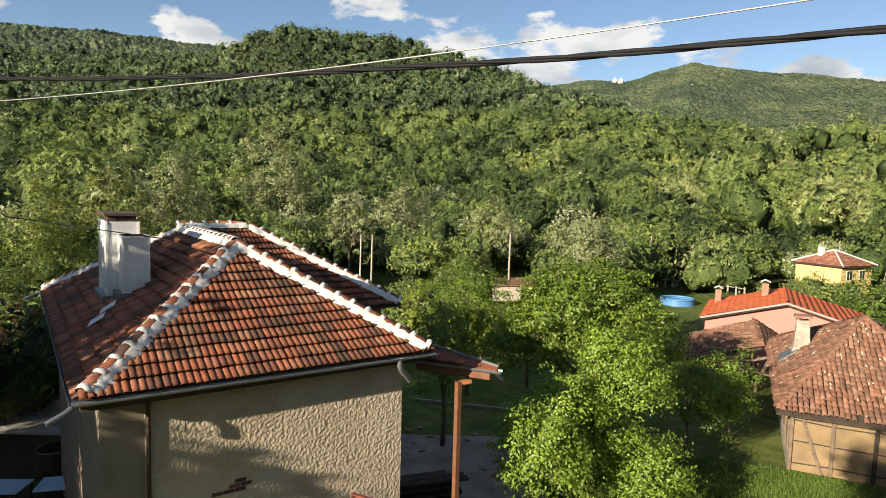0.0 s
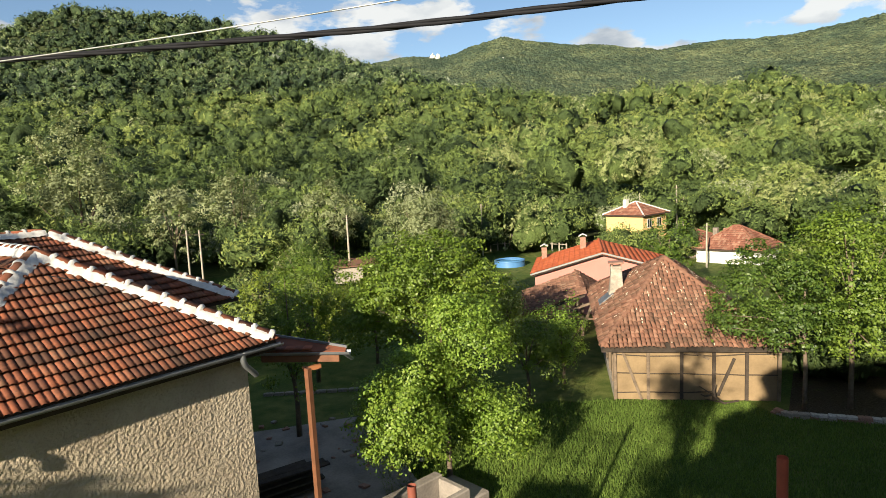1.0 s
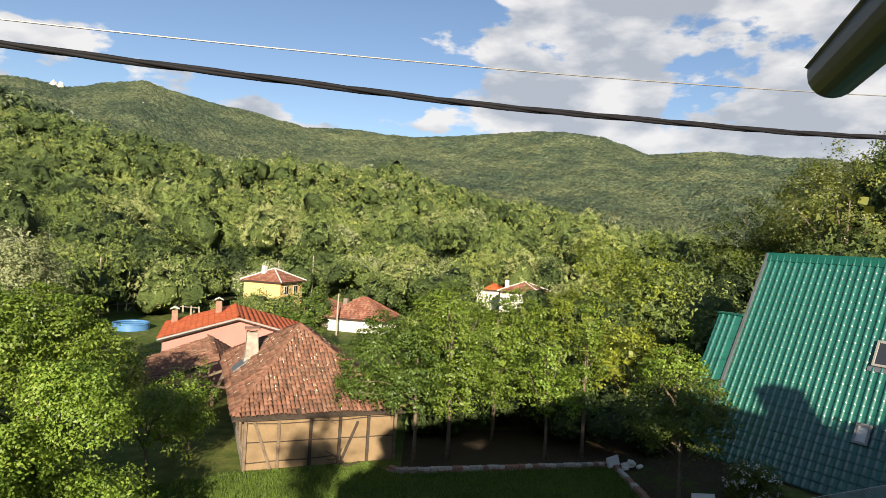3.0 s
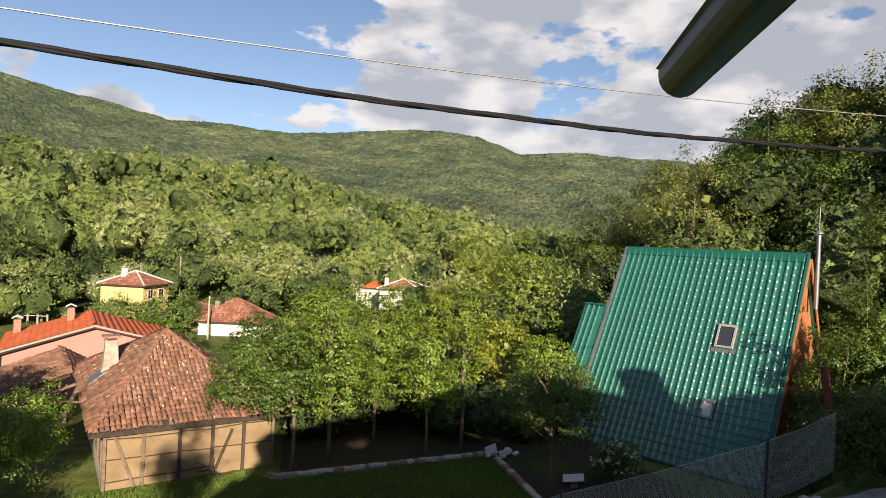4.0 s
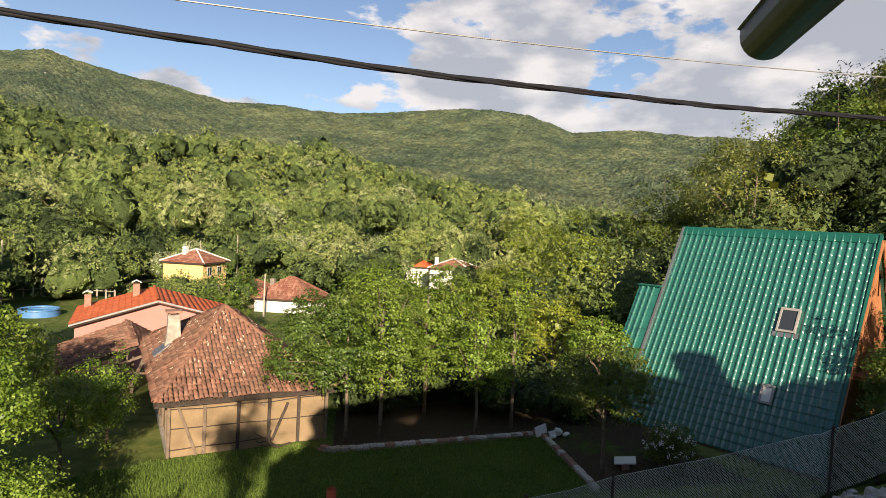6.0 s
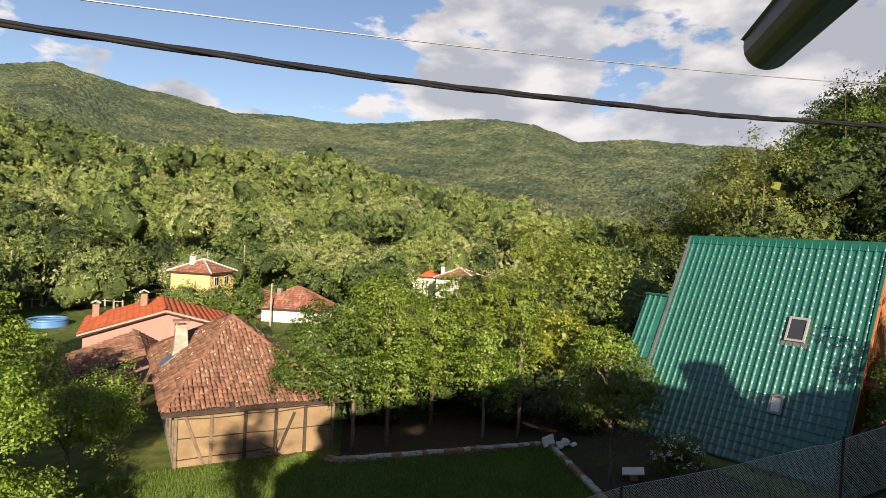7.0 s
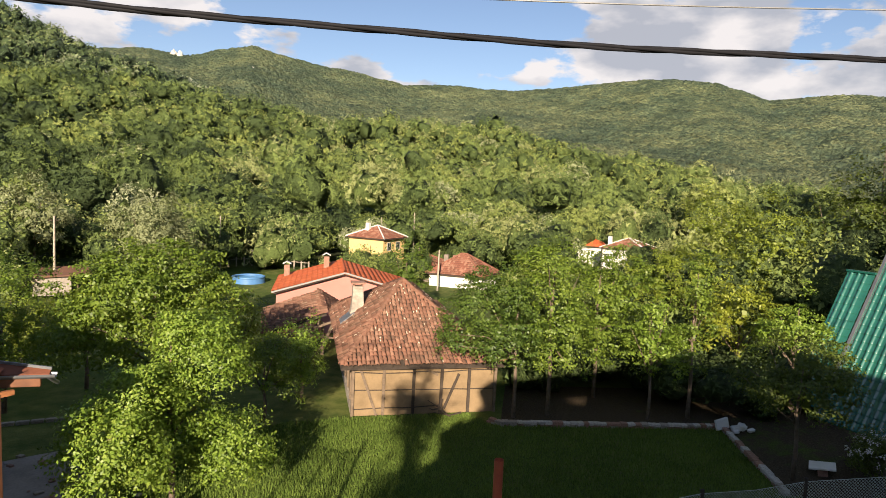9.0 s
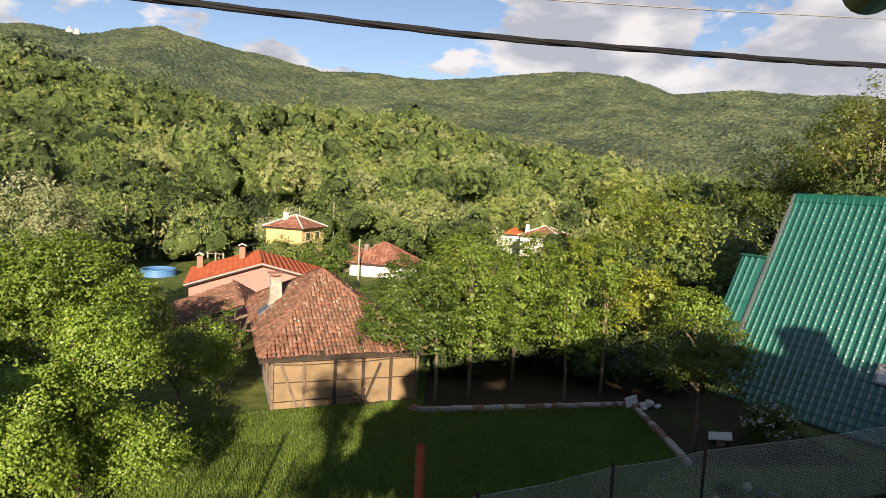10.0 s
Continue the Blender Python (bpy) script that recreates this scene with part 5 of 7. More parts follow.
# open shed with a slipped tile roof behind the barn
shed = empty("open_shed", pose(13.5, 31.3, -1.1, 0, 0, -22) @ Matrix.Scale(1.2, 4), "open timber shed with a slumped tile roof", "shed")
for x, y, h in ((0.1, 0.1, 2.6), (2.2, 0.1, 3.0), (0.1, 2.9, 2.7), (2.2, 2.9, 3.1)):
    beam("post", (x, y, -0.2), (x, y, h), 0.13, 0.13, M_wood_old, shed)
bm = bmesh.new()
add_prism(bm, [(-0.5, -0.4, 2.55), (2.3, -0.5, 3.5), (2.35, 3.2, 4.0), (-0.5, 3.2, 2.9)], 0.06)
part("roof_deck", bm, M_wood_dark, shed)
fr = roof_frame((-0.5, -0.45, 2.6), Vector((0, 3.6, 0.4)), Vector((2.8, 0, 0.95)))
tiles_joined("roof_tiles", tile_spots(3.65, 2.95, 0.155, 0.225, lambda u, v: 0 <= u < 3.65 and v < 2.95), fr, bt, M_tile_barn, shed, random.Random(2), jit=0.015, tilt=2.5, gaps=0.02)
fr = roof_frame((3.4, -0.45, 2.9), Vector((0, 3.6, 0.4)), Vector((-1.15, 0, 0.7)))
tiles_joined("roof_tiles", tile_spots(3.65, 1.3, 0.155, 0.225, lambda u, v: 0.8 <= u < 3.65 and v < 1.3), fr, bt, M_tile_barn, shed, random.Random(4), jit=0.015, tilt=2.5, gaps=0.03)
rg = random.Random(9)
for i in range(7):
    beam("rafter", (0.0 + i * 0.32, -0.55 - rg.uniform(0, 0.3), 2.35 + i * 0.13 + rg.uniform(-0.1, 0.1)), (0.3 + i * 0.32, 1.6, 2.75 + i * 0.13), 0.07, 0.08, M_wood_old, shed)
beam("broken_rafter", (-0.3, -0.6, 2.2), (2.5, -0.4, 3.1), 0.08, 0.1, M_wood_old, shed)
beam("broken_rafter", (0.6, -0.6, 2.7), (2.6, -0.5, 2.4), 0.07, 0.08, M_wood_old, shed)
beam("broken_rafter", (2.2, -0.6, 2.2), (2.9, -0.2, 3.6), 0.08, 0.1, M_wood_old, shed)


# ---- houses in the valley ----
def window(parent, x, y, z, w, h, axis, shutters=False):
    """A window on a wall that faces -y (axis 0) or -x (axis 1)."""
    m = pose(x, y, z) if axis == 0 else pose(x, y, z, 0, 0, -90)
    f = box("window", (-w / 2, w / 2, -0.05, 0.06, 0, h), M_white, parent, m=m)
    for k in range(2):
        x0 = -w / 2 + 0.07 + k * (w / 2 - 0.03)
        box("pane", (x0, x0 + w / 2 - 0.11, -0.056, -0.04, 0.08, h - 0.08), M_glass, f, m=m)
    return f


def hip_house(name, m, wx, wy, eave, rise, base, wall, tile, label, tw=0.3, over=0.45, wins=(), white_hips=True):
    """A house with a hipped roof; the corner at its origin is the nearest."""
    e = empty(name, m, label, "house", "houses in the valley")
    box("wall", (over, wx - over, over, wy - over, base, eave), wall, e)
    half = min(wx, wy) / 2
    if wx >= wy:
        ra, rb = (half, wy / 2, eave + rise), (wx - half, wy / 2, eave + rise)
    else:
        ra, rb = (wx / 2, half, eave + rise), (wx / 2, wy - half, eave + rise)
    C = [(0, 0, eave), (wx, 0, eave), (wx, wy, eave), (0, wy, eave)]
    if wx >= wy:
        faces = [[C[0], C[1], rb, ra], [C[1], C[2], rb], [C[2], C[3], ra, rb], [C[3], C[0], ra]]
        hips = [(C[0], ra), (C[1], rb), (C[2], rb), (C[3], ra), (ra, rb)]
    else:
        faces = [[C[0], C[1], ra], [C[1], C[2], rb, ra], [C[2], C[3], rb], [C[3], C[0], ra, rb]]
        hips = [(C[0], ra), (C[1], ra), (C[2], rb), (C[3], rb), (ra, rb)]
    rgl = random.Random(len(name))
    tarr = tile_arrays(tw, 0.5, 0.03, 0.05, 5)
    for f in faces:
        bm = bmesh.new()
        add_prism(bm, [(p[0], p[1], p[2] - 0.05) for p in f], 0.12)
        part("roof_deck", bm, M_fascia, e)
        o, u = Vector(f[0]), Vector(f[1]) - Vector(f[0])
        ul = u.length
        u.normalize()
        tops = [Vector(p) - o for p in f[2:]]
        v = tops[0] - u * tops[0].dot(u)
        vl = v.length
        us = sorted(t.dot(u) for t in tops)
        sp = tile_spots(ul, vl, tw, 0.44, lambda a, b: b < vl and us[0] * b / vl <= a <= ul - (ul - us[-1]) * b / vl)
        if sp:
            tiles_joined("roof_tiles", sp, roof_frame(o, u, v), tarr, tile, e, rgl, jit=0.01, tilt=0.8)
    for a, b in hips:
        if (Vector(b) - Vector(a)).length > 0.3:
            tube("ridge", [Vector(a) + Vector((0, 0, 0.06)), Vector(b) + Vector((0, 0, 0.06))], 0.13, M_mortar if white_hips else tile, e, segs=6)
    bm = bmesh.new()
    for a, b in zip(C, C[1:] + C[:1]):
        add_beam(bm, (a[0], a[1], eave - 0.1), (b[0], b[1], eave - 0.1), 0.12, 0.14)
    part("eaves_board", bm, M_fascia, e)
    for w in wins:
        window(e, *w)
    return e


yh = hip_house("yellow_house", pose(54.6, 83.8, -4.0, 0, 0, 24.9), 7.6, 7.6, 5.95, 1.9, -1, M_yellow, M_tile_far, "yellow two-storey house with a hipped tile roof", wins=((2.2, 0.45, 3.9, 1.2, 1.4, 0), (5.0, 0.45, 3.9, 1.2, 1.4, 0)))
box("chimney", (2.0, 2.7, 4.4, 5.0, 6.5, 8.3), M_white, yh, "white chimney")
tube("aerial", [(4.6, 3.6, 7.6), (4.6, 3.6, 9.2)], 0.05, M_pole, yh)
wh = hip_house("white_house", pose(57.4, 62.7, -4.3, 0, 0, 30.5), 8.0, 8.8, 2.7, 2.7, -1.5, M_white, M_tile_far, "white house with a red hipped tile roof", white_hips=False)
box("chimney", (4.6, 5.2, 7.2, 7.8, 2.9, 5.0), M_smooth_render, wh)
box("chimney", (5.4, 5.9, 6.2, 6.7, 3.0, 4.9), M_brickedge, wh)
w2 = hip_house("white_house", pose(92.0, 60.2, -3.0, 0, 0, 23.2), 8.6, 8.1, 4.5, 1.7, -2, M_white, M_tile_far, "white house with a dark red tile roof among trees", wins=((0.45, 5.4, 2.6, 1.0, 1.2, 1),))
box("chimney", (2.2, 2.9, 6.6, 7.2, 4.9, 6.4), M_white, w2)
box("solar_panel", (0.5, 1.7, 0.6, 2.6, 5.05, 5.12), M_glass, w2)
hip_house("low_house", pose(95, 71.5, -3.0, 0, 0, 23), 5.5, 5.5, 4.0, 1.2, -2, M_white, M_tile_red, "low white outbuilding with an orange roof", white_hips=False)
hip_house("low_house", pose(90, 78, -3.0, 0, 0, 23), 4.5, 5.5, 3.4, 0.7, -2, M_white, M_tile_far, "small white outbuilding behind trees", white_hips=False)
hip_house("grey_house", pose(55.5, 71.5, -4.3, 0, 0, 30), 6, 5, 3.4, 1.2, -1.5, M_smooth_render, M_tile_far, "small grey house behind the white one", white_hips=False)

# the pink house: a low gable with an orange roof
red = empty("pink_house", pose(20.75, 36.5, 0.0, 0, 0, -27.3), "pink house with a new orange tile roof and white verge", "house", "houses in the valley")
ze, zr = 2.95, 4.28
bm = bmesh.new()
vs = [(-4.5, 0.35, -1.5), (4.5, 0.35, -1.5), (4.5, 0.35, ze + 0.0), (0, 0.35, zr - 0.12), (-4.5, 0.35, ze + 0.0)]
f0 = [bm.verts.new(p) for p in vs]
f1 = [bm.verts.new((p[0], 7.0, p[2])) for p in vs]
bm.faces.new(f0)
bm.faces.new(f1[::-1])
for i in range(5):
    bm.faces.new((f0[i], f1[i], f1[(i + 1) % 5], f0[(i + 1) % 5]))
part("wall", bm, M_pink, red, "pale pink rendered wall")
for sx in (-1, 1):
    bm = bmesh.new()
    add_prism(bm, [(0, -0.1, zr), (sx * 4.75, -0.1, ze - 0.02), (sx * 4.75, 7.4, ze - 0.02), (0, 7.4, zr)], 0.12)
    part("roof_deck", bm, M_tile_red, red)
    v = Vector((-sx * 4.75, 0, zr - ze))
    tiles_joined("roof_tiles", tile_spots(7.5, v.length, 0.25, 0.38, lambda u, b: 0 <= u < 7.4 and b < 4.85), roof_frame((sx * 4.79, -0.08, ze + 0.0), (0, 1, 0), v), tile_arrays(0.25, 0.44, 0.025, 0.03, 5), M_tile_red, red, random.Random(3), jit=0.003, tilt=0.3)
    beam("verge", (0, -0.14, zr - 0.03), (sx * 4.77, -0.14, ze - 0.06), 0.06, 0.11, M_frame, red, "pale grey verge board")
    beam("verge_shadow_board", (0, 0.1, zr - 0.16), (sx * 4.65, 0.1, ze - 0.18), 0.3, 0.05, M_fascia, red)
tube("ridge", [(0, -0.1, zr + 0.05), (0, 7.4, zr + 0.05)], 0.1, M_tile_red, red)
for x, y, z, h in ((-1.4, 4.6, 3.9, 0.9), (-4.3, 5.6, 3.0, 1.0)):
    c = box("chimney", (x, x + 0.4, y, y + 0.4, z - 0.3, z + h), M_brickedge, red, "small brick chimney")
    bm = bmesh.new()
    add_prism(bm, [(x - 0.1, y - 0.1, z + h + 0.12), (x + 0.2, y - 0.1, z + h + 0.28), (x + 0.2, y + 0.5, z + h + 0.28), (x - 0.1, y + 0.5, z + h + 0.12)], 0.04)
    add_prism(bm, [(x + 0.2, y - 0.1, z + h + 0.28), (x + 0.5, y - 0.1, z + h + 0.12), (x + 0.5, y + 0.5, z + h + 0.12), (x + 0.2, y + 0.5, z + h + 0.28)], 0.04)
    part("cowl", bm, M_white, c)

# tumbledown shed in the meadow
sm = empty("meadow_shed", pose(6.6, 78, gz(7.6, 78) + 0.9, 0, 0, -8) @ Matrix.Scale(0.85, 4), "small tumbledown shed with a rusty tile roof", "shed")
box("wall", (0, 4.2, 0, 3, -0.5, 2.0), M_stone, sm)
bm = bmesh.new()
add_prism(bm, [(-0.5, -0.5, 2.0), (6.5, -0.5, 2.2), (6.2, 3.4, 2.9), (-0.6, 3.4, 2.7)], 0.15)
part("roof", bm, M_tile_barn, sm)
for x in (4.9, 6.3):
    beam("post", (x, -0.3, -0.5), (x, -0.3, 2.15), 0.14, 0.14, M_wood_old, sm)

# ---- the green house ----
gh = empty("green_house", pose(32.2, 0.43, 0.78, 0, 0, -12), "steep A-frame house clad in green ribbed sheet", "house")
PHI = radians(60)
L_, DN = 8.7, 10.6


def ribbed(name, ulen, vlen, fr, parent, pitch=0.31, label="", lap=0.38):
    """Ribbed sheet: flat pans, rounded ribs, and a rolled nose where each course laps the one below."""
    prof = [(0.0, 0.0), (0.34, 0.0), (0.42, 0.012), (0.52, 0.044), (0.6, 0.056), (0.68, 0.056), (0.76, 0.044), (0.86, 0.012), (0.94, 0.0)]
    us, hs = [], []
    n = int(ulen / pitch)
    for i in range(n):
        for a, h in prof:
            us.append((i + a) * pitch)
            hs.append(h)
    us.append(ulen)
    hs.append(0.0)
    vs, ls = [], []
    k = 0
    while k * lap < vlen - 0.1:
        v0 = k * lap
        vs += [v0, v0 + 0.012, v0 + 0.05, v0 + 0.11, min(vlen, v0 + lap - 0.004)]
        ls += [0.0, 0.011, 0.02, 0.021, 0.0]
        k += 1
    P = np.zeros((len(vs), len(us), 3))
    P[..., 0] = np.array(us)[None]
    P[..., 1] = np.array(vs)[:, None]
    P[..., 2] = np.array(hs)[None] + np.array(ls)[:, None] + np.array([[0.006 * noise.noise((u * 0.8, v * 0.7, 1.0)) for u in us] for v in vs])
    ob = grid_mesh(name, P, M_green, parent, label)
    ob.matrix_basis = fr
    return ob


dv = Vector((math.cos(PHI), 0, math.sin(PHI)))
ribbed("roof_sheet", L_, DN + 0.1, roof_frame((-DN * math.cos(PHI), L_, 9.4 - DN * math.sin(PHI)), (0, -1, 0), dv), gh, label="glossy green ribbed roof sheet")
bm = bmesh.new()
add_prism(bm, [(-DN * math.cos(PHI) + 0.06, 0.05, 9.36 - DN * math.sin(PHI)), (0.0, 0.05, 9.34), (0.0, L_ - 0.05, 9.34), (-DN * math.cos(PHI) + 0.06, L_ - 0.05, 9.36 - DN * math.sin(PHI))], 0.25)
part("roof_deck", bm, M_wood_old, gh)
bm = bmesh.new()
add_prism(bm, [(5.3, 0, 0.2), (5.3, L_, 0.2), (0, L_, 9.38), (0, 0, 9.38)], 0.25)
part("back_roof", bm, M_green, gh)
bm = bmesh.new()
pr = [(-0.22, 9.12), (0, 9.52), (0.22, 9.12), (0.19, 9.08), (0, 9.44), (-0.19, 9.08)]
ra_ = [bm.verts.new((x, -0.08, z)) for x, z in pr]
rb_ = [bm.verts.new((x, L_ + 0.1, z)) for x, z in pr]
for i in range(6):
    bm.faces.new((ra_[i], ra_[(i + 1) % 6], rb_[(i + 1) % 6], rb_[i]))
bm.faces.new(ra_)
bm.faces.new(rb_[::-1])
part("ridge_flashing", bm, M_green_trim, gh, "green ridge flashing")
for y in (-0.04, L_ + 0.02):
    beam("verge_flashing", (-DN * math.cos(PHI), y, 9.45 - DN * math.sin(PHI)), (0.0, y, 9.45), 0.1, 0.14, M_green_trim if y < 0 else M_zinc, gh)
for s in (-1, 1):
    beam("gable_board", (s * 5.2, -0.12, 0.3), (s * 0.05, -0.12, 9.2), 0.05, 0.22, M_wood_orange, gh, "orange stained verge board")
P0 = [(-4.9, 0.12, 0.5), (0, 0.12, 9.1), (4.9, 0.12, 0.5)]
bm = bmesh.new()
bm.faces.new([bm.verts.new(p) for p in P0])
r_ = bmesh.ops.extrude_face_region(bm, geom=bm.faces[:])
for v in r_["geom"]:
    if isinstance(v, bmesh.types.BMVert):
        v.co.y += 0.15
part("gable_wall", bm, M_wood_orange, gh, "orange timber gable wall")
# lower roof beyond the far end
ribbed("side_roof_sheet", 1.2, 6.6, roof_frame((-3.52 * math.cos(PHI) - 6.6 * math.cos(PHI) - 0.15, L_ + 1.28, 9.4 - 10.12 * math.sin(PHI)), (0, -1, 0), dv), gh)
box("side_roof_flashing", (-0.12, 0.14, 0, 1.25, -0.03, 0.05), M_green_trim, gh, m=pose(-3.5 * math.cos(PHI) - 0.15, L_ + 0.06, 9.42 - 3.5 * math.sin(PHI)))
box("side_wall", (-2.2, 2.2, L_ + 0.1, L_ + 1.1, -0.5, 4.6), M_wood_old, gh)


def skylight(y0, y1, d0, d1, apron, pane=M_glass):
    fr = roof_frame((-d1 * math.cos(PHI), y0, 9.4 - d1 * math.sin(PHI)), (0, 1, 0), dv)
    w, h = y1 - y0, d1 - d0
    e = new("skylight")
    e.parent = gh
    e.matrix_basis = fr
    for a in ((0, 0.09, 0, h), (w - 0.09, w, 0, h), (0.09, w - 0.09, 0, 0.1), (0.09, w - 0.09, h - 0.12, h)):
        box("window_frame", (*a, 0.0, 0.14), M_frame, e, bevel=0.008)
    box("pane", (0.09, w - 0.09, 0.1, h - 0.12, 0.05, 0.1), pane, e)
    if apron:
        box("apron", (-0.12, w + 0.12, -0.22, -0.004, 0.0, 0.06), M_zinc, e)


skylight(2.2, 3.0, 3.85, 5.0, True)
skylight(2.38, 2.92, 7.45, 8.3, False, M_white)
tube("flue", [(0.6, -0.25, 7.0), (0.6, -0.25, 10.35)], 0.1, M_zinc, gh, "shiny steel flue pipe", segs=12)
tube("flue_cap", [(0.6, -0.25, 10.4), (0.6, -0.25, 10.44), (0.6, -0.25, 10.62)], [0.2, 0.19, 0.02], M_zinc, gh, segs=12)
tube("flue_rod", [(0.6, -0.25, 10.62), (0.6, -0.25, 11.6)], 0.025, M_zinc, gh)
box("balcony", (-2.3, 2.3, -1.3, 0.1, 3.6, 3.75), M_wood_orange, gh)
for z in (4.1, 4.4, 4.7):
    beam("balcony_rail", (-2.3, -1.25, z), (2.3, -1.25, z), 0.05, 0.14, M_wood_orange, gh)

# ---- lawn edge, wire fence, lane ----
edge = empty("edging_wall", pose(0, 0, 0.9), "low dry-stone and brick edging of the lawn", "garden wall", kind="structure")
rg = random.Random(21)
stone_me = []
for k in range(6):
    bm = bmesh.new()
    add_box(bm, -0.5, 0.5, -0.5, 0.5, -0.5, 0.5, bevel=0.09)
    for v in bm.verts:
        v.co += Vector((rg.uniform(-0.06, 0.06), rg.uniform(-0.06, 0.06), rg.uniform(-0.06, 0.06)))
    me = bpy.data.meshes.new("stone")
    bm.to_mesh(me)
    bm.free()
    me.materials.append(M_brickedge if k % 3 else M_stone)
    stone_me.append(me)
M_pale_stone = plain("pale_worn_stone", (0.5, 0.46, 0.4), 0.95, vary=0.4, scale=5, grain=25, bump=0.6, dist=0.02)
pale_me = []
for src in stone_me[:3]:
    me = src.copy()
    me.materials.clear()
    me.materials.append(M_pale_stone)
    pale_me.append(me)
WALL = [(16.65, 17.6), (16.8, 16.95), (24.25, 11.8), (20.4, 7.7)]
for (xa, ya), (xb, yb) in zip(WALL[:-1], WALL[1:]):
    d = math.hypot(xb - xa, yb - ya)
    ang = math.degrees(math.atan2(yb - ya, xb - xa))
    for row in range(2):
        s = rg.uniform(0, 0.2)
        while s < d:
            w = rg.uniform(0.2, 0.34)
            ob = new("stone", rg.choice(pale_me) if row and rg.random() < 0.55 else rg.choice(stone_me))
            ob.parent = edge
            t = (s + w / 2) / d
            hh = rg.uniform(0.09, 0.13)
            ob.matrix_basis = pose(xa + (xb - xa) * t, ya + (yb - ya) * t, 0.02 + row * 0.12 + rg.uniform(-0.01, 0.01), rg.uniform(-4, 4), rg.uniform(-4, 4), ang + rg.uniform(-7, 7)) @ Matrix.Diagonal((w * 0.97, rg.uniform(0.2, 0.27), hh, 1))
            s += w
P = np.zeros((12, 24, 3))
for i in range(12):
    for j in range(24):
        t, u = i / 11, j / 23
        a = np.array(WALL[1]) * (1 - u * 2) + np.array(WALL[2]) * u * 2 if u < 0.5 else np.array(WALL[2]) * (2 - u * 2) + np.array(WALL[3]) * (u * 2 - 1)
        o = np.array((20.5, 20.5)) * (1 - u * 2) + np.array((31.5, 13.5)) * u * 2 if u < 0.5 else np.array((31.5, 13.5)) * (2 - u * 2) + np.array((25.2, 3.6)) * (u * 2 - 1)
        q = a * (1 - t) + o * t
        P[i, j] = (*q, gz(*q) + 0.03 + 0.02 * noise.noise((q[0], q[1], 0)))
soil = tagged(grid_mesh("soil_bed", P, M_soil), "bare dark earth under the orchard trees", "soil", kind="structure")

# pale rubble and a board at the corner, a slab, and a flowering bush
rub = empty("rubble_bags", pose(24.3, 11.35, 0.95, 0, 0, -30) @ Matrix.Scale(0.85, 4), "pile of pale broken blocks and bags", "rubble")
for i, (x, y, z, sx, sy, sz, rz) in enumerate(((-0.5, 0.2, 0.3, 0.75, 0.12, 0.5, 12), (0.15, 0, 0.15, 0.5, 0.35, 0.22, -20), (0.5, 0.1, 0.14, 0.4, 0.3, 0.2, 30), (0.3, -0.1, 0.34, 0.4, 0.3, 0.16, 50), (0.75, -0.2, 0.12, 0.35, 0.2, 0.14, 10), (-0.1, -0.3, 0.1, 0.3, 0.2, 0.14, 5))):
    b_ = box("block", (-sx / 2, sx / 2, -sy / 2, sy / 2, -sz / 2, sz / 2), M_white, rub, bevel=0.03)
    b_.matrix_basis = pose(x, y, z, rg.uniform(-14, 14), rg.uniform(-14, 14), rz)
slab = tagged(box("white_board", (-0.45, 0.45, -0.4, 0.4, 0, 0.06), M_white, bevel=0.01), "white board lying flat on bricks", "board")
slab.matrix_world = pose(23.18, 7.72, gz(23.18, 7.72) + 0.27, -9, 4, 20)
box("brick", (-0.3, 0.3, -0.15, 0.15, -0.25, -0.004), M_brickedge, slab)

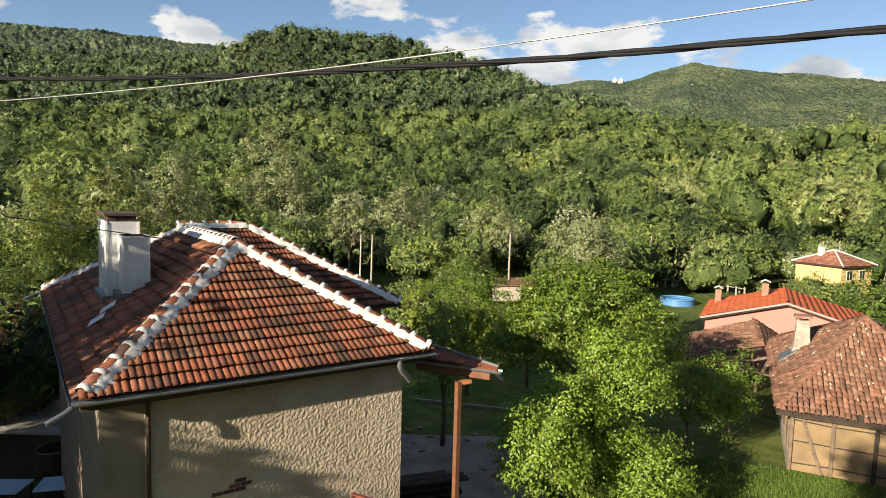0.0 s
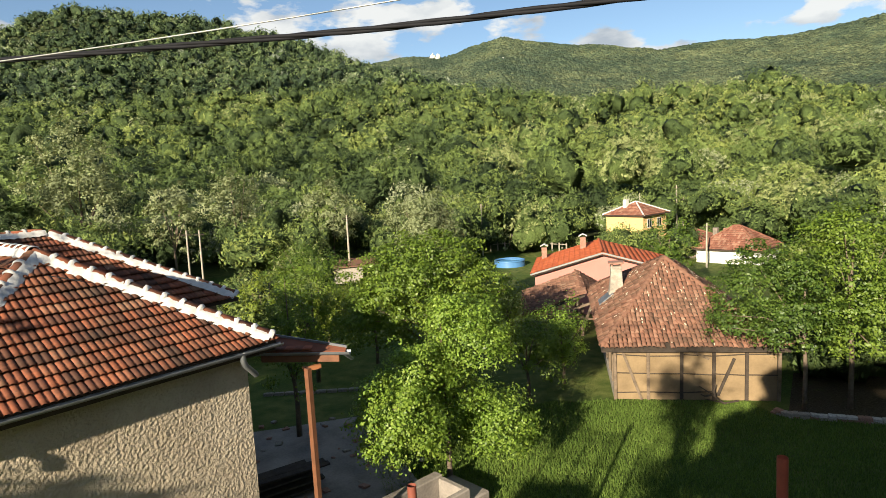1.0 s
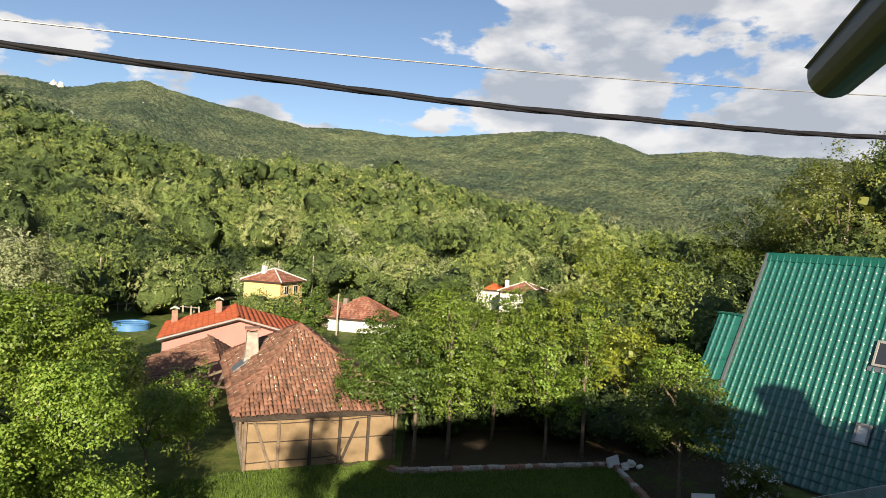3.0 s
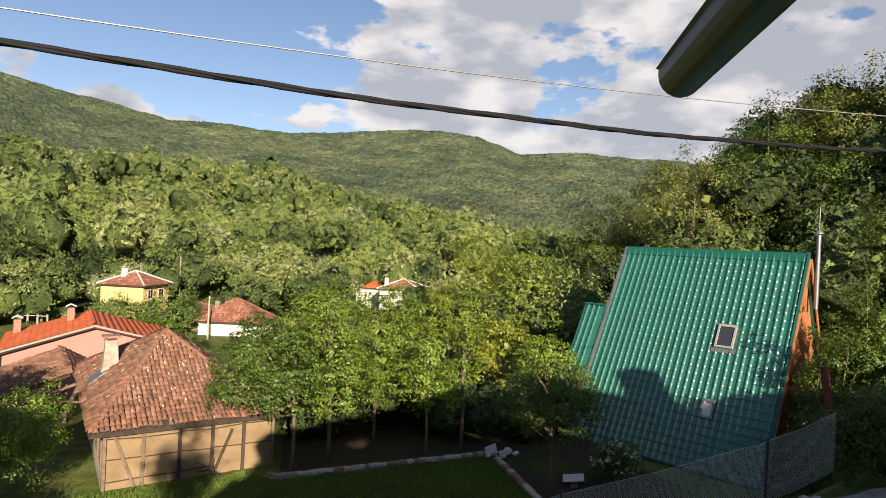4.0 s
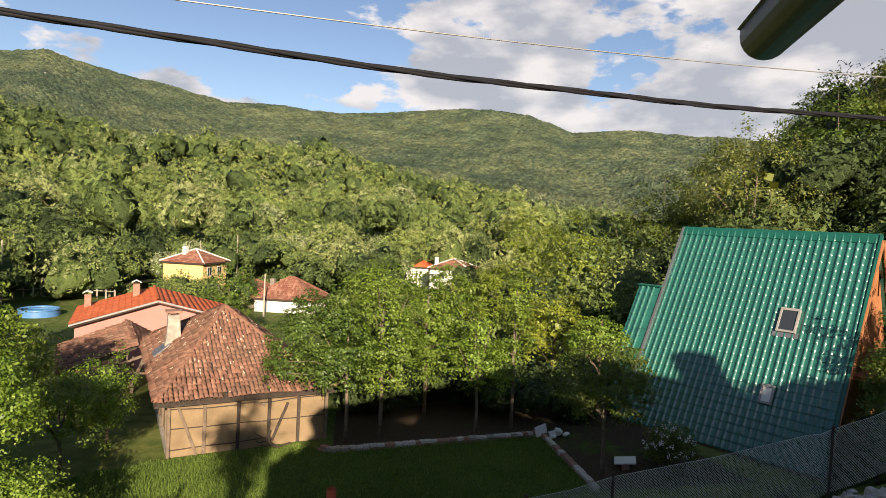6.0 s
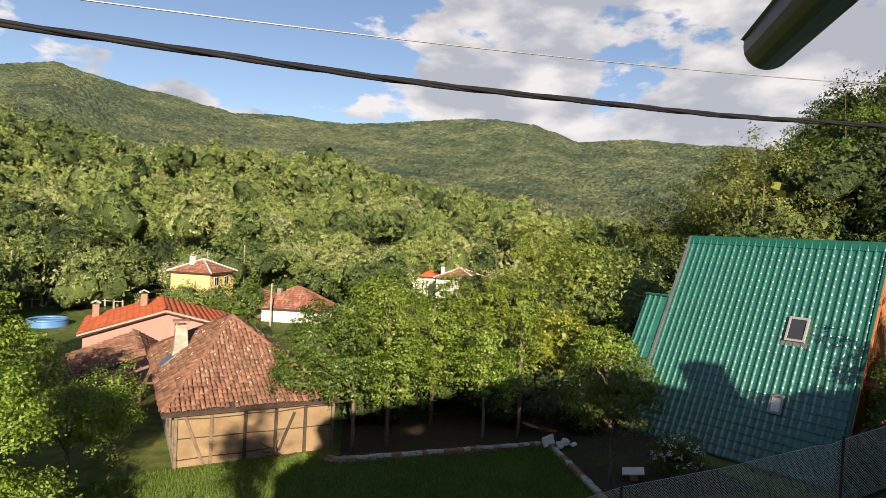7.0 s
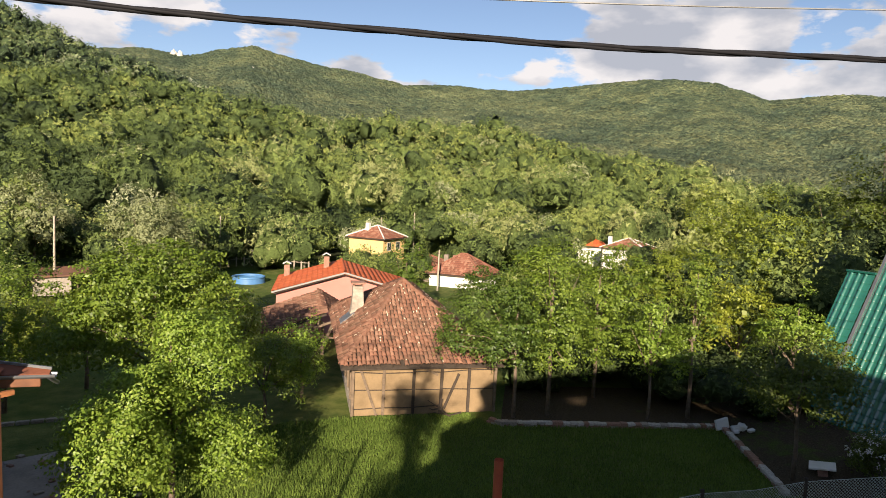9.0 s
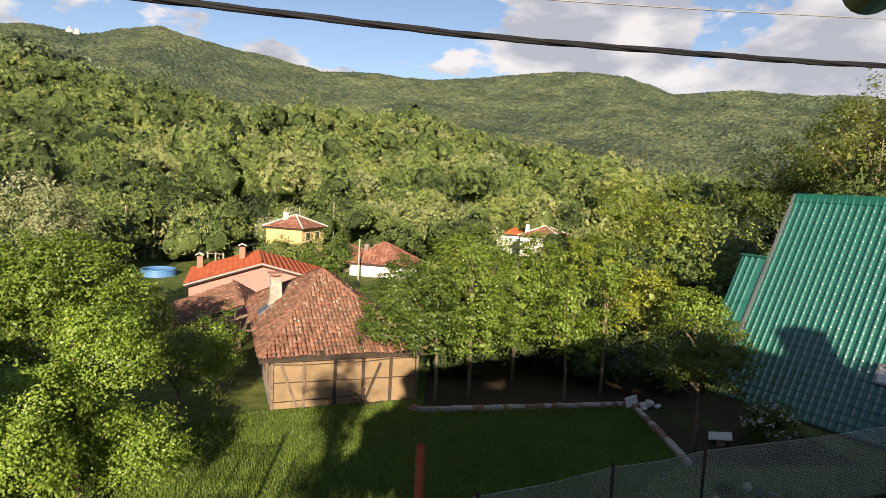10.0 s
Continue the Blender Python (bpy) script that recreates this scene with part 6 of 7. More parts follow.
FENCE = [(2.2, 7.1, 5.15), (4.54, 6.67, 5.05), (7.32, 5.99, 5.0), (10.21, 5.18, 4.9), (12.22, 4.28, 4.95), (15.9, 1.25, 5.6), (16.3, 0.8, 5.75), (18.0, -0.55, 6.3)]
fence = empty("wire_fence", pose(0, 0, 0), "sagging chain-link fence on dark posts", "fence")
qs = []
for i, ((xa, ya, za), (xb, yb, zb)) in enumerate(zip(FENCE[:-1], FENCE[1:])):
    d = math.hypot(xb - xa, yb - ya)
    hgt = 1.45
    a, b = Vector((xa, ya, za)), Vector((xb, yb, zb))
    u = (b - a)
    step = 0.062
    bm = bmesh.new()
    n = int(d / step)

    def at_(s, z):
        t = min(1, max(0, s / d))
        p = a + u * t
        return Vector((p.x, p.y, p.z - z - 0.05 * math.sin(math.pi * t)))

    for k in range(-int(hgt / step), n + 1):
        for sgn in (0, 1):
            s0, s1 = k * step, k * step + hgt
            z0, z1 = (0, hgt) if sgn else (hgt, 0)
            if s0 < 0:
                z0 = z0 + (z1 - z0) * (-s0) / hgt
                s0 = 0
            if s1 > d:
                z1 = z0 + (z1 - z0) * (d - s0) / max(1e-6, (s1 - s0))
                s1 = d
            p, q = at_(s0, z0), at_(s1, z1)
            if (q - p).length < 0.05:
                continue
            w = Vector((0, 0, 0.0026))
            o = (q - p).cross(Vector((u.y, -u.x, 0))).normalized() * 0.0042
            vs = [bm.verts.new(v) for v in (p - o, p + o, q + o, q - o)]
            bm.faces.new(vs)
    me = bpy.data.meshes.new("mesh")
    bm.to_mesh(me)
    bm.free()
    link_mesh("chain_link", me, M_galv, fence)
    tube("top_wire", [a, a.lerp(b, 0.5) - Vector((0, 0, 0.05)), b], 0.006, M_galv, fence, segs=5)
    g0 = gz(xa, ya)
    if i != 5:
        box("fence_post", (xa - 0.028, xa + 0.028, ya - 0.028, ya + 0.028, min(g0, za - 1.5) - 0.3, za + 0.08), M_wood_dark, fence, bevel=0.008)
for i in (6,):
    (xa, ya, za), (xb, yb, zb) = FENCE[i], FENCE[i + 1]
    P = np.array([[(xa + (xb - xa) * s + 0.03 * math.sin(s * 20 + z * 3), ya + (yb - ya) * s + 0.04 * math.cos(s * 13 + z * 2) + 0.06, za + (zb - za) * s - 0.03 - z) for s in np.linspace(0, 1, 16)] for z in np.linspace(0, 1.6, 8)])
    grid_mesh("shade_net", P, M_tarp, fence, "dark green shade net")

LANE = np.array([(7.0, 1.4), (10.5, 1.5), (13.6, 0.7), (16.2, -1.1), (19.0, -4.6), (22.5, -9.0), (28.0, -14.0)])
cl = np.stack([np.interp(np.linspace(0, 6, 60), range(7), LANE[:, k]) for k in (0, 1)], -1)
for k in range(3):
    cl[1:-1] = (cl[:-2] + cl[1:-1] * 2 + cl[2:]) / 4
td = np.gradient(cl, axis=0)
td /= np.linalg.norm(td, axis=1)[:, None]
P = np.zeros((60, 11, 3))
for i in range(60):
    for j in range(11):
        w_ = (j - 5) * 0.42 * (1 + 0.12 * noise.noise((i * 0.45, j * 0.9, 2.0)))
        x, y = cl[i, 0] - td[i, 1] * w_, cl[i, 1] + td[i, 0] * w_
        P[i, j] = (x, y, gz(x, y) + 0.05 + 0.03 * noise.noise((x, y, 3)))
tagged(grid_mesh("lane", P, M_gravel), "pale gravel lane climbing past the fence", "road", kind="structure")
rg = random.Random(4)
heap = empty("gravel_heap", pose(0, 0, 0), "heap of pale broken stone by the fence", "rubble", kind="stuff")
for cxh, cyh, cnt, sp in ((18.6, 5.2, 60, 1.2), (17.2, 0.2, 50, 0.9), (16.3, 5.6, 30, 0.8)):
    for i in range(cnt):
        x, y = cxh + rg.gauss(0, sp * 0.5), cyh + rg.gauss(0, sp * 0.4)
        ob = new("stone", pale_me[i % 3])
        ob.parent = heap
        s = rg.uniform(0.12, 0.32)
        ob.matrix_basis = pose(x, y, gz(x, y) + s * 0.3, rg.uniform(0, 90), rg.uniform(0, 90), rg.uniform(0, 90)) @ Matrix.Diagonal((s, s * 0.8, s * 0.6, 1))

# orange-red paint, brightened to stand in for sun that the house blocks
M_pipe = plain("orange_red_paint", (0.45, 0.1, 0.05), 0.5, vary=0.2, scale=5)
# ---- painted pipes and railing under the balcony ----
tagged(tube("red_pipe", [(7.05, 7.05, 2.0), (7.04, 7.05, 5.54), (7.04, 7.05, 5.58)], [0.08, 0.08, 0.078], M_pipe, segs=16), "orange-red painted vent pipe behind the fence", "pipe")
tagged(tube("red_post", [(24.0, -0.75, 3.6), (24.0, -0.3, 6.5)], 0.13, M_red_paint, segs=4), "leaning red painted post", "post")
rail = empty("iron_railing", pose(-0.9, 7.45, 4.55, 0, 0, -4), "red-brown painted iron railing with ring ornaments", "railing")
beam("top_rail", (-0.05, 0, 1.72), (2.35, 0, 1.2), 0.05, 0.05, M_red_paint, rail)
beam("mid_rail", (-0.05, 0, 1.5), (2.35, 0, 0.98), 0.03, 0.03, M_red_paint, rail)
beam("bottom_rail", (-0.05, 0, 0.9), (2.35, 0, 0.38), 0.03, 0.03, M_red_paint, rail)
for x in (-0.03, 1.1):
    beam("post", (x, 0, -0.6), (x, 0, 1.72 - x * 0.217), 0.05, 0.05, M_red_paint, rail)
tube("end_post", [(2.43, 0, -1), (2.43, 0, 1.54)], 0.06, M_red_paint, rail, segs=12)
for i in range(12):
    x = 0.12 + i * 0.19
    if abs(x - 1.1) < 0.06:
        continue
    z = 1.61 - x * 0.217
    tube("ring", [(x + 0.06 * math.cos(t), 0, z + 0.085 * math.sin(t)) for t in np.linspace(0, 2 * math.pi, 13)], 0.009, M_red_paint, rail, segs=5)
    beam("bar", (x, 0, 1.5 - x * 0.217), (x, 0, 0.9 - x * 0.217), 0.014, 0.014, M_red_paint, rail)

# ---- yard beside the tiled house ----
def yard_z(x, y):
    return gz(x, y) + 0.05


P = np.array([[(x, y, yard_z(x, y) + 0.02 * noise.noise((x, y, 1))) for x in np.linspace(-2.2, 3.6, 16)] for y in np.linspace(12.0, 23.0, 20)])
P[:, :, 0] += (P[:, :, 1] - 17) * -0.12
tagged(grid_mesh("yard", P, M_concrete), "grey worn concrete yard", "pavement", kind="structure")
lit = empty("yard_rubble", pose(0, 0, 0), "scattered stones and broken slabs in the yard", "rubble", kind="stuff")
rg = random.Random(91)
for i in range(110):
    x, y = rg.uniform(-2.5, 4.5), rg.uniform(12.5, 24)
    ob = new("stone", stone_me[rg.randrange(6)])
    ob.parent = lit
    k = rg.uniform(0.06, 0.3)
    ob.matrix_basis = pose(x, y, gz(x, y) + 0.06, rg.uniform(-12, 12), rg.uniform(-12, 12), rg.uniform(0, 180)) @ Matrix.Diagonal((k, k * rg.uniform(0.5, 0.9), k * 0.35, 1))
cist = empty("cistern", pose(3.0, 14.9, 1.15, 0, 0, 28), "pale concrete cistern rim beside the lawn", "cistern")
for d in ((-1.3, 1.3, -0.75, -0.58, -0.6, 0.55), (-1.3, 1.3, 0.3, 0.62, -0.6, 0.6), (1.1, 1.3, -0.58, 0.3, -0.6, 0.55), (-1.3, -1.1, -0.58, 0.3, -0.6, 0.55)):
    box("rim", d, M_concrete, cist, bevel=0.03)
box("slab", (1.32, 2.1, -0.7, 0.75, -0.5, 0.16), M_concrete, cist, bevel=0.04)
pile = empty("board_stack", pose(-0.2, 17.9, 1.0, 0, 0, 15), "dark stack of old boards in the yard", "boards")
rg = random.Random(31)
for i in range(14):
    beam("board", (-1.0 + rg.uniform(-0.2, 0.2), -0.45 + (i % 4) * 0.28, 0.1 + (i // 4) * 0.2), (1.0 + rg.uniform(-0.3, 0.3), -0.4 + (i % 4) * 0.26, 0.12 + (i // 4) * 0.2 + rg.uniform(-0.05, 0.08)), 0.24, 0.05, M_wood_dark, pile)
for k, (x, y, rz) in enumerate(((-10.75, 17.2, 14), (-12.1, 16.9, 4))):
    tb = empty("garden_table", pose(x, y, gz(x, y), 0, 0, rz), "low table with a pale blue board top", "table", "tables")
    box("tabletop", (-0.55, 0.55, -0.45, 0.45, 0.6, 0.64), M_bluetop, tb, bevel=0.008)
    for lx in (-0.48, 0.48):
        for ly in (-0.38, 0.38):
            box("leg", (lx - 0.03, lx + 0.03, ly - 0.03, ly + 0.03, -0.05, 0.6), M_wood_dark, tb)
P = np.array([[(x, y, gz(x, y) + 0.05 + 0.05 * noise.noise((x, y, 8))) for x in np.linspace(-17.5, -7.6, 18)] for y in np.linspace(12.5, 22.0, 18)])
tagged(grid_mesh("earth_yard", P, M_soil), "bare earth yard behind the tiled house", "ground", kind="structure")
drum = empty("drum", pose(-12.0, 19.0, gz(-12, 19)), "dark rusty metal barrel in the yard", "barrel")
tube("shell", [(0, 0, 0), (0, 0, 0.9)], 0.5, M_fascia, drum, segs=20)
tube("rim", [(0, 0, 0.88), (0, 0, 0.93)], 0.52, M_smooth_render, drum, segs=20)
P = np.array([[(x, y, gz(x, y) + 0.06 + 0.05 * noise.noise((x * 2, y * 2, 5))) for x in np.linspace(-19, -13.5, 12)] for y in np.linspace(22, 26, 10)])
tagged(grid_mesh("gravel_path", P, M_gravel), "pale stony path behind the house", "path", kind="structure")
kerb = empty("kerb_line", pose(0, 0, 0), "pale stone kerb along the garden path", "kerb", kind="structure")
for i in range(10):
    t = i / 9
    x, y = -0.8 + 4.0 * t, 27.0 - 1.0 * t
    ob = new("stone", stone_me[0])
    ob.parent = kerb
    ob.matrix_basis = pose(x, y, gz(x, y) + 0.06, 0, 0, -14) @ Matrix.Diagonal((0.42, 0.16, 0.14, 1))

# ---- cables overhead ----
def span(az0, dist, c, s0, s1, n=60):
    """A hanging cable: its height is a curve of the way along it; it runs on straight past both ends."""
    a = radians(az0)
    nx, ny = math.sin(a), math.cos(a)

    def h(s):
        return sum(k * s ** (4 - i) for i, k in enumerate(c))

    out = []
    for s in [s0 - 8] + list(np.linspace(s0, s1, n)) + [s1 + 8]:
        z = h(s) if s0 <= s <= s1 else (h(s0) + (h(s0) - h(s0 + 0.3)) / 0.3 * 8 if s < s0 else h(s1) + (h(s1) - h(s1 - 0.3)) / 0.3 * 8)
        out.append((nx * dist + ny * s, ny * dist - nx * s, 10 + z))
    return out


base = span(30, 4, (-0.000012, 0.000041, 0.00623, -0.001514, 0.961144), -8.7, 9.8)
cab = empty("power_cable", pose(0, 0, 0), "black twisted bundle of power cables overhead", "cable")
for k in range(3):
    pts = []
    for i, p in enumerate(base):
        t = i * 1.05 + k * 2.094
        pts.append((p[0], p[1] + 0.011 * math.cos(t), p[2] + 0.012 * math.sin(t) + 0.004 * math.sin(i * 0.7)))
    tube("strand", pts, 0.0135, M_black, cab, segs=7)
wire = tagged(tube("telephone_wire", span(28, 3, (-0.000018, -0.000042, 0.005793, 0.050094, 0.870884), -6.0, 8.1), 0.0039, M_wire, segs=6), "thin pale wire running above the cable bundle", "wire")
tagged(tube("house_wire", [(-14, 17, 10.6), (-9.5, 13.6, 9.35), (-5.9, 13.1, 9.0), (-3.4, 12.6, 8.4)], 0.012, M_black, segs=5), "thin black wire to the chimney", "wire")

# ---- poles in the valley ----
for x, y, top, r in ((-8.6, 66.0, 5.85, 0.1), (-7.4, 66.0, 5.8, 0.1), (8.8, 79.5, 5.5, 0.13), (45.9, 94.4, 3.2, 0.15), (32.0, 94.7, 4.9, 0.13), (67.2, 93.3, 5.9, 0.13), (72, 98, 3.4, 0.12), (91.3, 92.5, 4.9, 0.16), (51.9, 66.0, 2.1, 0.11), (103, 70.7, 8.0, 0.15)):
    z0 = gz(x, y)
    p = empty("utility_pole", pose(x, y, z0), "weathered wooden utility pole", "pole", "utility poles")
    tube("shaft", [(0, 0, -0.5), (0, 0, (top - z0) * 0.5), (0.05, 0, top - z0)], [r * 1.2, r, r * 0.8], M_pole, p, segs=10)
    box("crossarm", (-0.5, 0.5, -0.05, 0.05, top - z0 - 0.5, top - z0 - 0.4), M_wood_dark, p)

# pool and its fenced meadow
pool = empty("round_pool", pose(31.7, 82.1, gz(31.7, 82.1)), "round blue paddling pool on the grass", "pool")
tube("ring", [(0, 0, -0.1), (0, 0, 0.75)], [2.2, 2.15], M_plastic, pool, segs=32)
tube("collar", [(2.1 * math.cos(t), 2.1 * math.sin(t), 0.78) for t in np.linspace(0, 2 * math.pi, 33)], 0.13, M_plastic, pool, segs=6)
tube("water", [(0, 0, 0.55), (0, 0, 0.62)], [2.1, 0.02], M_water, pool, segs=32)
mf = empty("meadow_fence", pose(0, 0, 0), "pale post fence round the meadow", "fence")
for (xa, ya), (xb, yb) in (((31, 99), (40, 99)), ((40, 99), (44.5, 90)), ((31, 99), (27, 90))):
    for i in range(8):
        x, y = xa + (xb - xa) * i / 7, ya + (yb - ya) * i / 7
        box("post", (x - 0.09, x + 0.09, y - 0.09, y + 0.09, gz(x, y) - 0.2, gz(x, y) + 1.5), M_pole, mf)
    za, zb = gz(xa, ya), gz(xb, yb)
    beam("rail", (xa, ya, za + 1.2), (xb, yb, zb + 1.2), 0.06, 0.1, M_pole, mf)
kiosk = empty("garden_shelter", pose(42.5, 101, gz(42.5, 101), 0, 0, 20), "pale flat-roofed garden shelter", "shelter")
box("roof", (-3.2, 3.2, -1.5, 1.5, 2.3, 2.5), M_concrete, kiosk)
for x in (-3, -1, 1, 3):
    box("post", (x - 0.12, x + 0.12, -1.4, -1.16, -0.3, 2.3), M_white, kiosk)
box("back_wall", (-3.1, 3.1, 1.2, 1.4, -0.3, 2.3), M_smooth_render, kiosk)

# ---- pale rocks and a clearing on the hills ----
rg = random.Random(77)
for az, r, el, s in ((21.3, 1700, 9.3, 16), (21.7, 1690, 8.9, 11), (21.0, 1705, 8.7, 8), (14.9, 2150, 10.2, 14), (15.4, 2140, 10.3, 10)):
    a = radians(az)
    x, y = r * math.sin(a), r * math.cos(a)
    bm = bmesh.new()
    bmesh.ops.create_icosphere(bm, subdivisions=3, radius=1.0)
    for v in bm.verts:
        k = 1 + 0.45 * noise.noise(v.co * 1.6 + Vector((az, 0, 0))) + 0.2 * noise.noise(v.co * 4)
        v.co = Vector((v.co.x * s * 0.7, v.co.y * s * 0.6, v.co.z * s * 1.1)) * k
    ob = part("rock_outcrop", bm, M_rock)
    ob.location = (x, y, 10 + math.hypot(x, y) * math.tan(radians(el)))
    tagged(ob, "pale limestone crag among the trees", "rock", "crags")


# ---- planting ----
SPECIES = {
    "pear": (M_leaf_pear, "bright green pear tree on the lawn"),
    "mid": (M_leaf_mid, "leafy green garden tree"),
    "dark": (M_leaf_dark, "dark green broadleaf tree, shade put into its leaf colour"),
    "pale": (M_leaf_pale, "pale silvery green willow tree"),
    "olive": (M_leaf_olive, "olive green tree with a thin crown"),
    "plum": (M_leaf_plum, "dark green tree on the bank"),
    "fruit": (M_leaf_fruit, "leafy green tree in the garden"),
    "garden": (M_leaf_garden, "leafy green tree in the garden"),
    "copper": (M_leaf_copper, "reddish brown leaved bush behind the house"),
    "gold": (M_leaf_gold, "yellow-green tree"),
}
for i, (x, y, leaf, kind, q, label, lobes) in enumerate(LOBED):
    z0 = gz(x, y)
    B = np.array(lobes)
    rad = B[:, 3].mean()
    n = int(q * (B[:, 3] * B[:, 4]).sum() * (40.0, 24.0, 15.0)[min(i, 2)] / (leaf * leaf) / 56)
    tree("tree", x, y, z0, 0, [(a - x, b - y, c - z0, r * 1.12, h * 1.12) for a, b, c, r, h in lobes], SPECIES[kind][0], label, clumps=n, per=56, leaf=leaf, clump_r=0.28, trunk=0.045 + 0.006 * (B[:, 2].max() - z0), seed=400 + i, group="trees", limbs=7, core=60, droop=0.5, soft=0.4)

for i, (x, y, top, rad, bare, kind, q) in enumerate(NEAR):
    z0 = gz(x, y)
    h = max(1.5, top - z0)
    lo = h * bare
    hh = (h - lo) / 2
    rg = random.Random(100 + i)
    blobs = [(0, 0, lo + hh, rad * 0.78, hh * 0.97)]
    for k in range(5):
        a = rg.uniform(0, 6.28)
        s = rg.uniform(0.42, 0.6)
        blobs.append((math.cos(a) * rad * 0.5, math.sin(a) * rad * 0.5, lo + hh * rg.uniform(0.5, 1.3), rad * s, hh * s))
    r = math.hypot(x, y)
    leaf = max(0.09, 0.0036 * r)
    area = rad * hh * 2 * 3.1
    per = 46
    n = int(q * area * 2.1 / (leaf * leaf) / per)
    mat, label = SPECIES[kind]
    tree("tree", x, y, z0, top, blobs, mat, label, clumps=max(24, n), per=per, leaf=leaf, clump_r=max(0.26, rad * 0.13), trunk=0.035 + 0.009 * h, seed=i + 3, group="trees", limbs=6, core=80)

# tall trees to the west, out of view, added to shade roof, yard and barn
for k, (x, y, mid, r, hz) in enumerate(((-13.6, 4.3, 8.3, 3.1, 3.8), (-17.0, 7.2, 8.4, 3.6, 4.4), (-12.4, 1.4, 6.8, 1.7, 2.4), (-21.5, 6.5, 6.0, 3.6, 4.0), (-5.6, -3.3, 9.2, 0.95, 3.0), (-22.5, -1.0, 5.5, 3.6, 4.5), (-18.5, 3.2, 4.6, 2.6, 3.6), (-20.5, 13.0, 4.5, 4.0, 4.4), (-16.6, 10.4, 4.0, 2.5, 3.5), (-14.5, 7.8, 7.9, 2.4, 2.8))):
    tree("tree", x, y, gz(x, y), 1, [(0, 0, mid, r * 0.85, hz), (0.7, 0.5, mid - hz * 0.4, r * 0.6, hz * 0.5), (-0.8, 0, mid + hz * 0.4, r * 0.6, hz * 0.5)], M_leaf_dark, "tall unseen tree added to cast shade", clumps=int((22 if r > 1.3 else 12) * r * hz), per=34, leaf=0.3, clump_r=0.6, trunk=0.2, seed=77 + k, group="trees")


def keep(x, y):
    r = np.hypot(x, y)
    az = np.degrees(np.arctan2(x, y))
    ok = np.ones(len(x), bool)
    ok &= ~((az > 35.5) & (az < 45) & (r > 40) & (r < 87))
    ok &= ~((az > 17.5) & (az < 30) & (r > 52) & (r < 101))
    ok &= ~((az > 28) & (az < 37) & (r > 62) & (r < 113))
    ok &= ~((az > 50.5) & (az < 59.5) & (r > 80) & (r < 128))
    ok &= ~((az > 5) & (az < 45.5) & (r < 47))
    ok &= ~((az > -12) & (az < -4.5) & (r > 40) & (r < 96))
    ok &= ~((az > 3) & (az < 9.5) & (r > 42) & (r < 84))
    for hx, hy, hr in ((23, 40, 8), (57, 88, 8), (59, 68, 8), (94, 66, 9), (13, 99, 5), (32, 82, 6), (42, 101, 5), (97, 75, 6), (31, 4, 10)):
        ok &= np.hypot(x - hx, y - hy) > hr
    return ok


def planting(name, r0, r1, a0, a1, n, rad, hgt, lobes, per, leaf, label, seed, tint0=0.5, spread=0.22, avoid=True, mat=M_forest):
    rl = np.random.default_rng(seed)
    x, y = scatter(rl, r0, r1, a0, a1, n)
    if avoid:
        k = keep(x, y)
        x, y = x[k], y[k]
    else:
        k = np.hypot(x - 30, y - 4.5) > 6.5
        x, y = x[k], y[k]
    k = np.min(np.hypot(x[:, None] - cl[None, :, 0], y[:, None] - cl[None, :, 1]), 1) > 1.7 + rad * 1.2
    x, y = x[k], y[k]
    m = len(x)
    R = rad * rl.uniform(0.6, 1.4, m)
    H = np.maximum(hgt * rl.uniform(0.65, 1.3, m), R * 1.5)
    tint = np.clip(tint0 + 0.3 * patchy(x, y, 18, seed) + rl.normal(0, spread, m), 0, 0.93)
    return forest(name, x, y, R, H, tint, lobes, per, leaf, mat, label, rl, level=2)


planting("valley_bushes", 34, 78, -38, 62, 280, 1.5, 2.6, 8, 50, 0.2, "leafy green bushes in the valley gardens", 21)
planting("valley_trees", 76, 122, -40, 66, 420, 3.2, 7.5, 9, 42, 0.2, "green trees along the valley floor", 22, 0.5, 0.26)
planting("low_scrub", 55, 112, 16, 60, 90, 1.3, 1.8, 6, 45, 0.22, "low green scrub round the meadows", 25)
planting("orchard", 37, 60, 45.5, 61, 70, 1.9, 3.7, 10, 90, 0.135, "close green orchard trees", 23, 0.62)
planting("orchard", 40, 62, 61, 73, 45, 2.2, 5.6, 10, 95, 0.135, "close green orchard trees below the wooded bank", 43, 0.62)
# woods out of view on the added rise, casting shade on the bank
planting("south_woods", 44, 84, 104, 138, 120, 3.6, 9.5, 8, 20, 0.3, "unseen woods added to shade the east bank", 44, 0.25, 0.2)
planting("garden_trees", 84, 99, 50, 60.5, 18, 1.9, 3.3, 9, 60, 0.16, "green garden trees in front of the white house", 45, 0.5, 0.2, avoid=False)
# low tint: the bank's shade is put into the leaf colour
planting("east_woods", 46, 130, 66, 118, 420, 3.4, 8.5, 10, 46, 0.165, "dense woods on the steep bank, green darkened for shade", 24, 0.24, 0.22)
# lowered tint carries some of the shade below the orchard trees
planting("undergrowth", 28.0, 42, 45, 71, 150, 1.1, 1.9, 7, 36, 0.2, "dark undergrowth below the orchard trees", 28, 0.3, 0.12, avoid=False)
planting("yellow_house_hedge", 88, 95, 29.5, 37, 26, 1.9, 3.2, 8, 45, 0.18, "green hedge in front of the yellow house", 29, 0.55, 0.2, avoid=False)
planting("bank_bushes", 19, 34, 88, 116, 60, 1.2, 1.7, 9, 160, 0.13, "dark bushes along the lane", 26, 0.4)
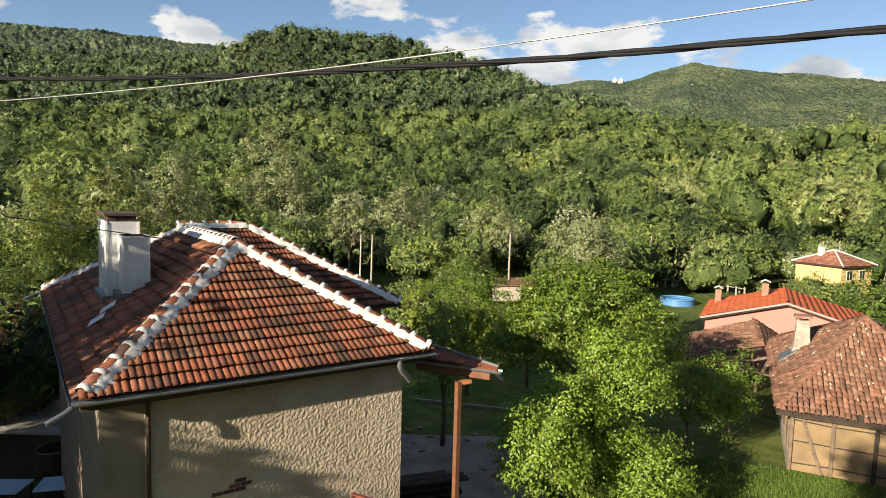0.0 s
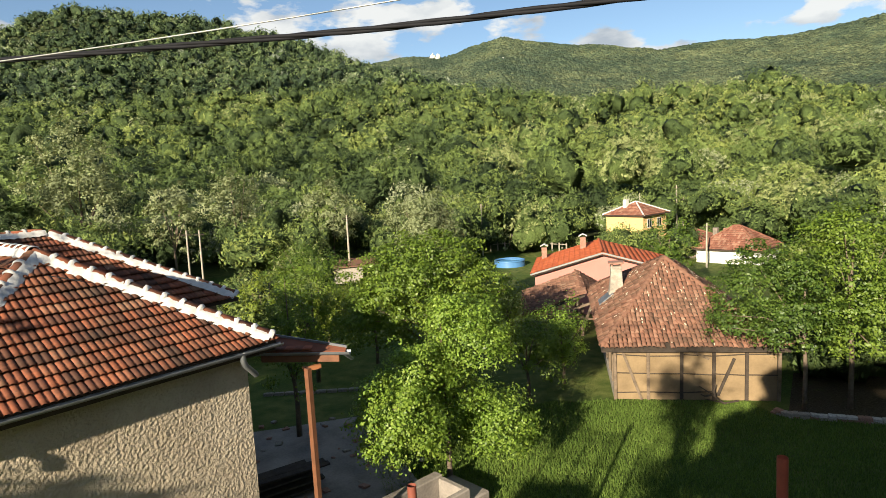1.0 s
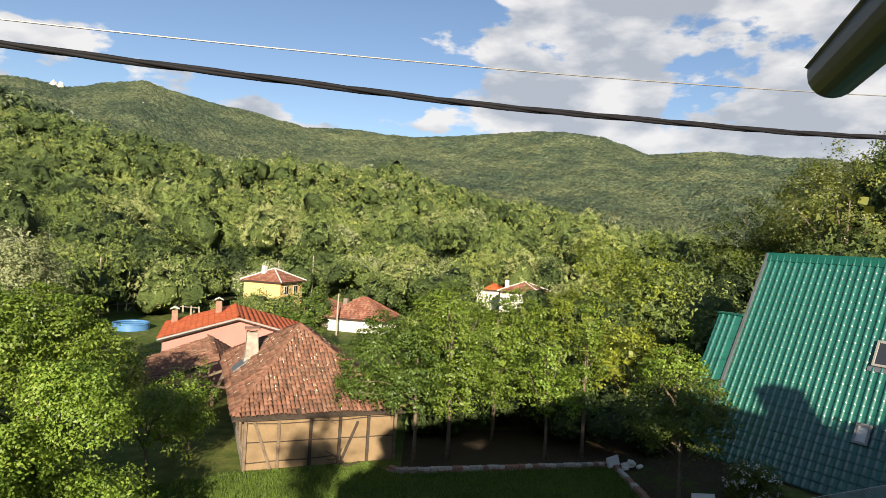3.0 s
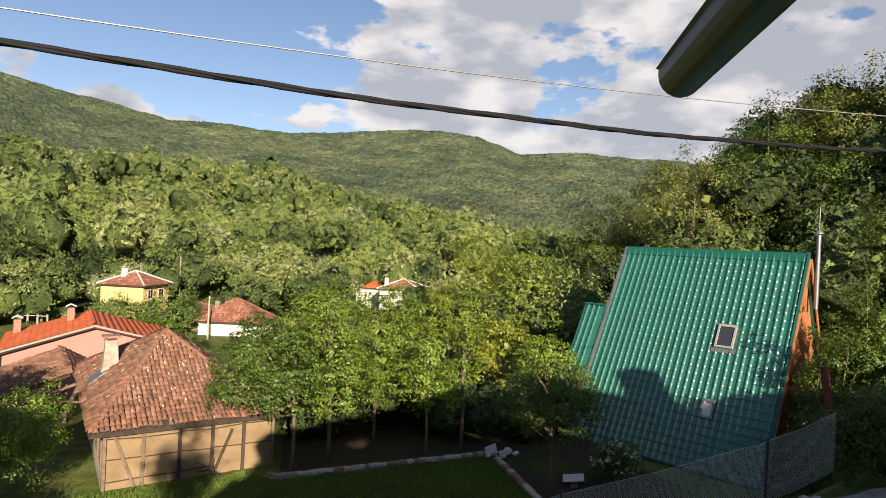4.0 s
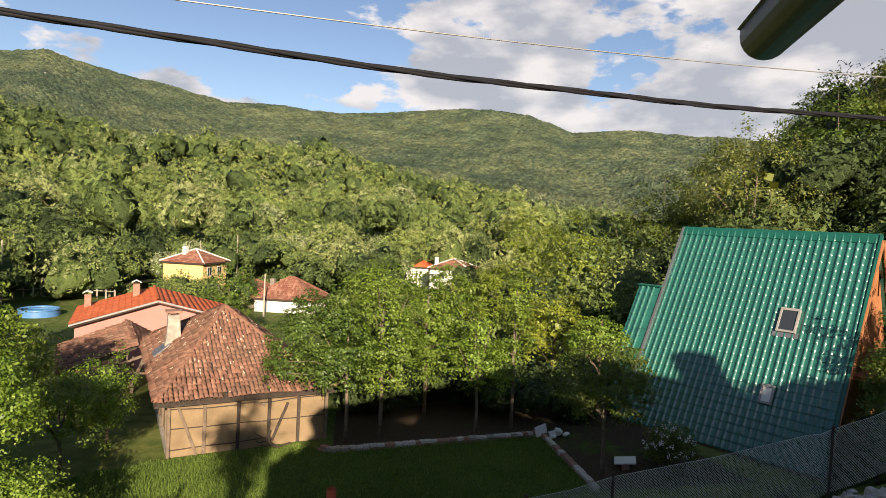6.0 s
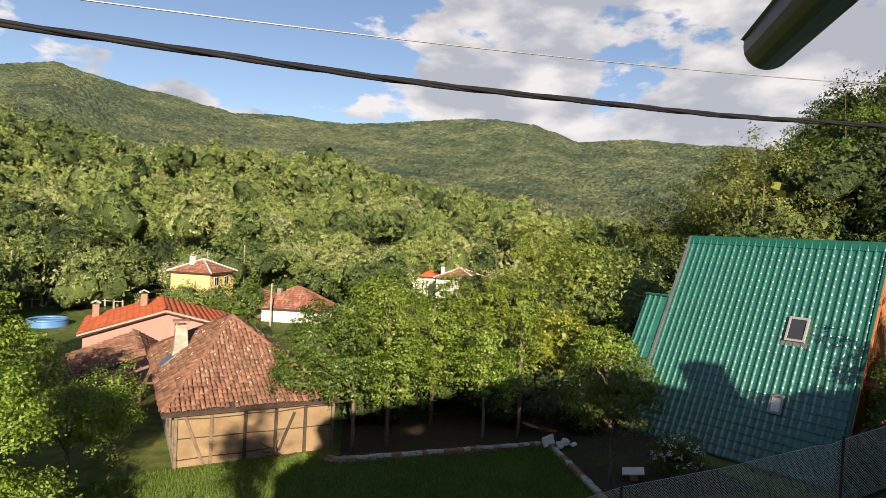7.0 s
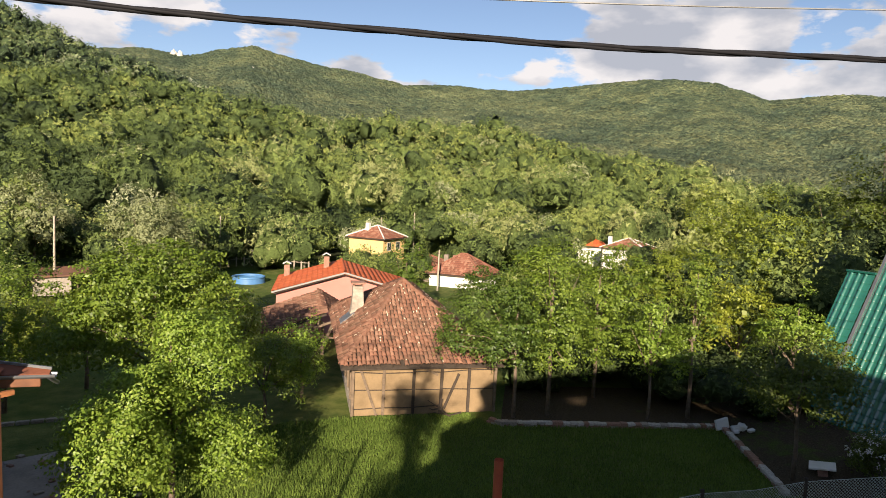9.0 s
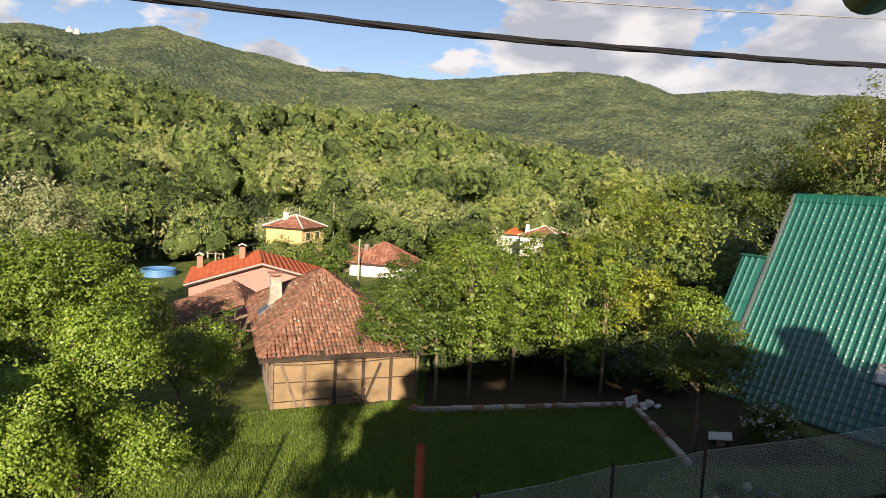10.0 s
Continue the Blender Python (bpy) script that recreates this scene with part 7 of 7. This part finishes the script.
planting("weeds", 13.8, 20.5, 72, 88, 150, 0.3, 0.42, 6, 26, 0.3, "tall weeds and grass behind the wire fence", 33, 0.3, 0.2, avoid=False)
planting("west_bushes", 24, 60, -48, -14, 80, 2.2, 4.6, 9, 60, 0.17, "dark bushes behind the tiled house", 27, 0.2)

# scrub and pale willows along the stream
rl = np.random.default_rng(31)
x, y = scatter(rl, 100, 130, -36, 64, 60)
k = keep(x, y)
x, y = x[k], y[k]
forest("willows", x, y, 3.6 * rl.uniform(0.7, 1.3, len(x)), 9 * rl.uniform(0.7, 1.2, len(x)), np.full(len(x), 1.0), 9, 60, 0.17, M_forest, "pale grey-green willows along the stream", rl, level=2)

# hedge where the fence ends, and the sunlit bush behind it
for k, (x, y, mat, label, lobes) in enumerate(((19.6, -0.9, M_leaf_dark, "dark clipped hedge at the end of the wire fence", ((0, 0, 5.1, 0.8, 0.9), (0.3, -0.7, 5.5, 0.8, 1.0), (-0.3, 0.4, 4.7, 0.6, 0.7))), (20.8, -2.2, M_leaf_plum, "dark hedge bush beside the lane", ((0, 0, 5.5, 0.9, 1.2), (0.5, -0.7, 5.2, 0.8, 0.9), (-0.2, 0.5, 4.9, 0.8, 0.9))), (24.0, -3.9, M_leaf_gold, "yellow-green bush beside the lane", ((0, 0, 5.4, 1.1, 0.9), (0.6, 0.5, 5.5, 0.9, 0.7), (0.3, -0.9, 5.2, 1.0, 0.9))))):
    z0 = gz(x, y)
    tree("bush", x, y, z0, 0, [(a, b, max(0.5, c - z0), r, h) for a, b, c, r, h in lobes], mat, label, clumps=210, per=50, leaf=0.085, clump_r=0.26, trunk=0.04, seed=600 + k, group="lane bushes", limbs=5, soft=0.5)

# white-flowered bush
elder = tree("elder_bush", 23.9, 6.15, gz(23.9, 6.15), 3, [(0, 0, 0.9, 0.9, 0.9), (0.5, 0.5, 0.7, 0.7, 0.7)], M_leaf_dark, "dark bush with white flower heads", clumps=80, per=40, leaf=0.1, clump_r=0.25, trunk=0.03, seed=5, limbs=4)
rl = np.random.default_rng(15)
d = unit_rand(rl, 46)
d[:, 2] = np.abs(d[:, 2])
d[:, 0] = -np.abs(d[:, 0])
p = (d * (1.02, 1.02, 0.95) + (0.1, 0.1, 0.9))[:, None] + rl.normal(0, 0.045, (46, 9, 3))
q, face = leaf_quads(p.reshape(-1, 3), np.repeat(d, 9, 0), 0.05, rl, aspect=0.9)
tagged(quads_mesh("flower_heads", q, 4, M_white, elder, "small white flower heads", face=face), "small white flower heads", kind="stuff")

# mown grass
rl = np.random.default_rng(8)
n = 230000
gx, gy = rl.uniform(2.5, 25, n), rl.uniform(8, 21.5, n)
q1 = 0.424 * gx + 0.906 * gy - 7.63
inside_lawn = (q1 > 1) & ((gy - 16.95) * (24.25 - 16.8) - (gx - 16.8) * (11.8 - 16.95) < 0) & ((gx - 24.25) * (7.7 - 11.8) - (gy - 11.8) * (20.4 - 24.25) > 0) | ((gx < 16.5) & (gy < 21) & (q1 > 1) & ((gx - 11.85) * 0.435 + (gy - 20.75) * 0.9 < 0.1))
gx, gy = gx[inside_lawn], gy[inside_lawn]
n = len(gx)
g0 = ground_z(gx, gy)
a = rl.uniform(0, 6.28, n)
hgt = rl.uniform(0.06, 0.15, n)
wd = rl.uniform(0.01, 0.024, n)
p = np.stack([gx, gy, g0 - 0.01], -1)
side = np.stack([np.cos(a), np.sin(a), 0 * a], -1) * wd[:, None]
tip = p + np.stack([rl.normal(0, 0.03, n), rl.normal(0, 0.03, n), hgt], -1)
M_grass = leaf_material("grass_blade", (0.055, 0.09, 0.02), (0.105, 0.165, 0.032), (0.18, 0.25, 0.055), 0.2, 0.9)
M_grass.node_tree.nodes["Principled BSDF"].inputs["Specular IOR Level"].default_value = 0.08
tagged(quads_mesh("grass", np.stack([p - side, p + side, tip], 1), 3, M_grass), "short mown green lawn grass", "grass", kind="stuff")
